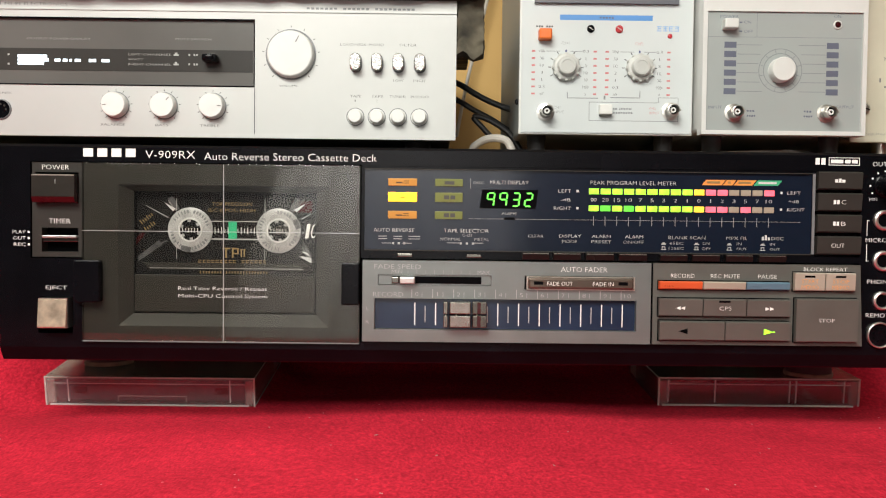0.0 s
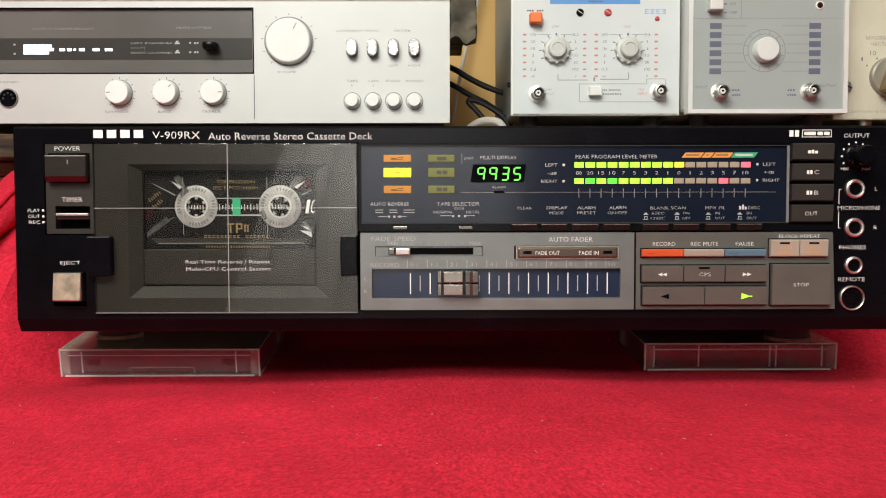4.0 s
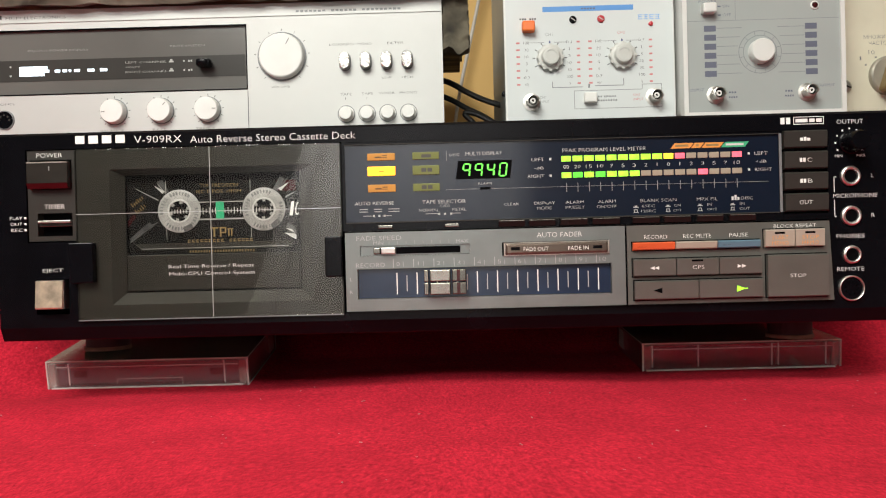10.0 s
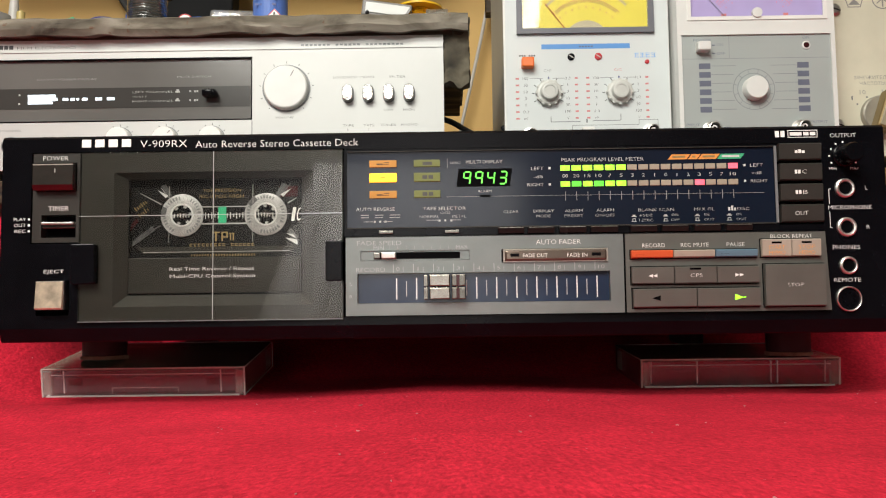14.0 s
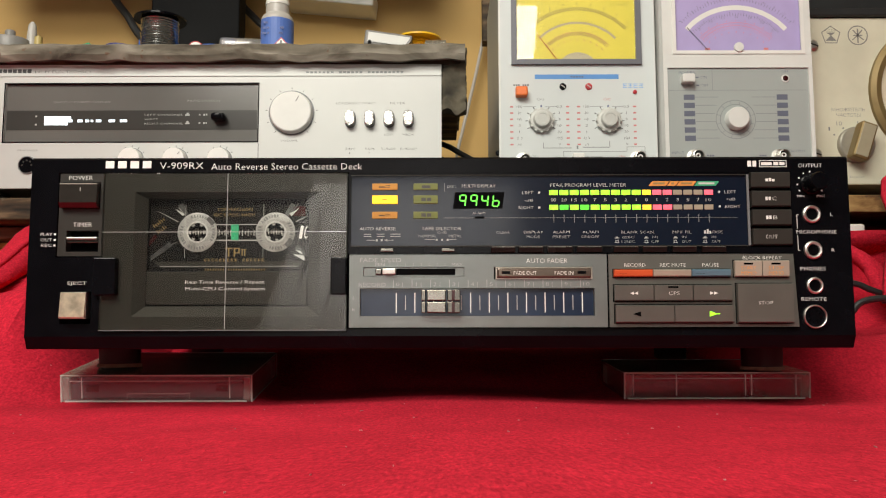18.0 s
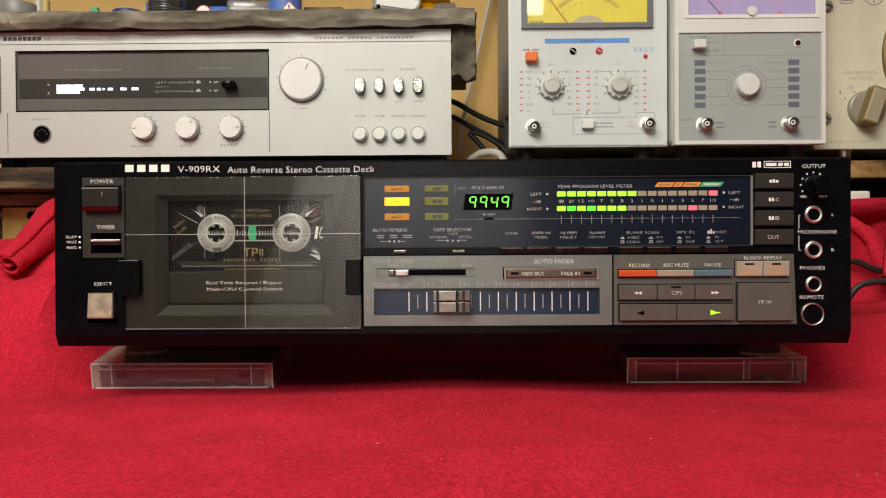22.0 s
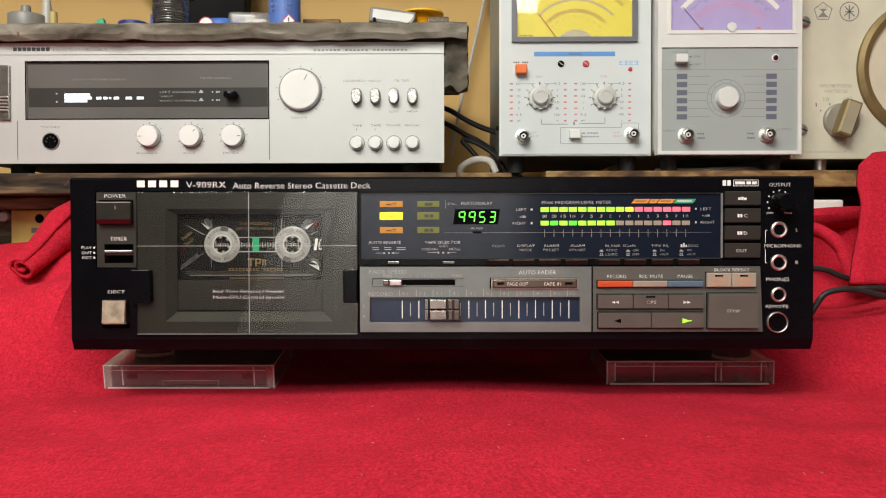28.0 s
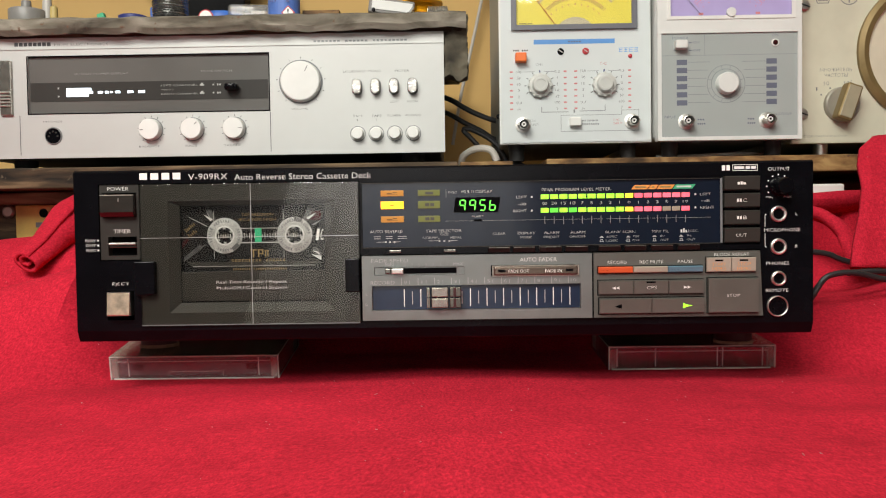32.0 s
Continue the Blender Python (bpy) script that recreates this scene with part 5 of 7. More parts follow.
    strokes([(-124.0 + 2.05 * q, -122.7 + 2.05 * q, 81.7 if p == 0 else 82.75 if p == 1 else 81.7, 82.05 if p == 0 else 83.05) if p < 2 else (-123.9 + 2.05 * q, -123.6 + 2.05 * q, 81.7, 83.05) for q in range(16) if q != 9 for p in range(3)], y0 + 0.2, GOLD_INK, c, "small_print", "gold product line")
    for n, (x, z) in enumerate(((-150.6, 99.6), (-148.6, 96.4))):
        bm = join(*[box(1.25 * q, 1.25 * q + 0.4, y0 + 0.15, y0 + 0.2, 0, 1.5 if q % 3 else 2.2) for q in range(6 - n)])
        part("small_print", turned(bm, Matrix.Translation((x, 0, z)) @ Matrix.Rotation(radians(-38), 4, "Y")), GOLD_INK, c)
    part("red_patch", prism([(-155, 88), (-149.4, 94.6), (-150.4, 96.2), (-155, 91.4)], y0 + 0.3, y0 + 0.58), RED_GLOSS, c, "dark red corner patch")
    words("1", -73.6, -72.0, 93.8, 100.6, y0 + 0.2, WHITE_INK, c, slant=0.15)
    words("0", -71.2, -68.4, 93.8, 100.6, y0 + 0.2, WHITE_INK, c, slant=0.15)
    # the tape window with its scale and green mark
    part("window_backing", box(-117.4, -96.2, y0 + 1.6, y0 + 2.3, 93, 101.4), TAPE_BROWN, c)
    part("window_edge", join(box(-118.6, -95.0, y0 + 0.1, y0 + 0.6, 101.2, 101.6), box(-118.6, -95.0, y0 + 0.1, y0 + 0.6, 92.6, 93.3)), GREY_INK, c)
    strokes([(-116.4 + 1.55 * k, -116.1 + 1.55 * k, 95.4 + (0.6 if k % 2 else 0), 98.6 - (0.6 if k % 2 else 0)) for k in range(13)], y0 + 0.4, WHITE_INK, c, "window_scale")
    part("green_mark", box(-109.8, -105.9, y0 + 0.1, y0 + 0.35, 93.0, 101.5), TAPE_GREEN, c, "green mark in the tape window")
    for hx in (-127.6, -86.0):
        hub = part("hub", lathe(hx, y0 - 0.35, 97.2, [(5.2, 0), (5.2, 0.5), (10.3, 0.5), (10.6, 0.3), (10.6, 0)], "y", 64), HUB_WHITE, c, "pale reel hub", at=(hx, y0, 97.2), smooth=True)
        rng = random.Random(4)
        letters = []
        for n in range(36):
            if n in (10, 11, 12, 19, 27, 28, 29, 30):
                continue
            a = 2 * math.pi * n / 36
            w = rng.uniform(0.55, 1.0)
            letters.append(turned(box(-w / 2, w / 2, y0 - 0.92, y0 - 0.84, 7.9, 9.5), Matrix.Translation((hx, 0, 97.2)) @ Matrix.Rotation(a, 4, "Y")))
        part("hub_print", join(*letters), MID_GREY, hub, "grey ring print")
        part("hub_hole", lathe(hx, y0 - 0.2, 97.2, [(5.25, 0.4), (0, 0.3)], "y", 32), WELL, hub)
        teeth = [turned(box(-0.75, 0.75, y0 - 0.9, y0 + 0.1, 3.7, 5.4), Matrix.Translation((hx, 0, 97.2)) @ Matrix.Rotation(2 * math.pi * n / 6, 4, "Y")) for n in range(6)]
        for b in teeth:
            part("hub_tooth", b, HUB_WHITE, hub)
        ring = part("hub_rim", lathe(hx, y0 - 0.4, 97.2, [(4.9, 0.5), (5.0, 0.85), (5.7, 0.85), (5.9, 0.5)], "y", 48), RIM_AND_GLINT, hub, smooth=True)
        a = 0.35
        part("hub_notch", turned(box(-2.4, 2.4, y0 - 0.93, y0 - 0.83, 8.0, 10.4), Matrix.Translation((hx, 0, 97.2)) @ Matrix.Rotation(a, 4, "Y")), SHELL_CLEAR, hub, "dark notch in the ring")
        part("drive_spindle", lathe(hx, y0 - 0.3, 97.2, [(2.2, 0.3), (2.0, 0.7), (0, 0.8)], "y", 20), DARK_CHROME, hub, smooth=True)
        HUBS.append(hub)
        strokes([(hx - 5 + 1.4 * k, hx - 4.75 + 1.4 * k, 96.0, 98.0) for k in range(7)], y0 - 1.25, WHITE_INK, c, "window_scale")
        strokes([(hx - 6.4, hx - 6.2, 83.6, 112.0)], y0 - 1.2, GREY_INK, c, "fine_line")


cassette()


# ---- the clear cassette cases under the feet ----
def cassette_case(x0, y0, ribs, tilt, inlay, label):
    x1, y1, z0, z1 = x0 + 108.6, y0 + 69, 4.0, 20.0
    t = thing("cassette_case", (x0 + x1) / 2, y0, z0, label, "cassette case", "cassette cases under the deck")
    part("lid", box(x0, x1, y0, y1, z1 - 1.3, z1, 0.35), CASE_LID, t, "clear scuffed lid")
    part("base", box(x0 + 1.3, x1 - 1.3, y0 + 1.3, y1 - 1.3, z0, z0 + 1.2, 0.2), CASE_CLEAR, t)
    part("front_wall", box(x0, x1, y0, y0 + 1.2, z0 + 0.3, z1 - 1.35, 0.25), CASE_CLEAR, t)
    part("back_wall", box(x0, x1, y1 - 1.2, y1, z0 + 0.3, z1 - 1.35, 0.25), CASE_CLEAR, t)
    for x in (x0, x1 - 1.2):
        part("side_wall", box(x, x + 1.2, y0 + 1.25, y1 - 1.25, z0 + 0.3, z1 - 1.35, 0.2), CASE_SIDE, t, "scuffed side")
        part("hinge_ear", box(x - 0.1, x + 1.3, y0 + 50, y0 + 64, z0 + 2.0, z1 - 2.0, 0.5), CASE_EDGE, t, "thick hinge ear")
    e = 0.28
    for bm in (box(x0 + 0.3, x1 - 0.3, y0 - e, y0 + e, z1 - 0.75, z1 - 0.2, 0.15), box(x0 + 2, x1 - 3, y0 - e, y0 + e, z0 + 0.2, z0 + 1.2, 0.2), box(x0 - e, x0 + e, y0, y1, z1 - 0.7, z1 - 0.2, 0.15),
               box(x1 - e, x1 + e, y0, y1, z1 - 0.7, z1 - 0.2, 0.15), box(x0 - e, x0 + 0.6, y0 - e, y0 + 0.6, z0 + 0.3, z1 - 0.5, 0.2), box(x1 - 0.6, x1 + e, y0 - e, y0 + 0.6, z0 + 0.3, z1 - 0.5, 0.2),
               box(x0 + 1, x1 - 1, y1 - 0.6, y1 + 0.2, z1 - 0.3, z1 + 0.25, 0.15), box(x1 - e, x1 + e, y0 + 1, y1 - 1, z0 + 0.4, z0 + 0.9, 0.15), box(x1 - e, x1 + e, y1 - 0.6, y1, z0 + 0.4, z1 - 0.5, 0.15)):
        # Edge highlights of the clear plastic, made as whitish bars.
        part("edge_highlight", bm, CASE_EDGE, t, "milky bar painted as the edge highlight")
    for x in (x0 + 0.7, x1 - 5.0):
        part("end_block", box(x, x + 4.3, y0 - 0.12, y0 + 2.5, z0 + 1.3, z1 - 1.5, 0.5), CASE_SIDE, t, "thick scuffed end of the case")
    part("lid_lip", box(x0 + 5, x1 - 5, y0 - 0.2, y0 + 0.3, z1 - 3.9, z1 - 3.5, 0.1), CASE_EDGE, t)
    for k, r in enumerate(ribs):
        part("rib", box(x0 + r, x0 + r + 0.7, y0 - 0.15, y0 + 0.6, z0 + 2.4, z1 - 1.6, 0.15), CASE_EDGE, t)
    if inlay:
        part("inlay", box(x0 + 4.5, x1 - 4.5, y0 + 4, y1 - 6, z0 + 1.8, z1 - 6.0, 0.5), CARD, t, "dark inlay showing through")
        part("label_step", plate(x0 + 36, x0 + 72, z0 + 1.2, z0 + 4.4, y0 + 3.5, y0 + 3.9, [(x0 + 36.4, x0 + 71.6, z0 + 0.8, z0 + 4.0)]), CASE_EDGE, t)
        for x in (x0 + 13, x0 + 87):
            part("notch", box(x, x + 7, y0 + 3.4, y0 + 4.1, z0 + 5.4, z0 + 9.0, 0.2), WELL, t)
    t.rotation_euler.x = radians(tilt)


CARD = mat("inlay_card", (0.062, 0.056, 0.072), 0.5, vary=0.2, scale=30)
CASE_SIDE = clear("scuffed_case_side", (0.82, 0.80, 0.79), 0.15, 0.12, 0.38, (0.55, 0.50, 0.46))
cassette_case(-215.5, 44, (11.5, 95.5), 8.8, True, "clear empty cassette case propping the deck's foot on the cloth")
cassette_case(107.5, 57, (5.0, 30.2, 70.5, 74.0, 100.0), 4.0, False, "clear cassette case with ribs propping the deck's foot on the cloth")
for o in list(bpy.data.objects):
    if o.data and o.name.split(".")[0] in ("lid", "base", "front_wall", "back_wall", "side_wall", "edge_highlight", "rib", "hinge_ear", "label_step", "end_block", "lid_lip"):
        o.visible_shadow = False


# ---- the amplifier ----
def pill(x, z, rx, rz, y0, y1, bevel=0.0):
    """An upright stadium shape facing the viewer."""
    pts = [(x + rx * math.cos(a), z + rz - rx + rx * math.sin(a)) for a in [math.pi * k / 10 for k in range(11)]]
    pts += [(x - rx * math.cos(a), z - rz + rx - rx * math.sin(a)) for a in [math.pi * k / 10 for k in range(11)]]
    if not bevel:
        return prism(pts, y0, y1)
    small = [(x + (px - x) * (1 - bevel / rx), z + (pz - z) * (1 - bevel / rz)) for px, pz in pts]
    bm = prism(pts, y0 + bevel, y1)
    front = [bm.verts.new((px, y0, pz)) for px, pz in small]
    ring = [v for v in bm.verts if abs(v.co.y - y0 - bevel) < 1e-3]
    bmesh.ops.delete(bm, geom=[f for f in bm.faces if all(v in ring for v in f.verts)], context="FACES_ONLY")
    for k in range(len(pts)):
        n = (k + 1) % len(pts)
        bm.faces.new((front[k], front[n], ring[n], ring[k]))
    bm.faces.new(front)
    return bm


def amplifier():
    t = thing("stereo_amplifier", -218, 420, 158, "silver stereo amplifier with white knobs, switched on, on the bench shelf", "amplifier")
    X0, X1, Y, Z0, Z1 = -436, 0.5, 267, 167, 276
    part("case", box(X0 + 4, X1 - 4, Y + 4, 560, Z0 + 1, Z1 - 2, 1.5), AMP_SIDE, t, "grey metal case")
    f = part("front_panel", plate(X0, X1, Z0, Z1, Y, Y + 4, [(-379, -159, 207.6, 259)]), AMP_SILVER, t, "satin aluminium front")
    part("top_lip", box(X0, X1, Y - 0.8, Y + 3, 265.6, 266.6), AMP_SILVER, t)
    for x in (-400, -30):
        part("foot", lathe(x, 300, 158.4, [(0, 0), (10, 0), (11, 8.8), (0, 8.8)], "z", 20), RUBBER, t, smooth=True)
        part("foot", lathe(x, 520, 158.4, [(0, 0), (10, 0), (11, 8.8), (0, 8.8)], "z", 20), RUBBER, t, smooth=True)
    w = part("display_window", plate(-379, -159, 207.6, 259, Y + 2.2, Y + 3.6), AMP_GLASS, t, "smoked grey power display")
    part("window_frame", plate(-380, -158, 206.8, 259.8, Y - 0.4, Y + 3, [(-379.1, -158.9, 207.7, 258.9)]), BLACK, t, "black window frame")
    part("display_band", box(-378, -160, Y + 1.9, Y + 2.3, 218.6, 235.8), AMP_BAND, w, "darker display band")
    y = Y + 1.85
    lights = [(-345, -322, 228.2, 230.6), (-345, -320.5, 225.4, 227.8), (-345, -324.5, 222.8, 225.0), (-316, -311.5, 225.4, 227.6), (-309.5, -306, 225.4, 227.6), (-304.5, -302.5, 225.6, 227.4), (-300, -295.5, 225.4, 227.6), (-289, -283.5, 225.4, 227.6), (-279, -273, 225.4, 227.6)]
    for a, b, c, d in lights:
        part("display_light", box(a, b, y - 0.3, y, c, d, 0.1, 1), VFD, w, "white lit segment")
    words("OUTPUT POWER DISPLAY", -338, -288, 242.6, 244.3, y + 0.3, DIM_INK, w)
    words("MUTE SWITCH", -221, -193, 243.4, 245.1, y + 0.3, DIM_INK, w)
    words("LEFT CHANNEL", -258, -224, 231.0, 232.6, y, GREY_INK, w)
    words("RIGHT CHANNEL", -258, -224, 223.2, 224.8, y, GREY_INK, w)
    words("WATT", -258, -246, 227.2, 228.6, y, GREY_INK, w)
    for z in (231.0, 223.6):
        strokes([(-222.5, -218.5, z, z + 1.2), (-221.5, -219.5, z + 1.2, z + 2.6)], y + 0.05, GREY_INK, w, "switch_mark")
        dashes("0 dB", -211, -203, z, z + 1.6, y, GREY_INK, w)
        strokes([(-353, -351.5, z - 1, z + 0.4)], y + 0.05, GREY_INK, w, "index_dot")
    part("mute_button", join(box(-198, -186, Y - 9, Y + 2, 225, 231.6, 2.4), box(-196, -188, Y - 11, Y + 2, 226, 231, 2)), BLACK, w, "black mute button", smooth=True)

    def knob(x, z, r, out, turn):
        k = part("knob", lathe(x, Y, z, [(r * 1.06, 0), (r * 1.04, out * 0.5), (r * 1.0, out * 0.9), (r * 0.95, out), (0, out + 0.4)], "y", 48), AMP_KNOB, t, "white aluminium knob", smooth=True)
        # Shade round the knob is put in as a darker disc behind it.
        part("shadow_disc", lathe(x, Y, z, [(r * 1.13, 0), (r * 1.13, 0.5), (0, 0.5)], "y", 48), MID_GREY, t, "grey disc painted as the shadow gap round the knob")
        part("pointer", turned(box(-0.3, 0.3, Y - out - 0.5, Y - out - 0.2, r * 0.55, r * 0.86), Matrix.Translation((x, 0, z)) @ Matrix.Rotation(radians(turn), 4, "Y")), GREY_PLASTIC, k)
        marks = [turned(box(-0.25, 0.25, Y - 0.06, Y, r * 1.2, r * 1.2 + 1.6), Matrix.Translation((x, 0, z)) @ Matrix.Rotation(radians(a), 4, "Y")) for a in range(-140, 141, 28)]
        part("scale_marks", join(*marks), AMP_INK, t)

    knob(-129.6, 232.6, 17.6, 6.5, 28)
    for x, a in ((-267, -95), (-229, 45), (-190.8, 92)):
        knob(x, 191.4, 9.4, 7.5, a)
    for x, w2, half in ((-269.5, "BALANCE", 9.4), (-231, "BASS", 5.2), (-193.5, "TREBLE", 7.8)):
        words(w2, x - half, x + half, 175.4, 177.2, Y - 0.05, AMP_INK, t)
    words("VOLUME", -139, -124, 207.4, 209.0, Y - 0.05, AMP_INK, t)
    for n, x in enumerate((-78.6, -61.8, -45.0, -28.2)):
        part("push_button", pill(x, 226.7, 4.2, 6.9, Y - 7, Y + 2, 0.7), WORN_CHROME, t, "oval chrome push button", smooth=True)
        part("button_ring", pill(x, 226.7, 4.8, 7.5, Y - 0.25, Y + 1), MID_GREY, t)
        # Same painted shade ring, behind the selector button.
        part("shadow_disc", lathe(x, Y, 184.6, [(7.1, 0), (7.1, 0.4), (0, 0.4)], "y", 32), MID_GREY, t, "grey disc painted as the shadow gap round the button")
        k = part("selector_button", lathe(x, Y, 184.6, [(6.4, 0), (6.4, 0.6), (5.6, 1.0), (5.4, 6.5), (4.8, 7.4), (0, 7.6)], "y", 32), AMP_KNOB, t, "round white selector button", smooth=True)
    for a, b, z, w2 in ((-91, -71, 240.2, "LOUDNESS"), (-68, -57, 240.2, "MONO"), (-44, -31, 240.2, "FILTER"), (-49, -41, 212.4, "LOW"), (-33, -24, 212.4, "HIGH"), (-83, -74, 199.8, "TAPE"), (-66, -57, 199.8, "TAPE"), (-52, -39, 199.8, "TUNER"), (-35, -21, 199.8, "PHONO")):
        words(w2, a, b, z, z + 1.9, Y - 0.05, AMP_INK, t)
    words("1", -79.2, -78.6, 196.4, 198.0, Y - 0.05, AMP_INK, t)
    words("2", -62.4, -61.2, 196.4, 198.0, Y - 0.05, AMP_INK, t)
    logo(-391, -357, 268.8, 272.2, Y, DARK_INK, t, "dark maker's mark", 8, 0.18)
    words("HI-FI", -354, -342, 268.9, 270.9, Y - 0.05, AMP_INK, t)
    words("ELECTRONICS", -339, -305, 268.8, 271.0, Y - 0.05, AMP_INK, t)
    dashes("EA6383S STEREO AMPLIFIER", -118, -32, 268.0, 269.7, Y, GREY_LINE, t)
    words("PHONES", -366, -349, 199.4, 201.0, Y - 0.05, AMP_INK, t)
    strokes([(-387.8, -387.2, 170, 206), (-158.4, -157.8, 170, 206)], Y, DARK_INK, t, "panel_line")
    j = part("headphone_socket", lathe(-357, Y, 187.2, [(8.0, 0), (7.8, 1.0), (7.2, 1.3), (6.8, 0.8)], "y", 32), MID_GREY, t, "round headphone socket", smooth=True)
    part("socket_face", lathe(-357, Y, 187.2, [(6.9, 1.0), (0, 0.9)], "y", 28), BLACK, j)
    for a in range(5):
        part("pin_hole", lathe(-357 + 4 * math.cos(a * 0.8), Y - 1.0, 187.2 + 4 * math.sin(a * 0.8), [(0.9, 0.1), (0, 0.1)], "y", 8), PANEL_DARK, j)
    s = part("power_rocker", box(-404, -393, Y - 3, Y + 2, 206, 256, 1), KNOB_STEEL, t, "grey power rocker")
    for k in range(5):
        part("rocker_rib", box(-403, -394, Y - 4.4, Y - 3, 214 + 3 * k, 215.6 + 3 * k, 0.3), STEEL, s)


amplifier()


def amp_cover():
    """Heavy fabric laid over the amplifier's lid, with a slack uneven front edge and a corner hanging at the side."""
    bm = bmesh.new()
    rows = []
    n = 110
    for k in range(n + 1):
        x = -450 + 471 * k / n
        wob = noise.noise(Vector((x * 0.028, 1.7, 0.0)))
        wob2 = noise.noise(Vector((x * 0.07, 5.1, 0.0)))
        lower = 276.4 + 2.4 * wob + 1.3 * wob2
        hang = 4.0 + 3.0 * noise.noise(Vector((x * 0.02, 3.3, 0)))
        top = 292.6 + 1.6 * noise.noise(Vector((x * 0.015, 9.3, 0))) + 1.0 * wob2
        rows.append([bm.verts.new(p) for p in ((x, 268, lower + 2.2), (x, 261.5 - wob - hang, lower), (x, 258.6 + wob2 - hang, lower + 5), (x, 259.8 + wob - hang + 2.0 * noise.noise(Vector((x * 0.05, 2.2, 0))), top - 3), (x, 263 - hang * 0.7, top - 0.6), (x, 267, top), (x, 272, top - 1.6), (x, 278, 290.2), (x, 380, 290.0), (x, 560, 289.6))])
    for a, b in zip(rows, rows[1:]):
        for k in range(len(a) - 1):
            bm.faces.new((a[k], a[k + 1], b[k + 1], b[k]))
    t = thing("amplifier_cover", -215, 400, 277, "olive grey fabric cover over the amplifier with a creased edge", "cover")
    part("cover_top", bm, FABRIC, t, smooth=True)
    side = bmesh.new()
    rings = []
    for k in range(33):
        z = 291.0 - 56.0 * k / 32
        ring = []
        for q in range(24):
            a = 2 * math.pi * q / 24
            cx, cy = math.cos(a), math.sin(a)
            m = max(abs(cx), abs(cy))
            w = 1.6 * noise.noise(Vector((cx * 2, cy * 2, z * 0.06))) + 1.5 * noise.noise(Vector((cx * 3, cy * 3, z * 0.2)))
            ring.append(side.verts.new((11.6 + (cx / m) * (10.2 + w), 272 + (cy / m) * (3.2 + w), z + 7.0 * noise.noise(Vector((cx * 1.6, cy, 7.7))) * (k / 32))))
        rings.append(ring)
    for a, b in zip(rings, rings[1:]):
        for q in range(24):
            side.faces.new((a[q], a[(q + 1) % 24], b[(q + 1) % 24], b[q]))
    side.faces.new(rings[0])
    side.faces.new(rings[-1][::-1])
    part("hanging_corner", side, FABRIC_DARK, t, "hanging corner of the fabric", smooth=True)
    part("lid_board", box(-446, 18, 268, 556, 276.2, 288.6, 1), WOOD_DARK, t, "board under the fabric")


amp_cover()


# ---- the test instruments ----
def bnc(t, x, y, z):
    c = part("coax_socket", lathe(x, y, z, [(7.0, 0), (7.0, 0.8), (4.9, 1.2), (4.8, 3), (5.2, 3.4), (5.2, 5.2), (4.7, 5.6), (4.6, 11), (3.9, 11.2), (3.7, 8)], "y", 28), STEEL, t, "metal coaxial socket", smooth=True)
    part("socket_core", lathe(x, y, z, [(3.75, 7.0), (2.3, 7.0)], "y", 20), PANEL_DARK, c)
    part("socket_insulator", lathe(x, y, z, [(2.3, 6.8), (2.2, 9.0), (0, 9.1)], "y", 20), CAP_WHITE, c)
    part("socket_pin", lathe(x, y, z, [(1.0, 9.0), (0.9, 9.3), (0, 9.3)], "y", 12), DARK_CHROME, c)
    part("lug", box(x - 6.0, x - 4.4, y - 9.6, y - 7.6, z - 0.9, z + 0.9, 0.3), STEEL, c)
    part("lug", box(x + 4.4, x + 6.0, y - 9.6, y - 7.6, z - 0.9, z + 0.9, 0.3), STEEL, c)


def arc_band(cx, cz, r, w, a0, a1, y, material, parent, name="scale_arc", n=40):
    bm = bmesh.new()
    rows = []
    for k in range(n + 1):
        a = radians(a0 + (a1 - a0) * k / n)
        rows.append([bm.verts.new((cx + q * math.sin(a), y, cz + q * math.cos(a))) for q in (r - w / 2, r + w / 2)])
    for a, b in zip(rows, rows[1:]):
        bm.faces.new((a[0], a[1], b[1], b[0]))
    return part(name, bm, material, parent)


def arc_ticks(cx, cz, r, length, a0, a1, n, y, material, parent, w=0.3):
    marks = [turned(box(-w / 2, w / 2, y - 0.04, y, r, r + length * (1.5 if k % 5 == 0 else 1)), Matrix.Translation((cx, 0, cz)) @ Matrix.Rotation(radians(a0 + (a1 - a0) * k / n), 4, "Y")) for k in range(n + 1)]
    part("scale_ticks", join(*marks), material, parent)


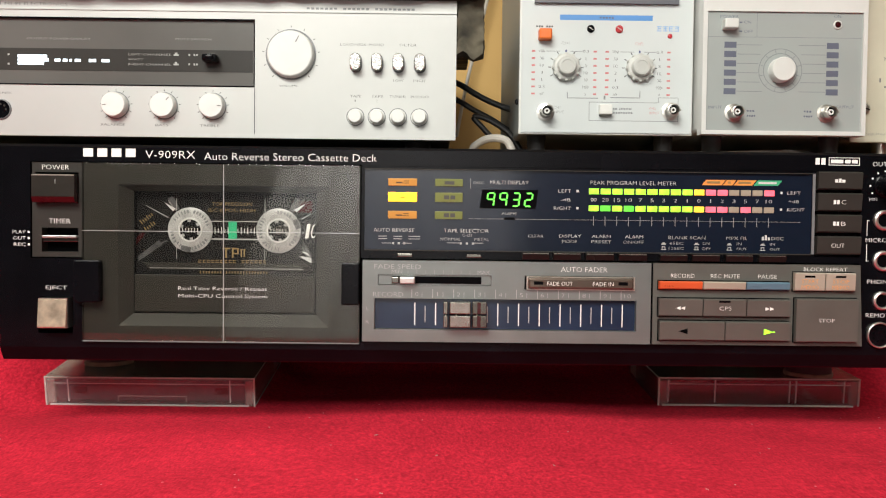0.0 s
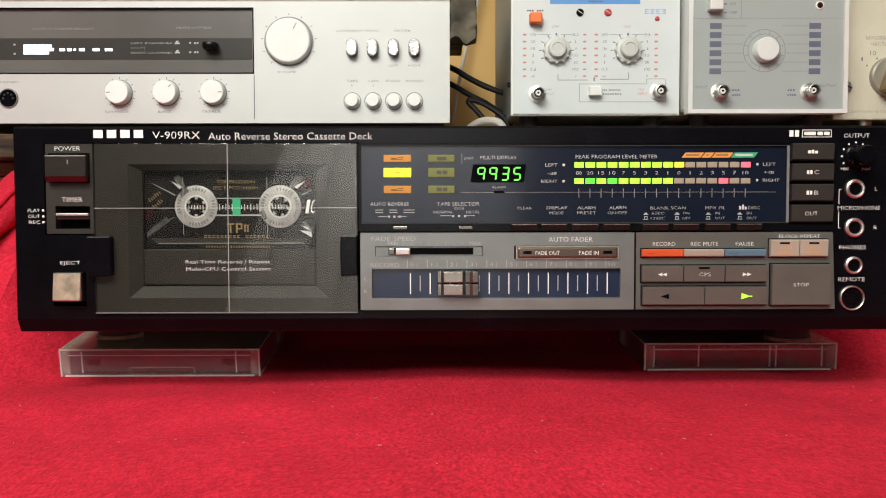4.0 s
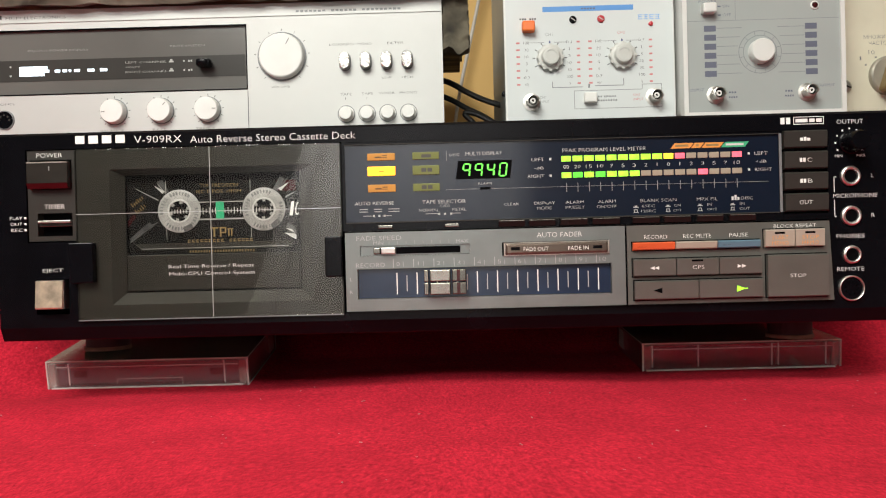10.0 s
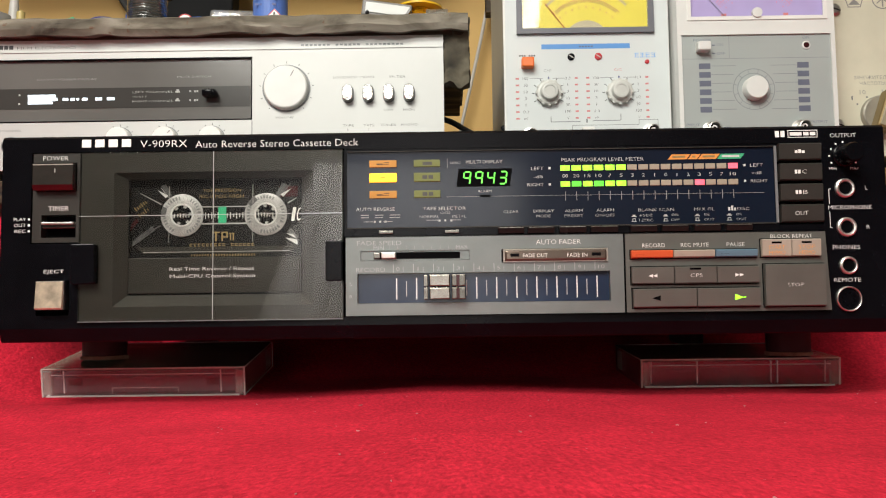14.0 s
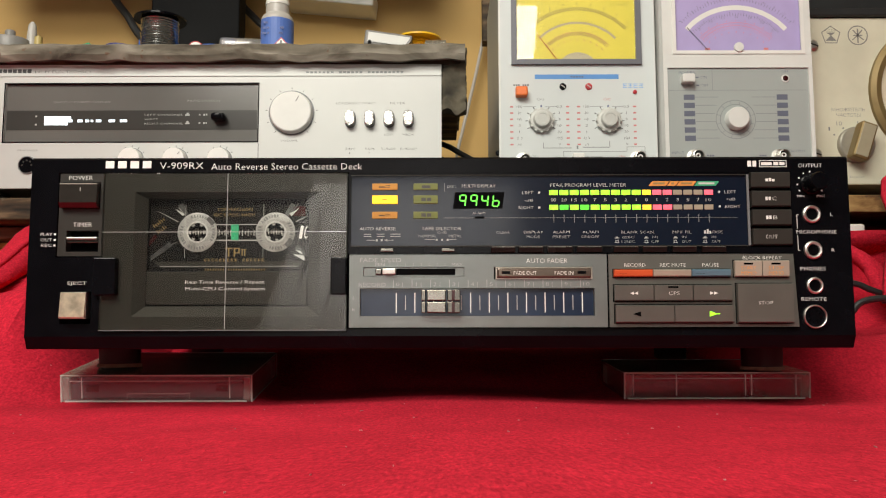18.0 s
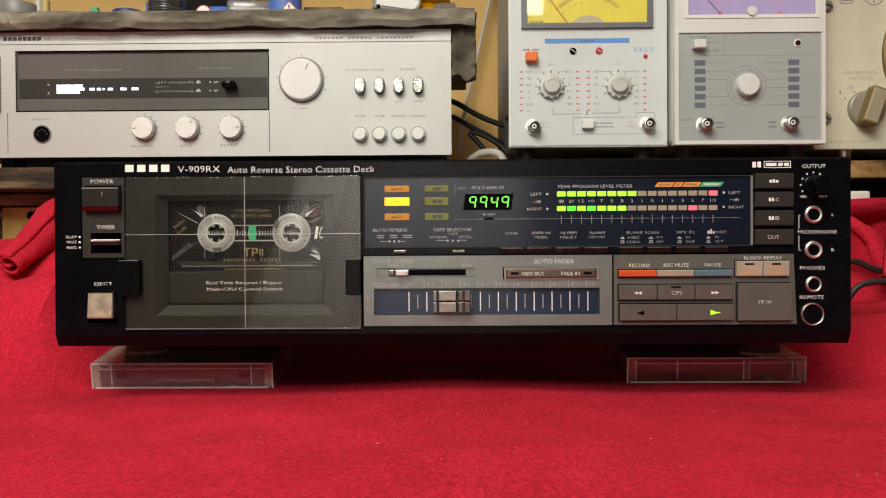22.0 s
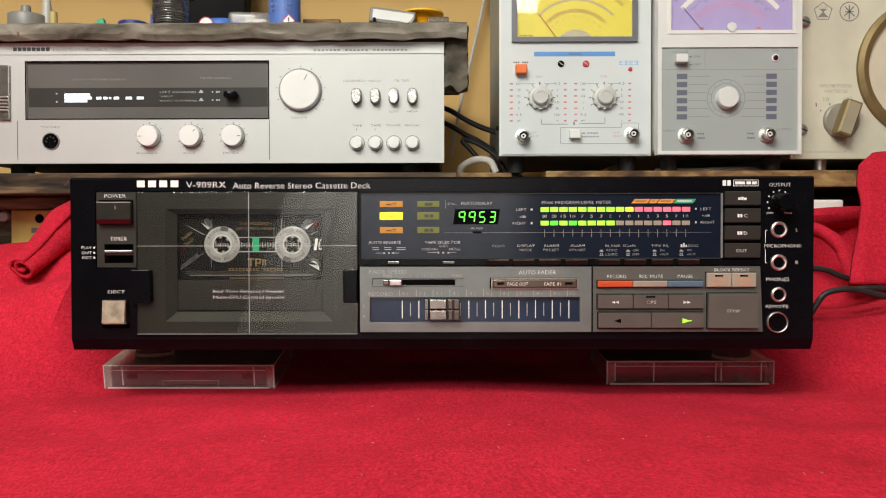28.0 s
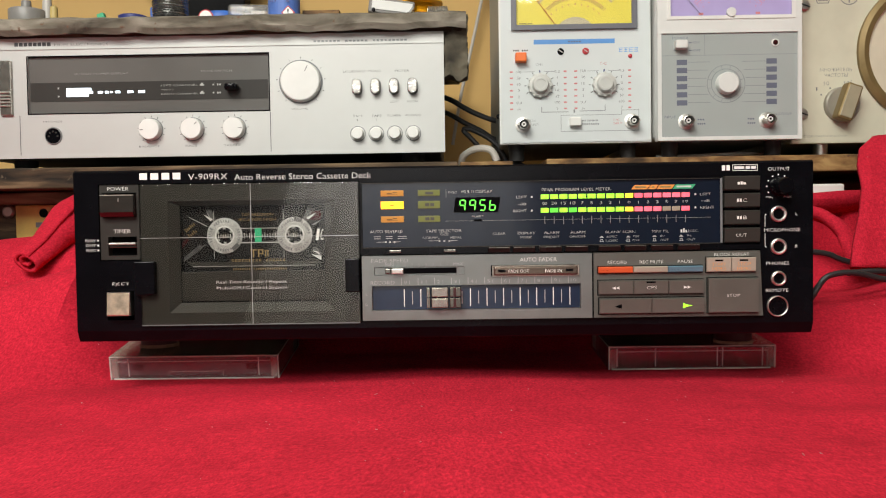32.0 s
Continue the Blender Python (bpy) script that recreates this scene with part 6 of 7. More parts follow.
def dual_voltmeter():
    Y = 258
    t = thing("dual_channel_voltmeter", 118, 380, 159, "pale grey two channel bench voltmeter with a yellow dial", "voltmeter")
    t.location += Vector((0.0012, 0.012, 0))
    part("case", box(53, 184, Y + 3, 500, 176, 414, 3), METER_GREY, t, "grey case")
    f = part("front_panel", plate(51, 186, 174.6, 416, Y, Y + 5, [(63, 172.4, 278, 382)]), METER_WHITE, t, "pale blue grey front")
    part("trim", plate(49.6, 187.2, 173.4, 417.2, Y + 1.2, Y + 8, [(51.4, 185.6, 175, 415.6)]), METER_FRAME, t, "white rim")
    b = part("dial_bezel", plate(60.6, 174.4, 276, 384, Y - 3, Y + 2, [(65.4, 169.6, 280.4, 379.6)]), PALE_BEZEL, t, "dark grey dial bezel")
    face = part("dial_face", box(64.6, 170.4, Y + 0.6, Y + 1.4, 279.4, 380.6), YELLOW_FACE, b, "yellow dial face brightened by a faint glow")
    y = Y + 0.56
    cx, cz = 119, 268
    arc_band(cx, cz, 46.4, 2.0, -46, 46, y, MIRROR_BAND, face)
    arc_band(cx, cz, 59.6, 2.4, -46, 46, y + 0.02, OLIVE_BAND, face)
    arc_band(cx, cz, 36.4, 3.0, -44, 44, y + 0.02, OLIVE_BAND, face)
    arc_band(cx, cz, 58, 0.5, -46, 46, y, OLIVE_INK, face)
    arc_band(cx, cz, 38, 0.35, -46, 46, y, RED_INK, face)
    arc_ticks(cx, cz, 58, 3, -46, 46, 40, y, OLIVE_INK, face)
    arc_ticks(cx, cz, 35, 2.4, -46, 46, 30, y, RED_INK, face)
    arc_ticks(cx, cz, 46.5, 2.2, -46, 46, 30, y, OLIVE_INK, face)
    for k in range(9):
        a = radians(-44 + 11 * k)
        for r, m in ((64, OLIVE_INK), (31, RED_INK)):
            strokes([(cx + r * math.sin(a) - 0.5, cx + r * math.sin(a) + 0.5, cz + r * math.cos(a) - 0.8, cz + r * math.cos(a) + 0.8)], y, m, face, "scale_figure")
    arc_band(cx, cz, 13.5, 12, -62, 62, y - 0.3, DIAL_CREAM, face, "needle_cover")
    pane = part("dial_glass", box(65.6, 169.4, Y - 2.2, Y - 1.6, 280.6, 379.4), GLASS, b, "clear dial window")
    pane.visible_shadow = False
    part("needle", prism([(101.4, 279.4), (102.2, 279.4), (84.2, 303.2), (83.8, 303.0)], y - 1.2, y - 1.0), RED_PLASTIC, face, "thin red needle")
    dashes("CLASS 2.5", 68, 80, 281.6, 282.8, y + 0.04, DARK_INK, face)
    words("AC VOLTS", 148, 164, 330, 332, y, DARK_INK, face)
    strokes([(81, 154.4, 263.2, 267.4)], Y, BLUE_INK, f, "blue_stripe", "blue stripe")
    dashes("RANGE", 112, 124, 264.6, 265.8, Y - 0.05, SLATE_INK, f)
    for x, m in ((105.4, BLACK), (128.0, RED_PLASTIC)):
        part("adjuster", lathe(x, Y, 256.4, [(3.0, 0), (3.0, 0.8), (2.4, 1.4), (0, 1.5)], "y", 20), m, f, "small adjuster cap", smooth=True)
        # Pale bar: the highlight of the screw slot put into its colour.
        part("slot_highlight", turned(box(-2.2, 2.2, Y - 1.75, Y - 1.4, -0.35, 0.35), Matrix.Translation((x, 0, 256.4)) @ Matrix.Rotation(radians(35), 4, "Y")), GREY_CAP, f)
    part("selector_button", box(63.8, 74.0, Y - 8, Y + 1, 246.6, 255.0, 1.2), ORANGE, f, "orange push button")
    for k in range(4):
        a = 158 + 4.6 * k
        strokes([(a, a + 3.7, 258.5, 259.1), (a + 0.4, a + 3.3, 257.0, 257.6), (a, a + 3.7, 255.2, 255.8), (a + (0.5, 1.6, 0.2, 2.6)[k], a + (1.1, 2.2, 0.8, 3.2)[k], 255.8, 258.5)], Y, PALE_BLUE, f, "maker_mark", "blue maker's mark")
    part("indicator", lathe(168.2, Y, 251.4, [(1.9, 0), (1.7, 1.2), (0, 2.0)], "y", 16), RED_PLASTIC, f, "small red lamp", smooth=True)
    dashes("CH1 OFF", 62, 76, 257.2, 258.6, Y, DARK_INK, f)
    for n, x in enumerate((86.2, 144.6)):
        z = 226.0
        k = part("range_knob", lathe(x, Y, z, [(10.4, 0), (10.4, 3.6), (9.6, 4.6), (7.6, 5.0), (7.2, 8.0), (6.4, 9.0), (4.6, 9.2), (4.4, 8.7), (0, 8.7)], "y", 40), KNOB_GREY, f, "pale grey stepped range knob", smooth=True)
        for a in range(0, 360, 30):
            part("knob_rib", turned(box(-1.2, 1.2, Y - 4.4, Y - 0.3, 9.6, 11.2, 0.4), Matrix.Translation((x, 0, z)) @ Matrix.Rotation(radians(a), 4, "Y")), KNOB_GREY, k)
        part("pointer", box(x - 0.6, x + 0.6, Y - 0.3, Y, z + 11.6, z + 13.6), NAVY_PLASTIC, f)
        for a in range(-120, 121, 30):
            part("range_tick", turned(box(-0.32, 0.32, Y - 0.06, Y, 11.8, 14.0), Matrix.Translation((x, 0, z)) @ Matrix.Rotation(radians(a), 4, "Y")), DARK_INK, f)
        low = "100 30 10 3 1 0.3 mV".split()
        high = "0.3 1 3 10 30 100 V".split()
        for q in range(7):
            zq = z + 12.6 - 5.6 * q
            for w, ax in ((low[q], x - 19.0), (high[q], x + 15.8)):
                half = 0.78 * len(w) if w != "1" else 0.2
                words(w, ax - half, ax + half, zq - 1.1, zq + 1.1, Y - 0.05, DARK_INK, f)
            strokes([(x - 27.2, x - 24.4, zq - 0.7, zq + 0.7), (x + 21.8, x + 24.4, zq - 0.7, zq + 0.7)], Y, RED_INK, f, "range_figure")
        strokes([(x - 15.6, x - 4.6, z + 12.4, z + 12.8), (x + 3.6, x + 13.2, z + 12.4, z + 12.8)], Y, GREY_LINE, f, "range_line")
        words("CH%d" % (n + 1), x - 3.6, x + 2.4, z + 18.0, z + 20.2, Y - 0.05, RED_INK if n else GREY_LINE, f)
    strokes([(87.4, 88.0, 201.6, 206.6), (145.0, 145.6, 202.6, 208.0), (88, 112, 201.6, 202.2), (122, 145, 202.2, 202.8), (116.6, 118.0, 201.0, 204.0)], Y, GREY_LINE, f, "bracket_line")
    strokes([(105, 176, 184.0, 184.4), (105, 105.4, 184.4, 199), (105.4, 160, 198.6, 199), (160, 160.4, 199, 203), (160.4, 176, 202.6, 203), (175.6, 176, 184.4, 202.6)], Y, GREY_LINE, f, "frame_line")
    bnc(f, 70.6, Y, 190.4)
    bnc(f, 169.6, Y, 192.2)
    part("slide_button", box(112.6, 122.6, Y - 6, Y + 1, 188.6, 196.4, 0.8), CAP_WHITE, f, "white push button")
    dashes("CH2 SELECTOR", 124, 139, 193.0, 194.4, Y, GREY_LINE, f)
    dashes("SELECTOR", 124, 140, 189.8, 191.2, Y, GREY_LINE, f)
    for x, m in ((77, GREY_LINE), (153, RED_INK)):
        words("CH1" if x < 100 else "CH2", x, x + 5.2, 193.2, 195.2, Y - 0.05, m, f)
        words("INPUT", x, x + 8.0, 189.8, 191.8, Y - 0.05, m, f)
    screw(49.4, Y + 12, 200, 2.4, t, BLACK, "y")
    for x in (66, 170):
        part("foot", lathe(x, Y + 22, 159.2, [(0, 0), (7, 0), (8, 15.4), (0, 15.4)], "z", 20), RUBBER, t, smooth=True)
        part("foot", lathe(x, 480, 159.2, [(0, 0), (7, 0), (8, 16.6), (0, 16.6)], "z", 20), RUBBER, t, smooth=True)


dual_voltmeter()


def grey_voltmeter():
    Y = 250
    t = thing("bench_voltmeter", 252, 370, 159, "grey and white bench voltmeter with a lilac dial", "voltmeter")
    part("case", box(191, 316, Y + 6, 490, 175, 404, 3), METER_FRAME, t, "off-white case")
    f = part("front_panel", box(191.6, 312.6, Y, Y + 6, 174.6, 266.6, 0.8), METER_GREY, t, "mid grey control panel")
    part("rim", plate(189, 315.4, 172.2, 404, Y - 1.6, Y + 9, [(192.4, 312, 175.4, 266.2), (199, 308, 279.6, 392)]), METER_FRAME, t, "white rounded rim")
    part("dial_edge", plate(197.4, 309.6, 278, 394, Y - 2.4, Y - 1, [(200.4, 306.6, 281, 391)]), CAP_WHITE, t)
    face = part("dial_face", box(198.6, 308.4, Y + 1.2, Y + 2, 279, 392), LILAC_FACE, t, "lilac dial face")
    y = Y + 1.16
    cx, cz = 253, 264
    arc_band(cx, cz, 56, 4.2, -49, 49, y, CAP_WHITE, face, "mirror_band")
    arc_band(cx, cz, 42.8, 0.6, -46, 46, y, ROSE_INK, face)
    arc_band(cx, cz, 40.0, 0.5, -46, 46, y, ROSE_INK, face)
    arc_ticks(cx, cz, 40.2, 1.6, -46, 46, 44, y, ROSE_INK, face)
    arc_ticks(cx, cz, 62, 2.2, -47, 47, 40, y, SLATE_INK, face)
    arc_ticks(cx, cz, 49, 2.0, -46, 46, 34, y, SLATE_INK, face)
    arc_ticks(cx, cz, 37, 1.8, -46, 46, 30, y, ROSE_INK, face)
    for k, w in enumerate("0 1 2 3 4 5 6 7 8 9 1.0 1.1".split()):
        a = radians(-47.5 + 8.7 * k)
        px, pz, half = cx + 65.2 * math.sin(a), cz + 65.2 * math.cos(a), 0.55 + 0.45 * (len(w) - 1) if w != "1" else 0.25
        words(w, px - half, px + half, pz - 0.9, pz + 0.9, y, SLATE_INK, face)
    for k, w in enumerate("5 1.0 1.5 2.0 2.5 3.0 3.5".split()):
        a = radians(-40 + 13.6 * k)
        px, pz, half = cx + 48.2 * math.sin(a), cz + 48.2 * math.cos(a), 0.6 + 0.5 * (len(w) - 1)
        words(w, px - half, px + half, pz - 1.0, pz + 1.0, y, SLATE_INK, face)
    for k in range(9):
        a = radians(-42 + 10.5 * k)
        for r in (44.6, 34.4):
            strokes([(cx + r * math.sin(a) - 0.4, cx + r * math.sin(a) + 0.4, cz + r * math.cos(a) - 0.6, cz + r * math.cos(a) + 0.6)], y, ROSE_INK, face, "scale_figure")
    part("needle", prism([(229.6, 280.4), (230.0, 280.4), (211.2, 302.2), (210.8, 302.0)], y - 1.0, y - 0.8), SLATE_INK, face, "thin needle")
    part("zero_screw", lathe(253.4, Y - 1.6, 283.6, [(4.2, 0), (4.0, 2.2), (0, 2.6)], "y", 20), METER_FRAME, t, "cream zero adjuster", smooth=True)
    for w in ((226, 230), (276, 280)):
        strokes([(w[0], w[1], 282.4, 284.4)], y, RED_INK, face, "scale_figure")
    k = part("range_knob", join(lathe(249.4, Y, 221.6, [(9.6, 0), (9.4, 6.4), (8.6, 7.6), (0, 7.9)], "y", 40)), METER_FRAME, f, "cream range knob", smooth=True)
    arc_band(249.4, 221.6, 16.6, 0.5, 0, 360, Y - 0.05, GREY_LINE, f, "dial_ring", 60)
    arc_band(249.4, 221.6, 13, 0.5, 0, 360, Y - 0.05, GREY_LINE, f, "dial_ring", 48)
    part("ring_spokes", join(*[turned(box(-0.2, 0.2, Y - 0.06, Y, 13, 16.6), Matrix.Translation((249.4, 0, 221.6)) @ Matrix.Rotation(radians(15 + 30 * a), 4, "Y")) for a in range(12)]), GREY_LINE, f)
    for n in range(6):
        z = 238.6 - 7.1 * n
        for a in (206.0, 284.8):
            part("range_label", box(a, a + 9.2, Y - 0.12, Y + 0.1, z, z + 4.6), SLATE_INK, f, "slate blue range label")
        d = 20 - abs(2.5 - n) * 4.4
        strokes([(215.6, 249.4 - 18 + abs(2.5 - n) * 1.6, z + 2.2, z + 2.6), (249.4 + 18 - abs(2.5 - n) * 1.6, 284.4, z + 2.2, z + 2.6)], Y, GREY_LINE, f, "range_line")
    bnc(f, 213.8, Y, 188.8)
    bnc(f, 285.0, Y, 189.2)
    words("INPUT", 194.6, 205, 192.0, 194.2, Y - 0.05, SLATE_INK, f)
    words("OUTPUT", 293.4, 307, 193.2, 195.4, Y - 0.05, SLATE_INK, f)
    for x in (224, 268):
        dashes("MAX", x, x + 6.4, 189.8, 191.2, Y, SLATE_INK, f)
        dashes("300V", x, x + 7.2, 186.0, 187.4, Y, SLATE_INK, f)
    part("power_button", box(203.6, 214.0, Y - 8, Y + 1, 252.0, 259.4, 1.0), METER_FRAME, f, "cream power button")
    words("POWER", 202.4, 216.4, 261.2, 263.4, Y - 0.05, SLATE_INK, f)
    words("ON", 220.8, 226, 257.2, 259.4, Y - 0.05, SLATE_INK, f)
    words("OFF", 220.8, 227.4, 250.2, 252.4, Y - 0.05, SLATE_INK, f)
    words("ON", 290.0, 295.2, 262.4, 264.6, Y - 0.05, SLATE_INK, f)
    strokes([(217, 219.4, 257.6, 258.6), (217, 219.4, 250.8, 251.8)], Y, SLATE_INK, f, "switch_mark")
    strokes([(192.6, 311.6, 246.8, 247.1), (230.6, 230.9, 247.1, 266)], Y, GREY_LINE, f, "panel_line")
    lamp = part("lamp_ring", lathe(292.6, Y, 257.0, [(3.4, 0), (3.2, 1), (2.4, 1.2)], "y", 24), CAP_WHITE, f, smooth=True)
    part("lamp_lens", lathe(292.6, Y, 257.0, [(2.4, 1.0), (1.6, 2.0), (0, 2.3)], "y", 20), RED_GLOSS, lamp, "dark red lamp", smooth=True)
    for x in (206, 300):
        part("foot", lathe(x, Y + 26, 159.2, [(0, 0), (7, 0), (8, 15.8), (0, 15.8)], "z", 20), RUBBER, t, smooth=True)
        part("foot", lathe(x, 470, 159.2, [(0, 0), (7, 0), (8, 15.8), (0, 15.8)], "z", 20), RUBBER, t, smooth=True)


grey_voltmeter()


def signal_generator():
    Y = 275
    t = thing("signal_generator", 460, 400, 159, "old beige signal generator with a brass rimmed dial", "signal generator")
    part("case", box(319, 650, Y + 4, 540, 172, 318, 2), BOX_BEIGE, t, "old beige metal case")
    f = part("front_panel", box(317, 652, Y, Y + 4, 170, 320, 1), BOX_BEIGE, t, "worn beige front panel")
    part("case_lid", box(312, 655, Y - 4, 545, 320.4, 328, 1.5), BLACK_METAL, t, "dark lid edge")
    d = part("dial_rim", lathe(440, Y, 252, [(64, 0), (64, 4), (60, 6.5), (55, 5), (54, 1.5)], "y", 72), BRASS, f, "brass dial rim", smooth=True)
    part("dial_plate", lathe(440, Y, 252, [(54.5, 1.6), (0, 1.6)], "y", 60), DIAL_CREAM, d, "cream dial plate")
    k = part("multiplier_knob", join(lathe(362, Y, 205, [(16, 0), (15.6, 4), (14.4, 5), (0, 5)], "y", 40)), KNOB_RING, f, "round nickel multiplier knob", smooth=True)
    swing = Matrix.Translation((363, 0, 205.6)) @ Matrix.Rotation(radians(19), 4, "Y")
    part("knob_bar", turned(box(-7.2, 7.2, Y - 17, Y - 4, -16.4, 16.4, 2.0), swing), BRASS, k, "brown moulded pointer bar")
    part("knob_face", turned(box(-5.4, 5.4, Y - 17.5, Y - 16.8, -14.4, 14.4, 0.3), swing), KNOB_OLIVE, k, "pale worn face of the bar")
    for x, z in ((328.4, 294.6), (326.6, 197)):
        screw(x, Y - 1, z, 5, f, STEEL)
        part("screw_slot", turned(box(-4.2, 4.2, Y - 3.7, Y - 3.0, -0.6, 0.6), Matrix.Translation((x, 0, z)) @ Matrix.Rotation(radians(20), 4, "Y")), PANEL_DARK, f)
    words("МНОЖИТЕЛЬ", 343, 372, 235.2, 238.4, Y - 0.06, MID_GREY, f)
    words("ЧАСТОТЫ", 347, 368, 230.2, 233.4, Y - 0.06, MID_GREY, f)
    words("10", 346.6, 351.4, 222.6, 226.2, Y - 0.06, MID_GREY, f)
    words("10", 365, 369.8, 222.6, 226.2, Y - 0.06, MID_GREY, f)
    words("2", 370.4, 372.2, 225.2, 227.4, Y - 0.06, MID_GREY, f)
    words("1", 339.4, 340.6, 218.0, 221.2, Y - 0.06, MID_GREY, f)
    words("10", 377, 381.4, 218.6, 222.0, Y - 0.06, MID_GREY, f)
    words("3", 382.0, 383.6, 221.2, 223.4, Y - 0.06, MID_GREY, f)
    strokes([(343.4, 344.8, 213.6, 215.0), (351.6, 353.0, 219.4, 220.8), (365, 366.4, 219.4, 220.8)], Y, MID_GREY, f, "index_dot")
    words("СДЕЛАНО В СССР", 328, 368, 175.4, 177.6, Y - 0.06, GREY_PLASTIC, f)
    for x, shape in ((345.6, 5), (369.4, 40)):
        pts = [(x + 9 * math.sin(2 * math.pi * k / shape), 304 + 9 * math.cos(2 * math.pi * k / shape)) for k in range(shape)]
        inner = [(x + 8 * math.sin(2 * math.pi * k / shape), 304 + 8 * math.cos(2 * math.pi * k / shape)) for k in range(shape)]
        bm = bmesh.new()
        a = [bm.verts.new((p[0], Y - 0.06, p[1])) for p in pts]
        b = [bm.verts.new((p[0], Y - 0.06, p[1])) for p in inner]
        for q in range(shape):
            n = (q + 1) % shape
            bm.faces.new((a[q], a[n], b[n], b[q]))
        part("quality_mark", bm, GREY_PLASTIC, f, "printed quality mark")
        if shape == 5:
            words("СССР", x - 4.6, x + 4.6, 307.2, 309.6, Y - 0.06, GREY_PLASTIC, f)
        else:
            for q in (-40, 40, -130, 130):
                part("quality_mark", turned(box(-0.5, 0.5, Y - 0.06, Y, 0.5, 6.5), Matrix.Translation((x, 0, 304)) @ Matrix.Rotation(radians(q), 4, "Y")), GREY_PLASTIC, f)
        part("quality_mark", join(prism([(x - 4, 306.6), (x + 4, 306.6), (x, 303.6)], Y - 0.06, Y), prism([(x - 5, 299), (x, 304), (x + 5, 299)], Y - 0.06, Y)) if shape == 5 else join(box(x - 0.6, x + 0.6, Y - 0.06, Y, 297, 310), box(x - 4, x + 4, Y - 0.06, Y, 303.4, 304.4)), GREY_PLASTIC, f)
    part("foot", lathe(352, Y + 20, 159.2, [(0, 0), (6, 0), (7, 12.4), (0, 12.4)], "z", 20), STEEL, t, smooth=True)
    part("foot", lathe(620, Y + 20, 159.2, [(0, 0), (6, 0), (7, 12.4), (0, 12.4)], "z", 20), STEEL, t, smooth=True)
    part("foot", lathe(352, 500, 159.2, [(0, 0), (6, 0), (7, 12.4), (0, 12.4)], "z", 20), STEEL, t, smooth=True)
    part("foot", lathe(620, 500, 159.2, [(0, 0), (6, 0), (7, 12.4), (0, 12.4)], "z", 20), STEEL, t, smooth=True)


signal_generator()


# ---- things on the cover, cables and clutter ----
def spool(x, y, z, r, h, flange, wire, label, category, core):
    t = thing("wire_spool", x, y, z, label, category)
    part("flange", lathe(x, y, z, [(0, 0), (r, 0), (r, 1.6), (0, 1.6)], "z", 40), flange, t)
    part("flange", lathe(x, y, z + h - 1.8, [(0, 0), (r, 0), (r, 1.6), (r * 0.4, 1.8), (0, 1.8)], "z", 40), flange, t)
    turns = [(core, 1.7)]
    n = 14
    for k in range(n):
        q = 1.7 + (h - 3.6) * k / n
        turns += [(core + 0.25 * (k % 3), q), (core + 0.9 + 0.25 * (k % 3), q + (h - 3.6) / n * 0.5), (core + 0.25, q + (h - 3.6) / n)]
    part("winding", lathe(x, y, z, turns, "z", 36), wire, t, "wound wire", smooth=True)


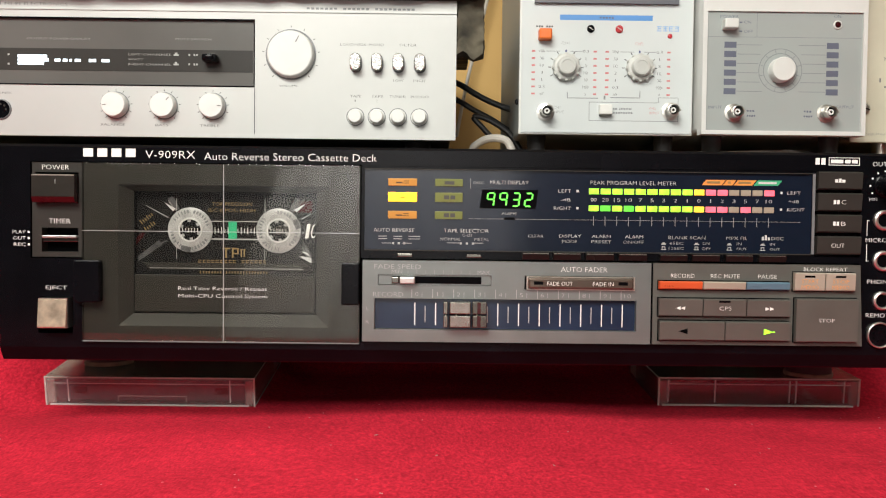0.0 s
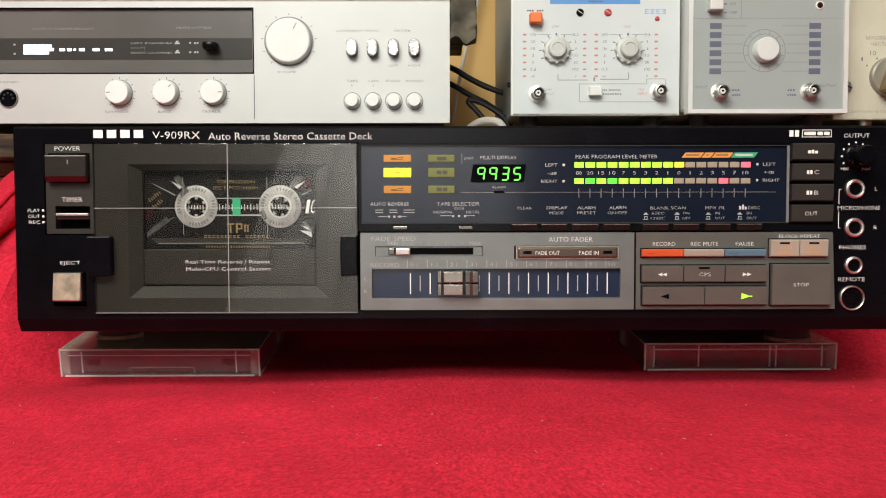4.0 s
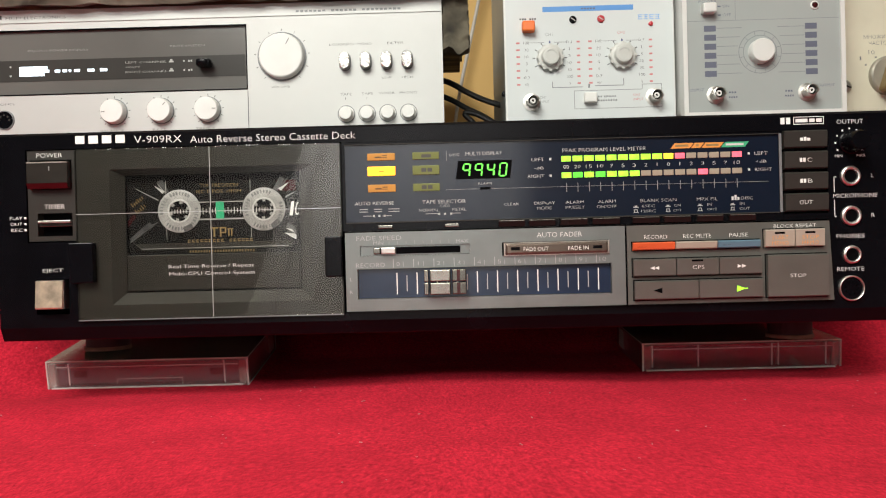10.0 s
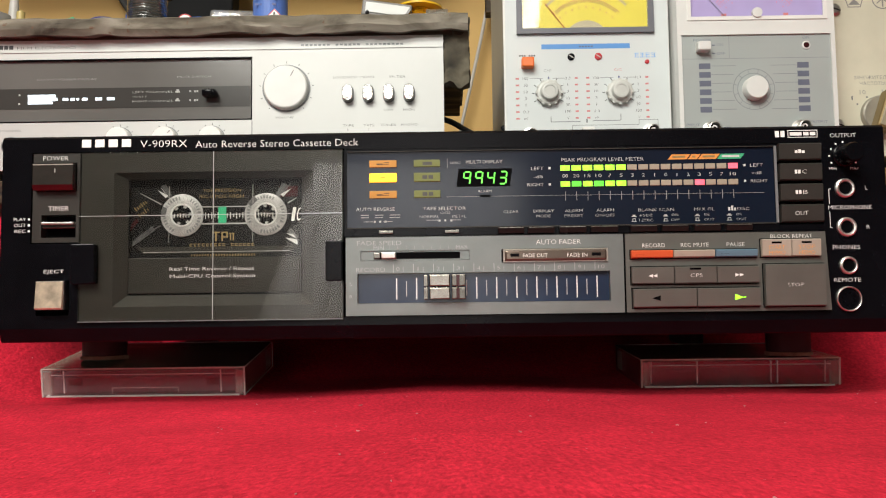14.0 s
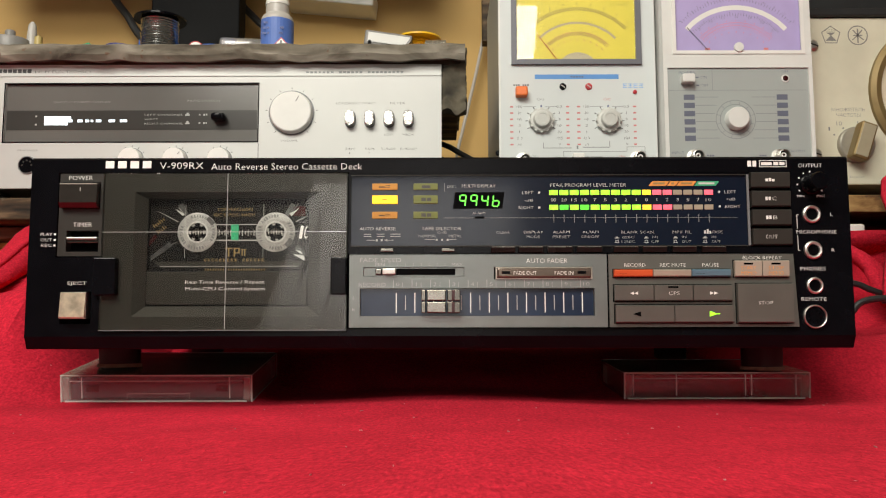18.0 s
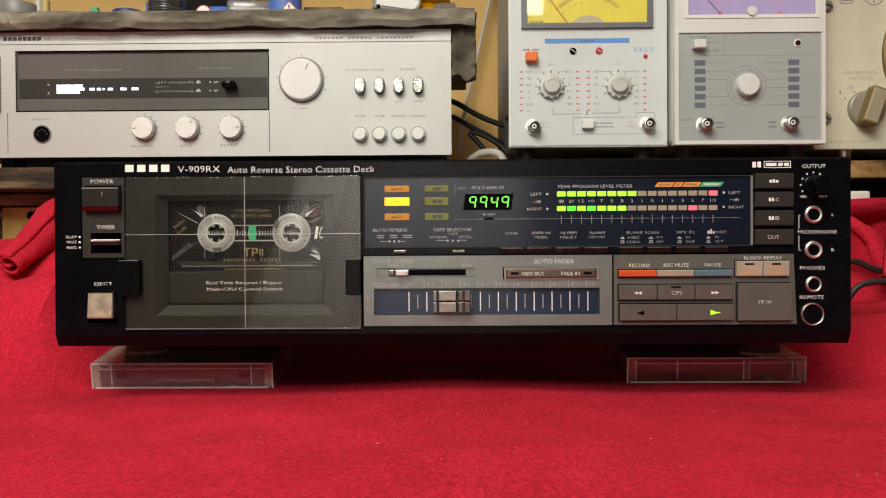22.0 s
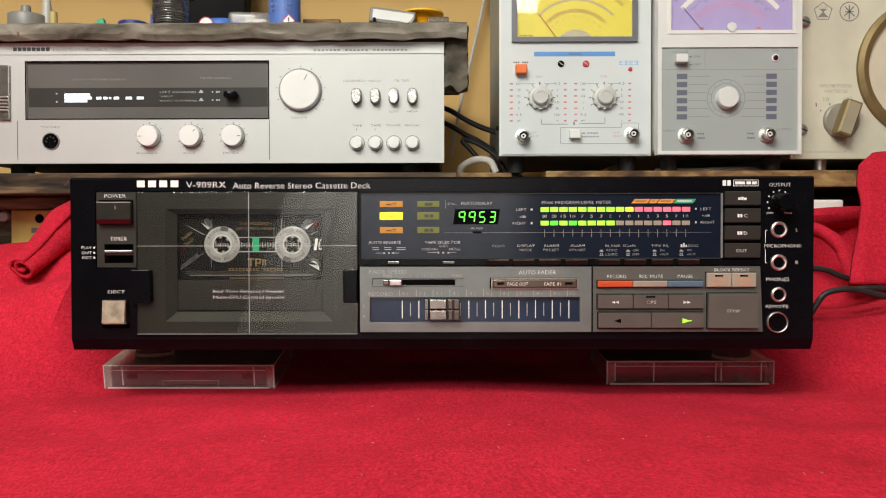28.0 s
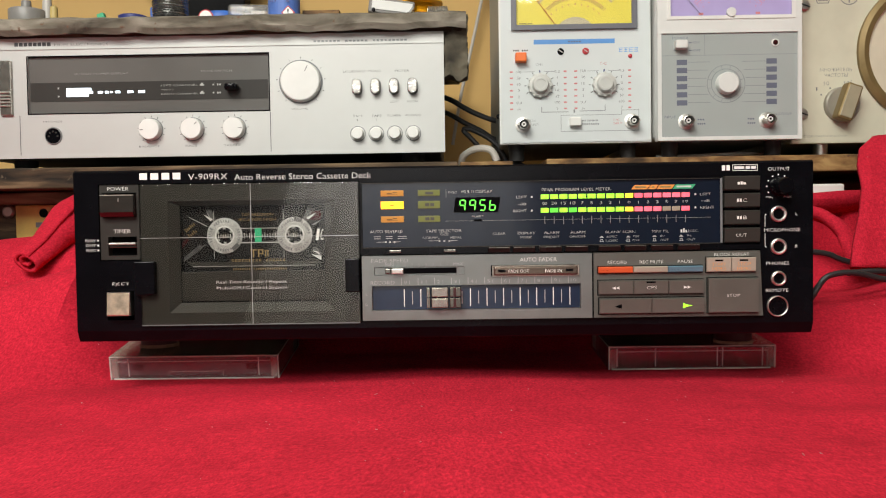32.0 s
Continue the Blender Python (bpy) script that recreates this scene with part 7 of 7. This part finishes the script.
def clutter():
    TOP = 290.6
    spool(-256, 294, TOP, 23.0, 37, BLACK, SOLDER, "spool of grey solder wire on the covered amplifier", "wire spool", 15.6)
    t = thing("glue_bottle", -148.6, 292, TOP, "small white bottle with a blue printed label and a hazard sign", "bottle")
    part("bottle_body", lathe(-148.6, 292, TOP, [(0, 0), (13.8, 0), (14.6, 1), (14.6, 34), (13.6, 37), (10.6, 40), (10.4, 48)], "z", 36), GREY_CAP, t, smooth=True)
    part("label", lathe(-148.6, 292, TOP, [(14.75, 2), (14.75, 33)], "z", 36), BLUE_LABEL, t, "blue paper label")
    part("cap", lathe(-148.6, 292, TOP + 48, [(10.8, 0), (10.8, 3), (10.2, 4), (9.6, 24), (0, 24.5)], "z", 32), CAP_WHITE, t, "white ribbed cap", smooth=True)
    dashes("CLEANING FLUID SPRAY", -159, -143, TOP + 27, TOP + 29, 278.6, NAVY_PLASTIC, t)
    dashes("FOR CONTACTS AND TAPE", -159, -140, TOP + 22, TOP + 24, 278.0, NAVY_PLASTIC, t)
    dashes("READ THE LABEL BEFORE", -159, -141, TOP + 17, TOP + 19, 278.0, NAVY_PLASTIC, t)
    part("hazard_sign", prism([(-142, TOP + 1), (-135.8, TOP + 7.4), (-142, TOP + 13.8), (-148.2, TOP + 7.4)], 277.0, 277.3), RED_PLASTIC, t, "red edged hazard diamond")
    part("hazard_field", prism([(-142, TOP + 2.2), (-137, TOP + 7.4), (-142, TOP + 12.6), (-147, TOP + 7.4)], 276.8, 277.0), CAP_WHITE, t)
    words("!", -142.8, -141.2, TOP + 3.6, TOP + 11.0, 276.75, DARK_INK, t)
    spool(-20, 296, TOP, 20, 19, YELLOW_SPOOL, YELLOW_SPOOL, "yellow plastic spool on the covered amplifier", "spool", 9.5)
    t = thing("level_meter_gauge", -48, 282, TOP, "small loose panel meter lying on its back", "panel meter")
    tilt = Matrix.Translation((-48, 282, TOP + 3.2)) @ Matrix.Rotation(radians(7), 4, "Y") @ Matrix.Rotation(radians(4), 4, "Z")
    part("gauge_body", turned(box(-21, 21, -8, 12, 0, 14, 1.5), tilt), GREY_PLASTIC, t)
    part("gauge_face", turned(box(-18, 19, -8.8, -7.8, 3.0, 11.6, 0.3), tilt), METER_FRAME, t, "white meter face")
    part("gauge_stud", turned(lathe(-16, -8, 2, [(1.6, 0), (1.6, 3), (0, 3.2)], "y", 12), tilt), BLACK, t)
    part("gauge_stud", turned(lathe(16, -8, 2, [(1.6, 0), (1.6, 3), (0, 3.2)], "y", 12), tilt), BLACK, t)
    t = thing("knurled_nut", -4, 275, TOP, "knurled steel barrel lying on the fabric", "fitting")
    part("knurled_barrel", lathe(-14, 276, TOP + 5.2, [(0, 0), (4.8, 0.4)] + [(4.8 + 0.5 * (k % 2), 0.6 + 0.8 * k) for k in range(22)] + [(4.8, 18.6), (0, 19)], "x", 20), STEEL, t)
    whole("snipped_strip", turned(box(-1, 1, -4, 4, 0, 8, 0.2), Matrix.Translation((-31, 268, TOP)) @ Matrix.Rotation(radians(35), 4, "Y")), GREY_PLASTIC, (-31, 268, TOP), "grey snipped plastic strip on the fabric", "scrap")
    t = thing("rotary_part", -392, 295, TOP, "round grey instrument part on the fabric", "machine part")
    part("disc", lathe(-392, 295, TOP, [(0, 0), (16, 0), (16.6, 1), (16.6, 17), (16, 18), (0, 18)], "z", 40), GREY_PLASTIC, t, smooth=True)
    part("shaft", lathe(-393, 295, TOP + 18, [(4.6, 0), (4.4, 8.4), (4, 9), (0, 9)], "z", 24), GREY_PLASTIC, t, smooth=True)
    whole("nozzle", lathe(-375.6, 300, TOP, [(0, 0), (4.6, 0), (4.4, 22), (3.4, 34), (1.4, 37), (0, 37)], "z", 24), GREY_CAP, (-375.6, 300, TOP), "pale grey tapered plastic nozzle", "nozzle", smooth=True)
    whole("yellow_cap", lathe(-367.4, 296, TOP, [(0, 0), (3.8, 0), (3.4, 21), (0, 23.4)], "z", 20), BEIGE_YELLOW, (-367.4, 296, TOP), "dull yellow tall plastic cap", "cap", smooth=True)
    whole("green_clip", turned(box(-3.5, 3.5, -3, 3, 0, 13, 1), Matrix.Translation((-317, 290, TOP)) @ Matrix.Rotation(radians(-16), 4, "Y")), GREEN_PLASTIC, (-317, 290, TOP), "green plastic clip standing on the fabric", "clip")
    whole("navy_cap", lathe(-290, 290, TOP, [(0, 0), (13.4, 0), (13.4, 8.6), (12.6, 9.4), (0, 9.4)], "z", 36), NAVY_PLASTIC, (-290, 290, TOP), "dark blue round plastic lid", "lid", smooth=True)
    whole("blue_block", box(-278, -270, 300, 318, TOP, TOP + 21, 1.5), BLUE_PLASTIC, (-274, 309, TOP), "small upright blue plastic block", "block")
    whole("blue_reel", lathe(-214, 322, TOP, [(0, 0), (22, 0), (22, 14), (20, 17), (0, 17)], "z", 44), BLUE_PLASTIC, (-214, 322, TOP), "blue plastic reel lying flat", "reel", smooth=True)
    t = thing("button_cell", -221, 288, TOP, "pale round cap with a red rim", "cap")
    part("rim", lathe(-221, 290, TOP + 7, [(0, 0), (7, 0), (7, 3), (0, 3)], "y", 28), RED_PLASTIC, t)
    part("face", lathe(-221, 286.8, TOP + 7, [(6.0, 0), (5.6, 0.6), (0, 0.8)], "y", 28), CAP_WHITE, t)
    # Rectangular clear container with small parts inside.
    t = thing("clear_container", -183, 312, TOP, "clear rectangular plastic container of small parts", "bag")
    part("container_wall", turned(box(-21, 21, -14, 14, 0, 22, 4.0, 3), Matrix.Translation((-184, 312, TOP)) @ Matrix.Rotation(radians(8), 4, "Z")), CONTAINER_CLEAR, t, smooth=True)
    part("small_parts", join(*[turned(box(-3, 3, -2, 2, 0, 5, 0.6), Matrix.Translation((-200 + 6.5 * q, 310 + 4 * math.sin(q * 2.1), TOP + 0.5)) @ Matrix.Rotation(q * 0.8, 4, "Z")) for q in range(6)]), GREY_CAP, t)
    t = thing("card_box", -116, 315, TOP, "low open brown cardboard box", "box")
    part("box_body", box(-133, -98, 300, 335, TOP, TOP + 15, 0.5), WOOD, t)
    # the monitor behind
    t = thing("monitor", -288, 515, TOP, "black monitor on its stand behind the amplifier", "monitor")
    part("stand", box(-341, -237, 500, 530, TOP, TOP + 210, 2), SCREEN_BLACK, t, "black stand column")
    part("stand_foot", box(-390, -190, 470, 560, TOP, TOP + 7, 2), SCREEN_BLACK, t)
    part("screen", box(-560, -10, 475, 500, TOP + 200, TOP + 470, 4), SCREEN_BLACK, t, "black screen housing")
    t = thing("wall_socket_strip", -140, 580, 455, "white plastic socket strip on the wall behind", "power strip")
    part("strip_body", turned(box(-60, 54, -12, 40, 0, 24, 2), Matrix.Translation((-140, 580, 458)) @ Matrix.Rotation(radians(5.5), 4, "Y")), CAP_WHITE, t)
    whole("monitor_cable", tube([(-440, 590, 500), (-418, 588, 466), (-402, 585, 446), (-386, 582, 421), (-350, 575, 380), (-320, 565, 300)], 5), CABLE, (-440, 590, 500), "thick black monitor cable", "cable", smooth=True)
    whole("monitor_cable", tube([(-275, 585, 480), (-254, 583, 458), (-233, 580, 436), (-200, 578, 400), (-180, 570, 300)], 4.5), CABLE, (-275, 585, 480), "thick black monitor cable", "cable", smooth=True)
    # gap between amplifier and voltmeter
    whole("dark_post", box(51, 65, 560, 580, 403, 600, 1), WOOD_DARK, (58, 570, 403), "dark wooden strip on the wall", "strip")
    whole("light_cord", tube([(58, 600, 440), (45, 600, 378), (31, 600, 318), (20, 600, 271), (8, 598, 205)], 2.2), CABLE_GREY, (58, 600, 440), "thin grey cord on the wall", "cord", smooth=True)
    for pts, r in ((((-30, 440, 252), (3, 405, 236), (21, 400, 225), (37, 400, 217), (57, 400, 210), (90, 410, 204)), 2.8),
                   (((-30, 440, 238), (3, 405, 220), (21, 400, 209), (37, 400, 201), (53, 400, 191), (80, 410, 180)), 2.6),
                   (((37, 360, 177), (31, 360, 183.5), (25, 360, 190), (18.6, 360, 197), (24.5, 360, 198), (36.5, 360, 193), (51, 360, 183), (59, 356, 171), (62, 350, 162)), 2.5)):
        whole("black_lead", tube(pts, r), CABLE, pts[0], "black lead hanging behind the instruments", "cable", smooth=True)
    whole("grey_lead", tube([(16, 330, 160), (18, 325, 168), (30, 318, 174), (44, 312, 172), (50, 310, 161)], 3.4), CABLE_GREY, (16, 330, 160), "looped grey lead on the shelf", "cable", smooth=True)
    whole("pale_lead", tube([(200, 300, 162), (225, 285, 160.8), (258, 280, 161.4), (285, 290, 162.4), (310, 320, 163)], 2.0), CABLE_GREY, (200, 300, 162), "pale lead under the voltmeter", "cable", smooth=True)
    whole("black_lead", tube([(60, 340, 162), (85, 330, 154), (78, 300, 152), (72, 340, 162)], 2.6), CABLE, (60, 340, 162), "black lead on the shelf", "cable", smooth=True)
    # what lies on the signal generator
    t = thing("storage_box", 450, 420, 328, "black box stored on top of the signal generator", "box")
    part("box_body", box(325, 600, 345, 520, 328.4, 420, 3), BLACK_METAL, t)
    part("box_lid", box(322, 603, 342, 523, 420.4, 428, 2), BLACK_METAL, t)
    whole("plastic_tube", tube([(388, 300, 333), (415, 303, 335), (440, 306, 336.5), (480, 304, 336), (520, 306, 334)], 4.4), GREY_CAP, (388, 300, 328), "pale crumpled plastic tube on the signal generator", "tube", smooth=True)
    # left plate and right cables
    t = thing("socket_plate", -384, 326, 60, "worn yellow metal plate screwed to the dark wood", "plate")
    part("plate", box(-424, -345, 322, 329, 60, 126, 0.8), YELLOW_PLATE, t)
    part("toggle_hole", lathe(-396, 322, 118, [(4.4, 0.2), (0, 0.2)], "y", 20), BLACK, t)
    part("slot", box(-404, -390, 321.6, 322.2, 104, 109), MID_GREY, t)
    screw(-434, 329, 120, 6.5, t, STEEL)
    for pts in (((214, 128, 79), (250, 130, 78.5), (273, 130, 77), (285, 130, 75), (297, 130, 70), (345, 134, 56)),
                ((247, 100, 34), (254, 92, 45), (258, 90, 53), (264, 90, 60.5), (272, 90, 63.4), (282, 90, 64), (293, 90, 62), (306, 90, 59), (345, 92, 54), (420, 98, 50)),
                ((284, 100, 63), (298, 98, 64), (318, 100, 63), (350, 104, 58), (420, 110, 54))):
        whole("mains_lead", tube(pts, 2.1), CABLE, pts[0], "black lead lying on the cloth behind the deck", "cable", smooth=True)
    whole("white_tray", box(214, 352, 246, 260, 121, 132, 2), CAP_WHITE, (250, 246, 121), "white plastic edge behind the cloth", "tray")


BEIGE_YELLOW = mat("dull_yellow_plastic", (0.50, 0.38, 0.14), 0.45, vary=0.06)
clutter()


# ---- what moves ----
# per half second: lit lamps on the left row, its held peak, then the right row and its peak; g is sixteen
LEVELS = ("0:cfcd 0.5:8fc- 1:bc8a 1.5:9-9a 2:cf9d 2.5:af9a 3:bf9d 3.5:cfe- 4:af9d 4.5:9f8c 5:cf9c 5.5:df9c 6:9f8c 6.5:9f8d 7:9f8e 7.5:8f8e 8:8f7e 8.5:9f4c 9:cf7b 9.5:af7b "
          "10:bf7c 10.5:9fcd 11:bfad 11.5:8f6a 12:af6d 12.5:gfad 13:9f8b 13.5:bf9a 14:6f6c 14.5:ce8d 15:af9c 15.5:bfac 16:8f7c 16.5:7f6b 17:afc- 17.5:9f9b 18:cfc- 18.5:cfd- "
          "19:cfbc 19.5:7f6c 20:bf6d 20.5:cfcd 21:dfe- 21.5:dfe- 22:8f7d 22.5:ceab 23:aec- 23.5:df8b 24:de8e 24.5:af9e 25:dfe- 25.5:cfac 26:bf9c 26.5:9f8b 27:cfad 27.5:ef8d "
          "28:gf8d 28.5:gfe- 29:cfbc 29.5:gfac 30:9f8c 30.5:9f7f 31:cf8f 31.5:af9f 32:gfdf")
# when the counter steps on, from 9932
STEPS = (0.7, 1.9, 3.3, 4.6, 5.8, 7.2, 8.8, 9.8, 11.3, 12.6, 13.8, 15.2, 16.7, 17.8, 19.3, 20.4, 21.8, 23.3, 24.8, 26.0, 27.3, 28.5, 29.8, 31.1)


def switched(ob, states, depth):
    """Slides a lamp forward while it is lit and back behind the window while it is dark."""
    home = ob.location.copy()
    on, off = Matrix.Translation(home), Matrix.Translation(home + Vector((0, depth, 0)))
    rows = [(0.0, on if states[0][1] else off)]
    last = states[0][1]
    for t, lit in states[1:]:
        if lit != last:
            rows.append((t - 1 / 30, on if last else off))
            rows.append((t, on if lit else off))
            last = lit
    rows.append((32.2, on if last else off))
    walk(ob, rows)


def motions():
    value = lambda ch: 16 if ch == "g" else -1 if ch == "-" else int(ch, 16)
    samples = []
    for word in LEVELS.split():
        t, code = word.split(":")
        samples.append((max(0.0, float(t) - 0.2), [value(ch) for ch in code]))
    for (row, k), ob in LEDS.items():
        states = [(t, k < v[2 * row] or k == v[2 * row + 1]) for t, v in samples]
        if len({lit for _, lit in states}) == 1 and states[0][1]:
            continue
        switched(ob, states, 0.0025)
    readings = [(0.0, 9932)] + [(t, 9933 + n) for n, t in enumerate(STEPS)]
    for (n, s), ob in SEGMENTS.items():
        states = [(t, s in LIT[str(v)[n]]) for t, v in readings]
        if len({lit for _, lit in states}) == 1 and states[0][1]:
            continue
        switched(ob, states, 0.0025)
    for hub, start, speed in zip(HUBS, (187.0, -49.25), (148.0, 136.75)):
        rows = []
        for n in range(81):
            t = 0.4 * n
            a = start + speed * t
            rows.append((t, Matrix.Translation(hub.location) @ Matrix.Rotation(radians(-a), 4, "Y")))
        walk(hub, rows)


motions()
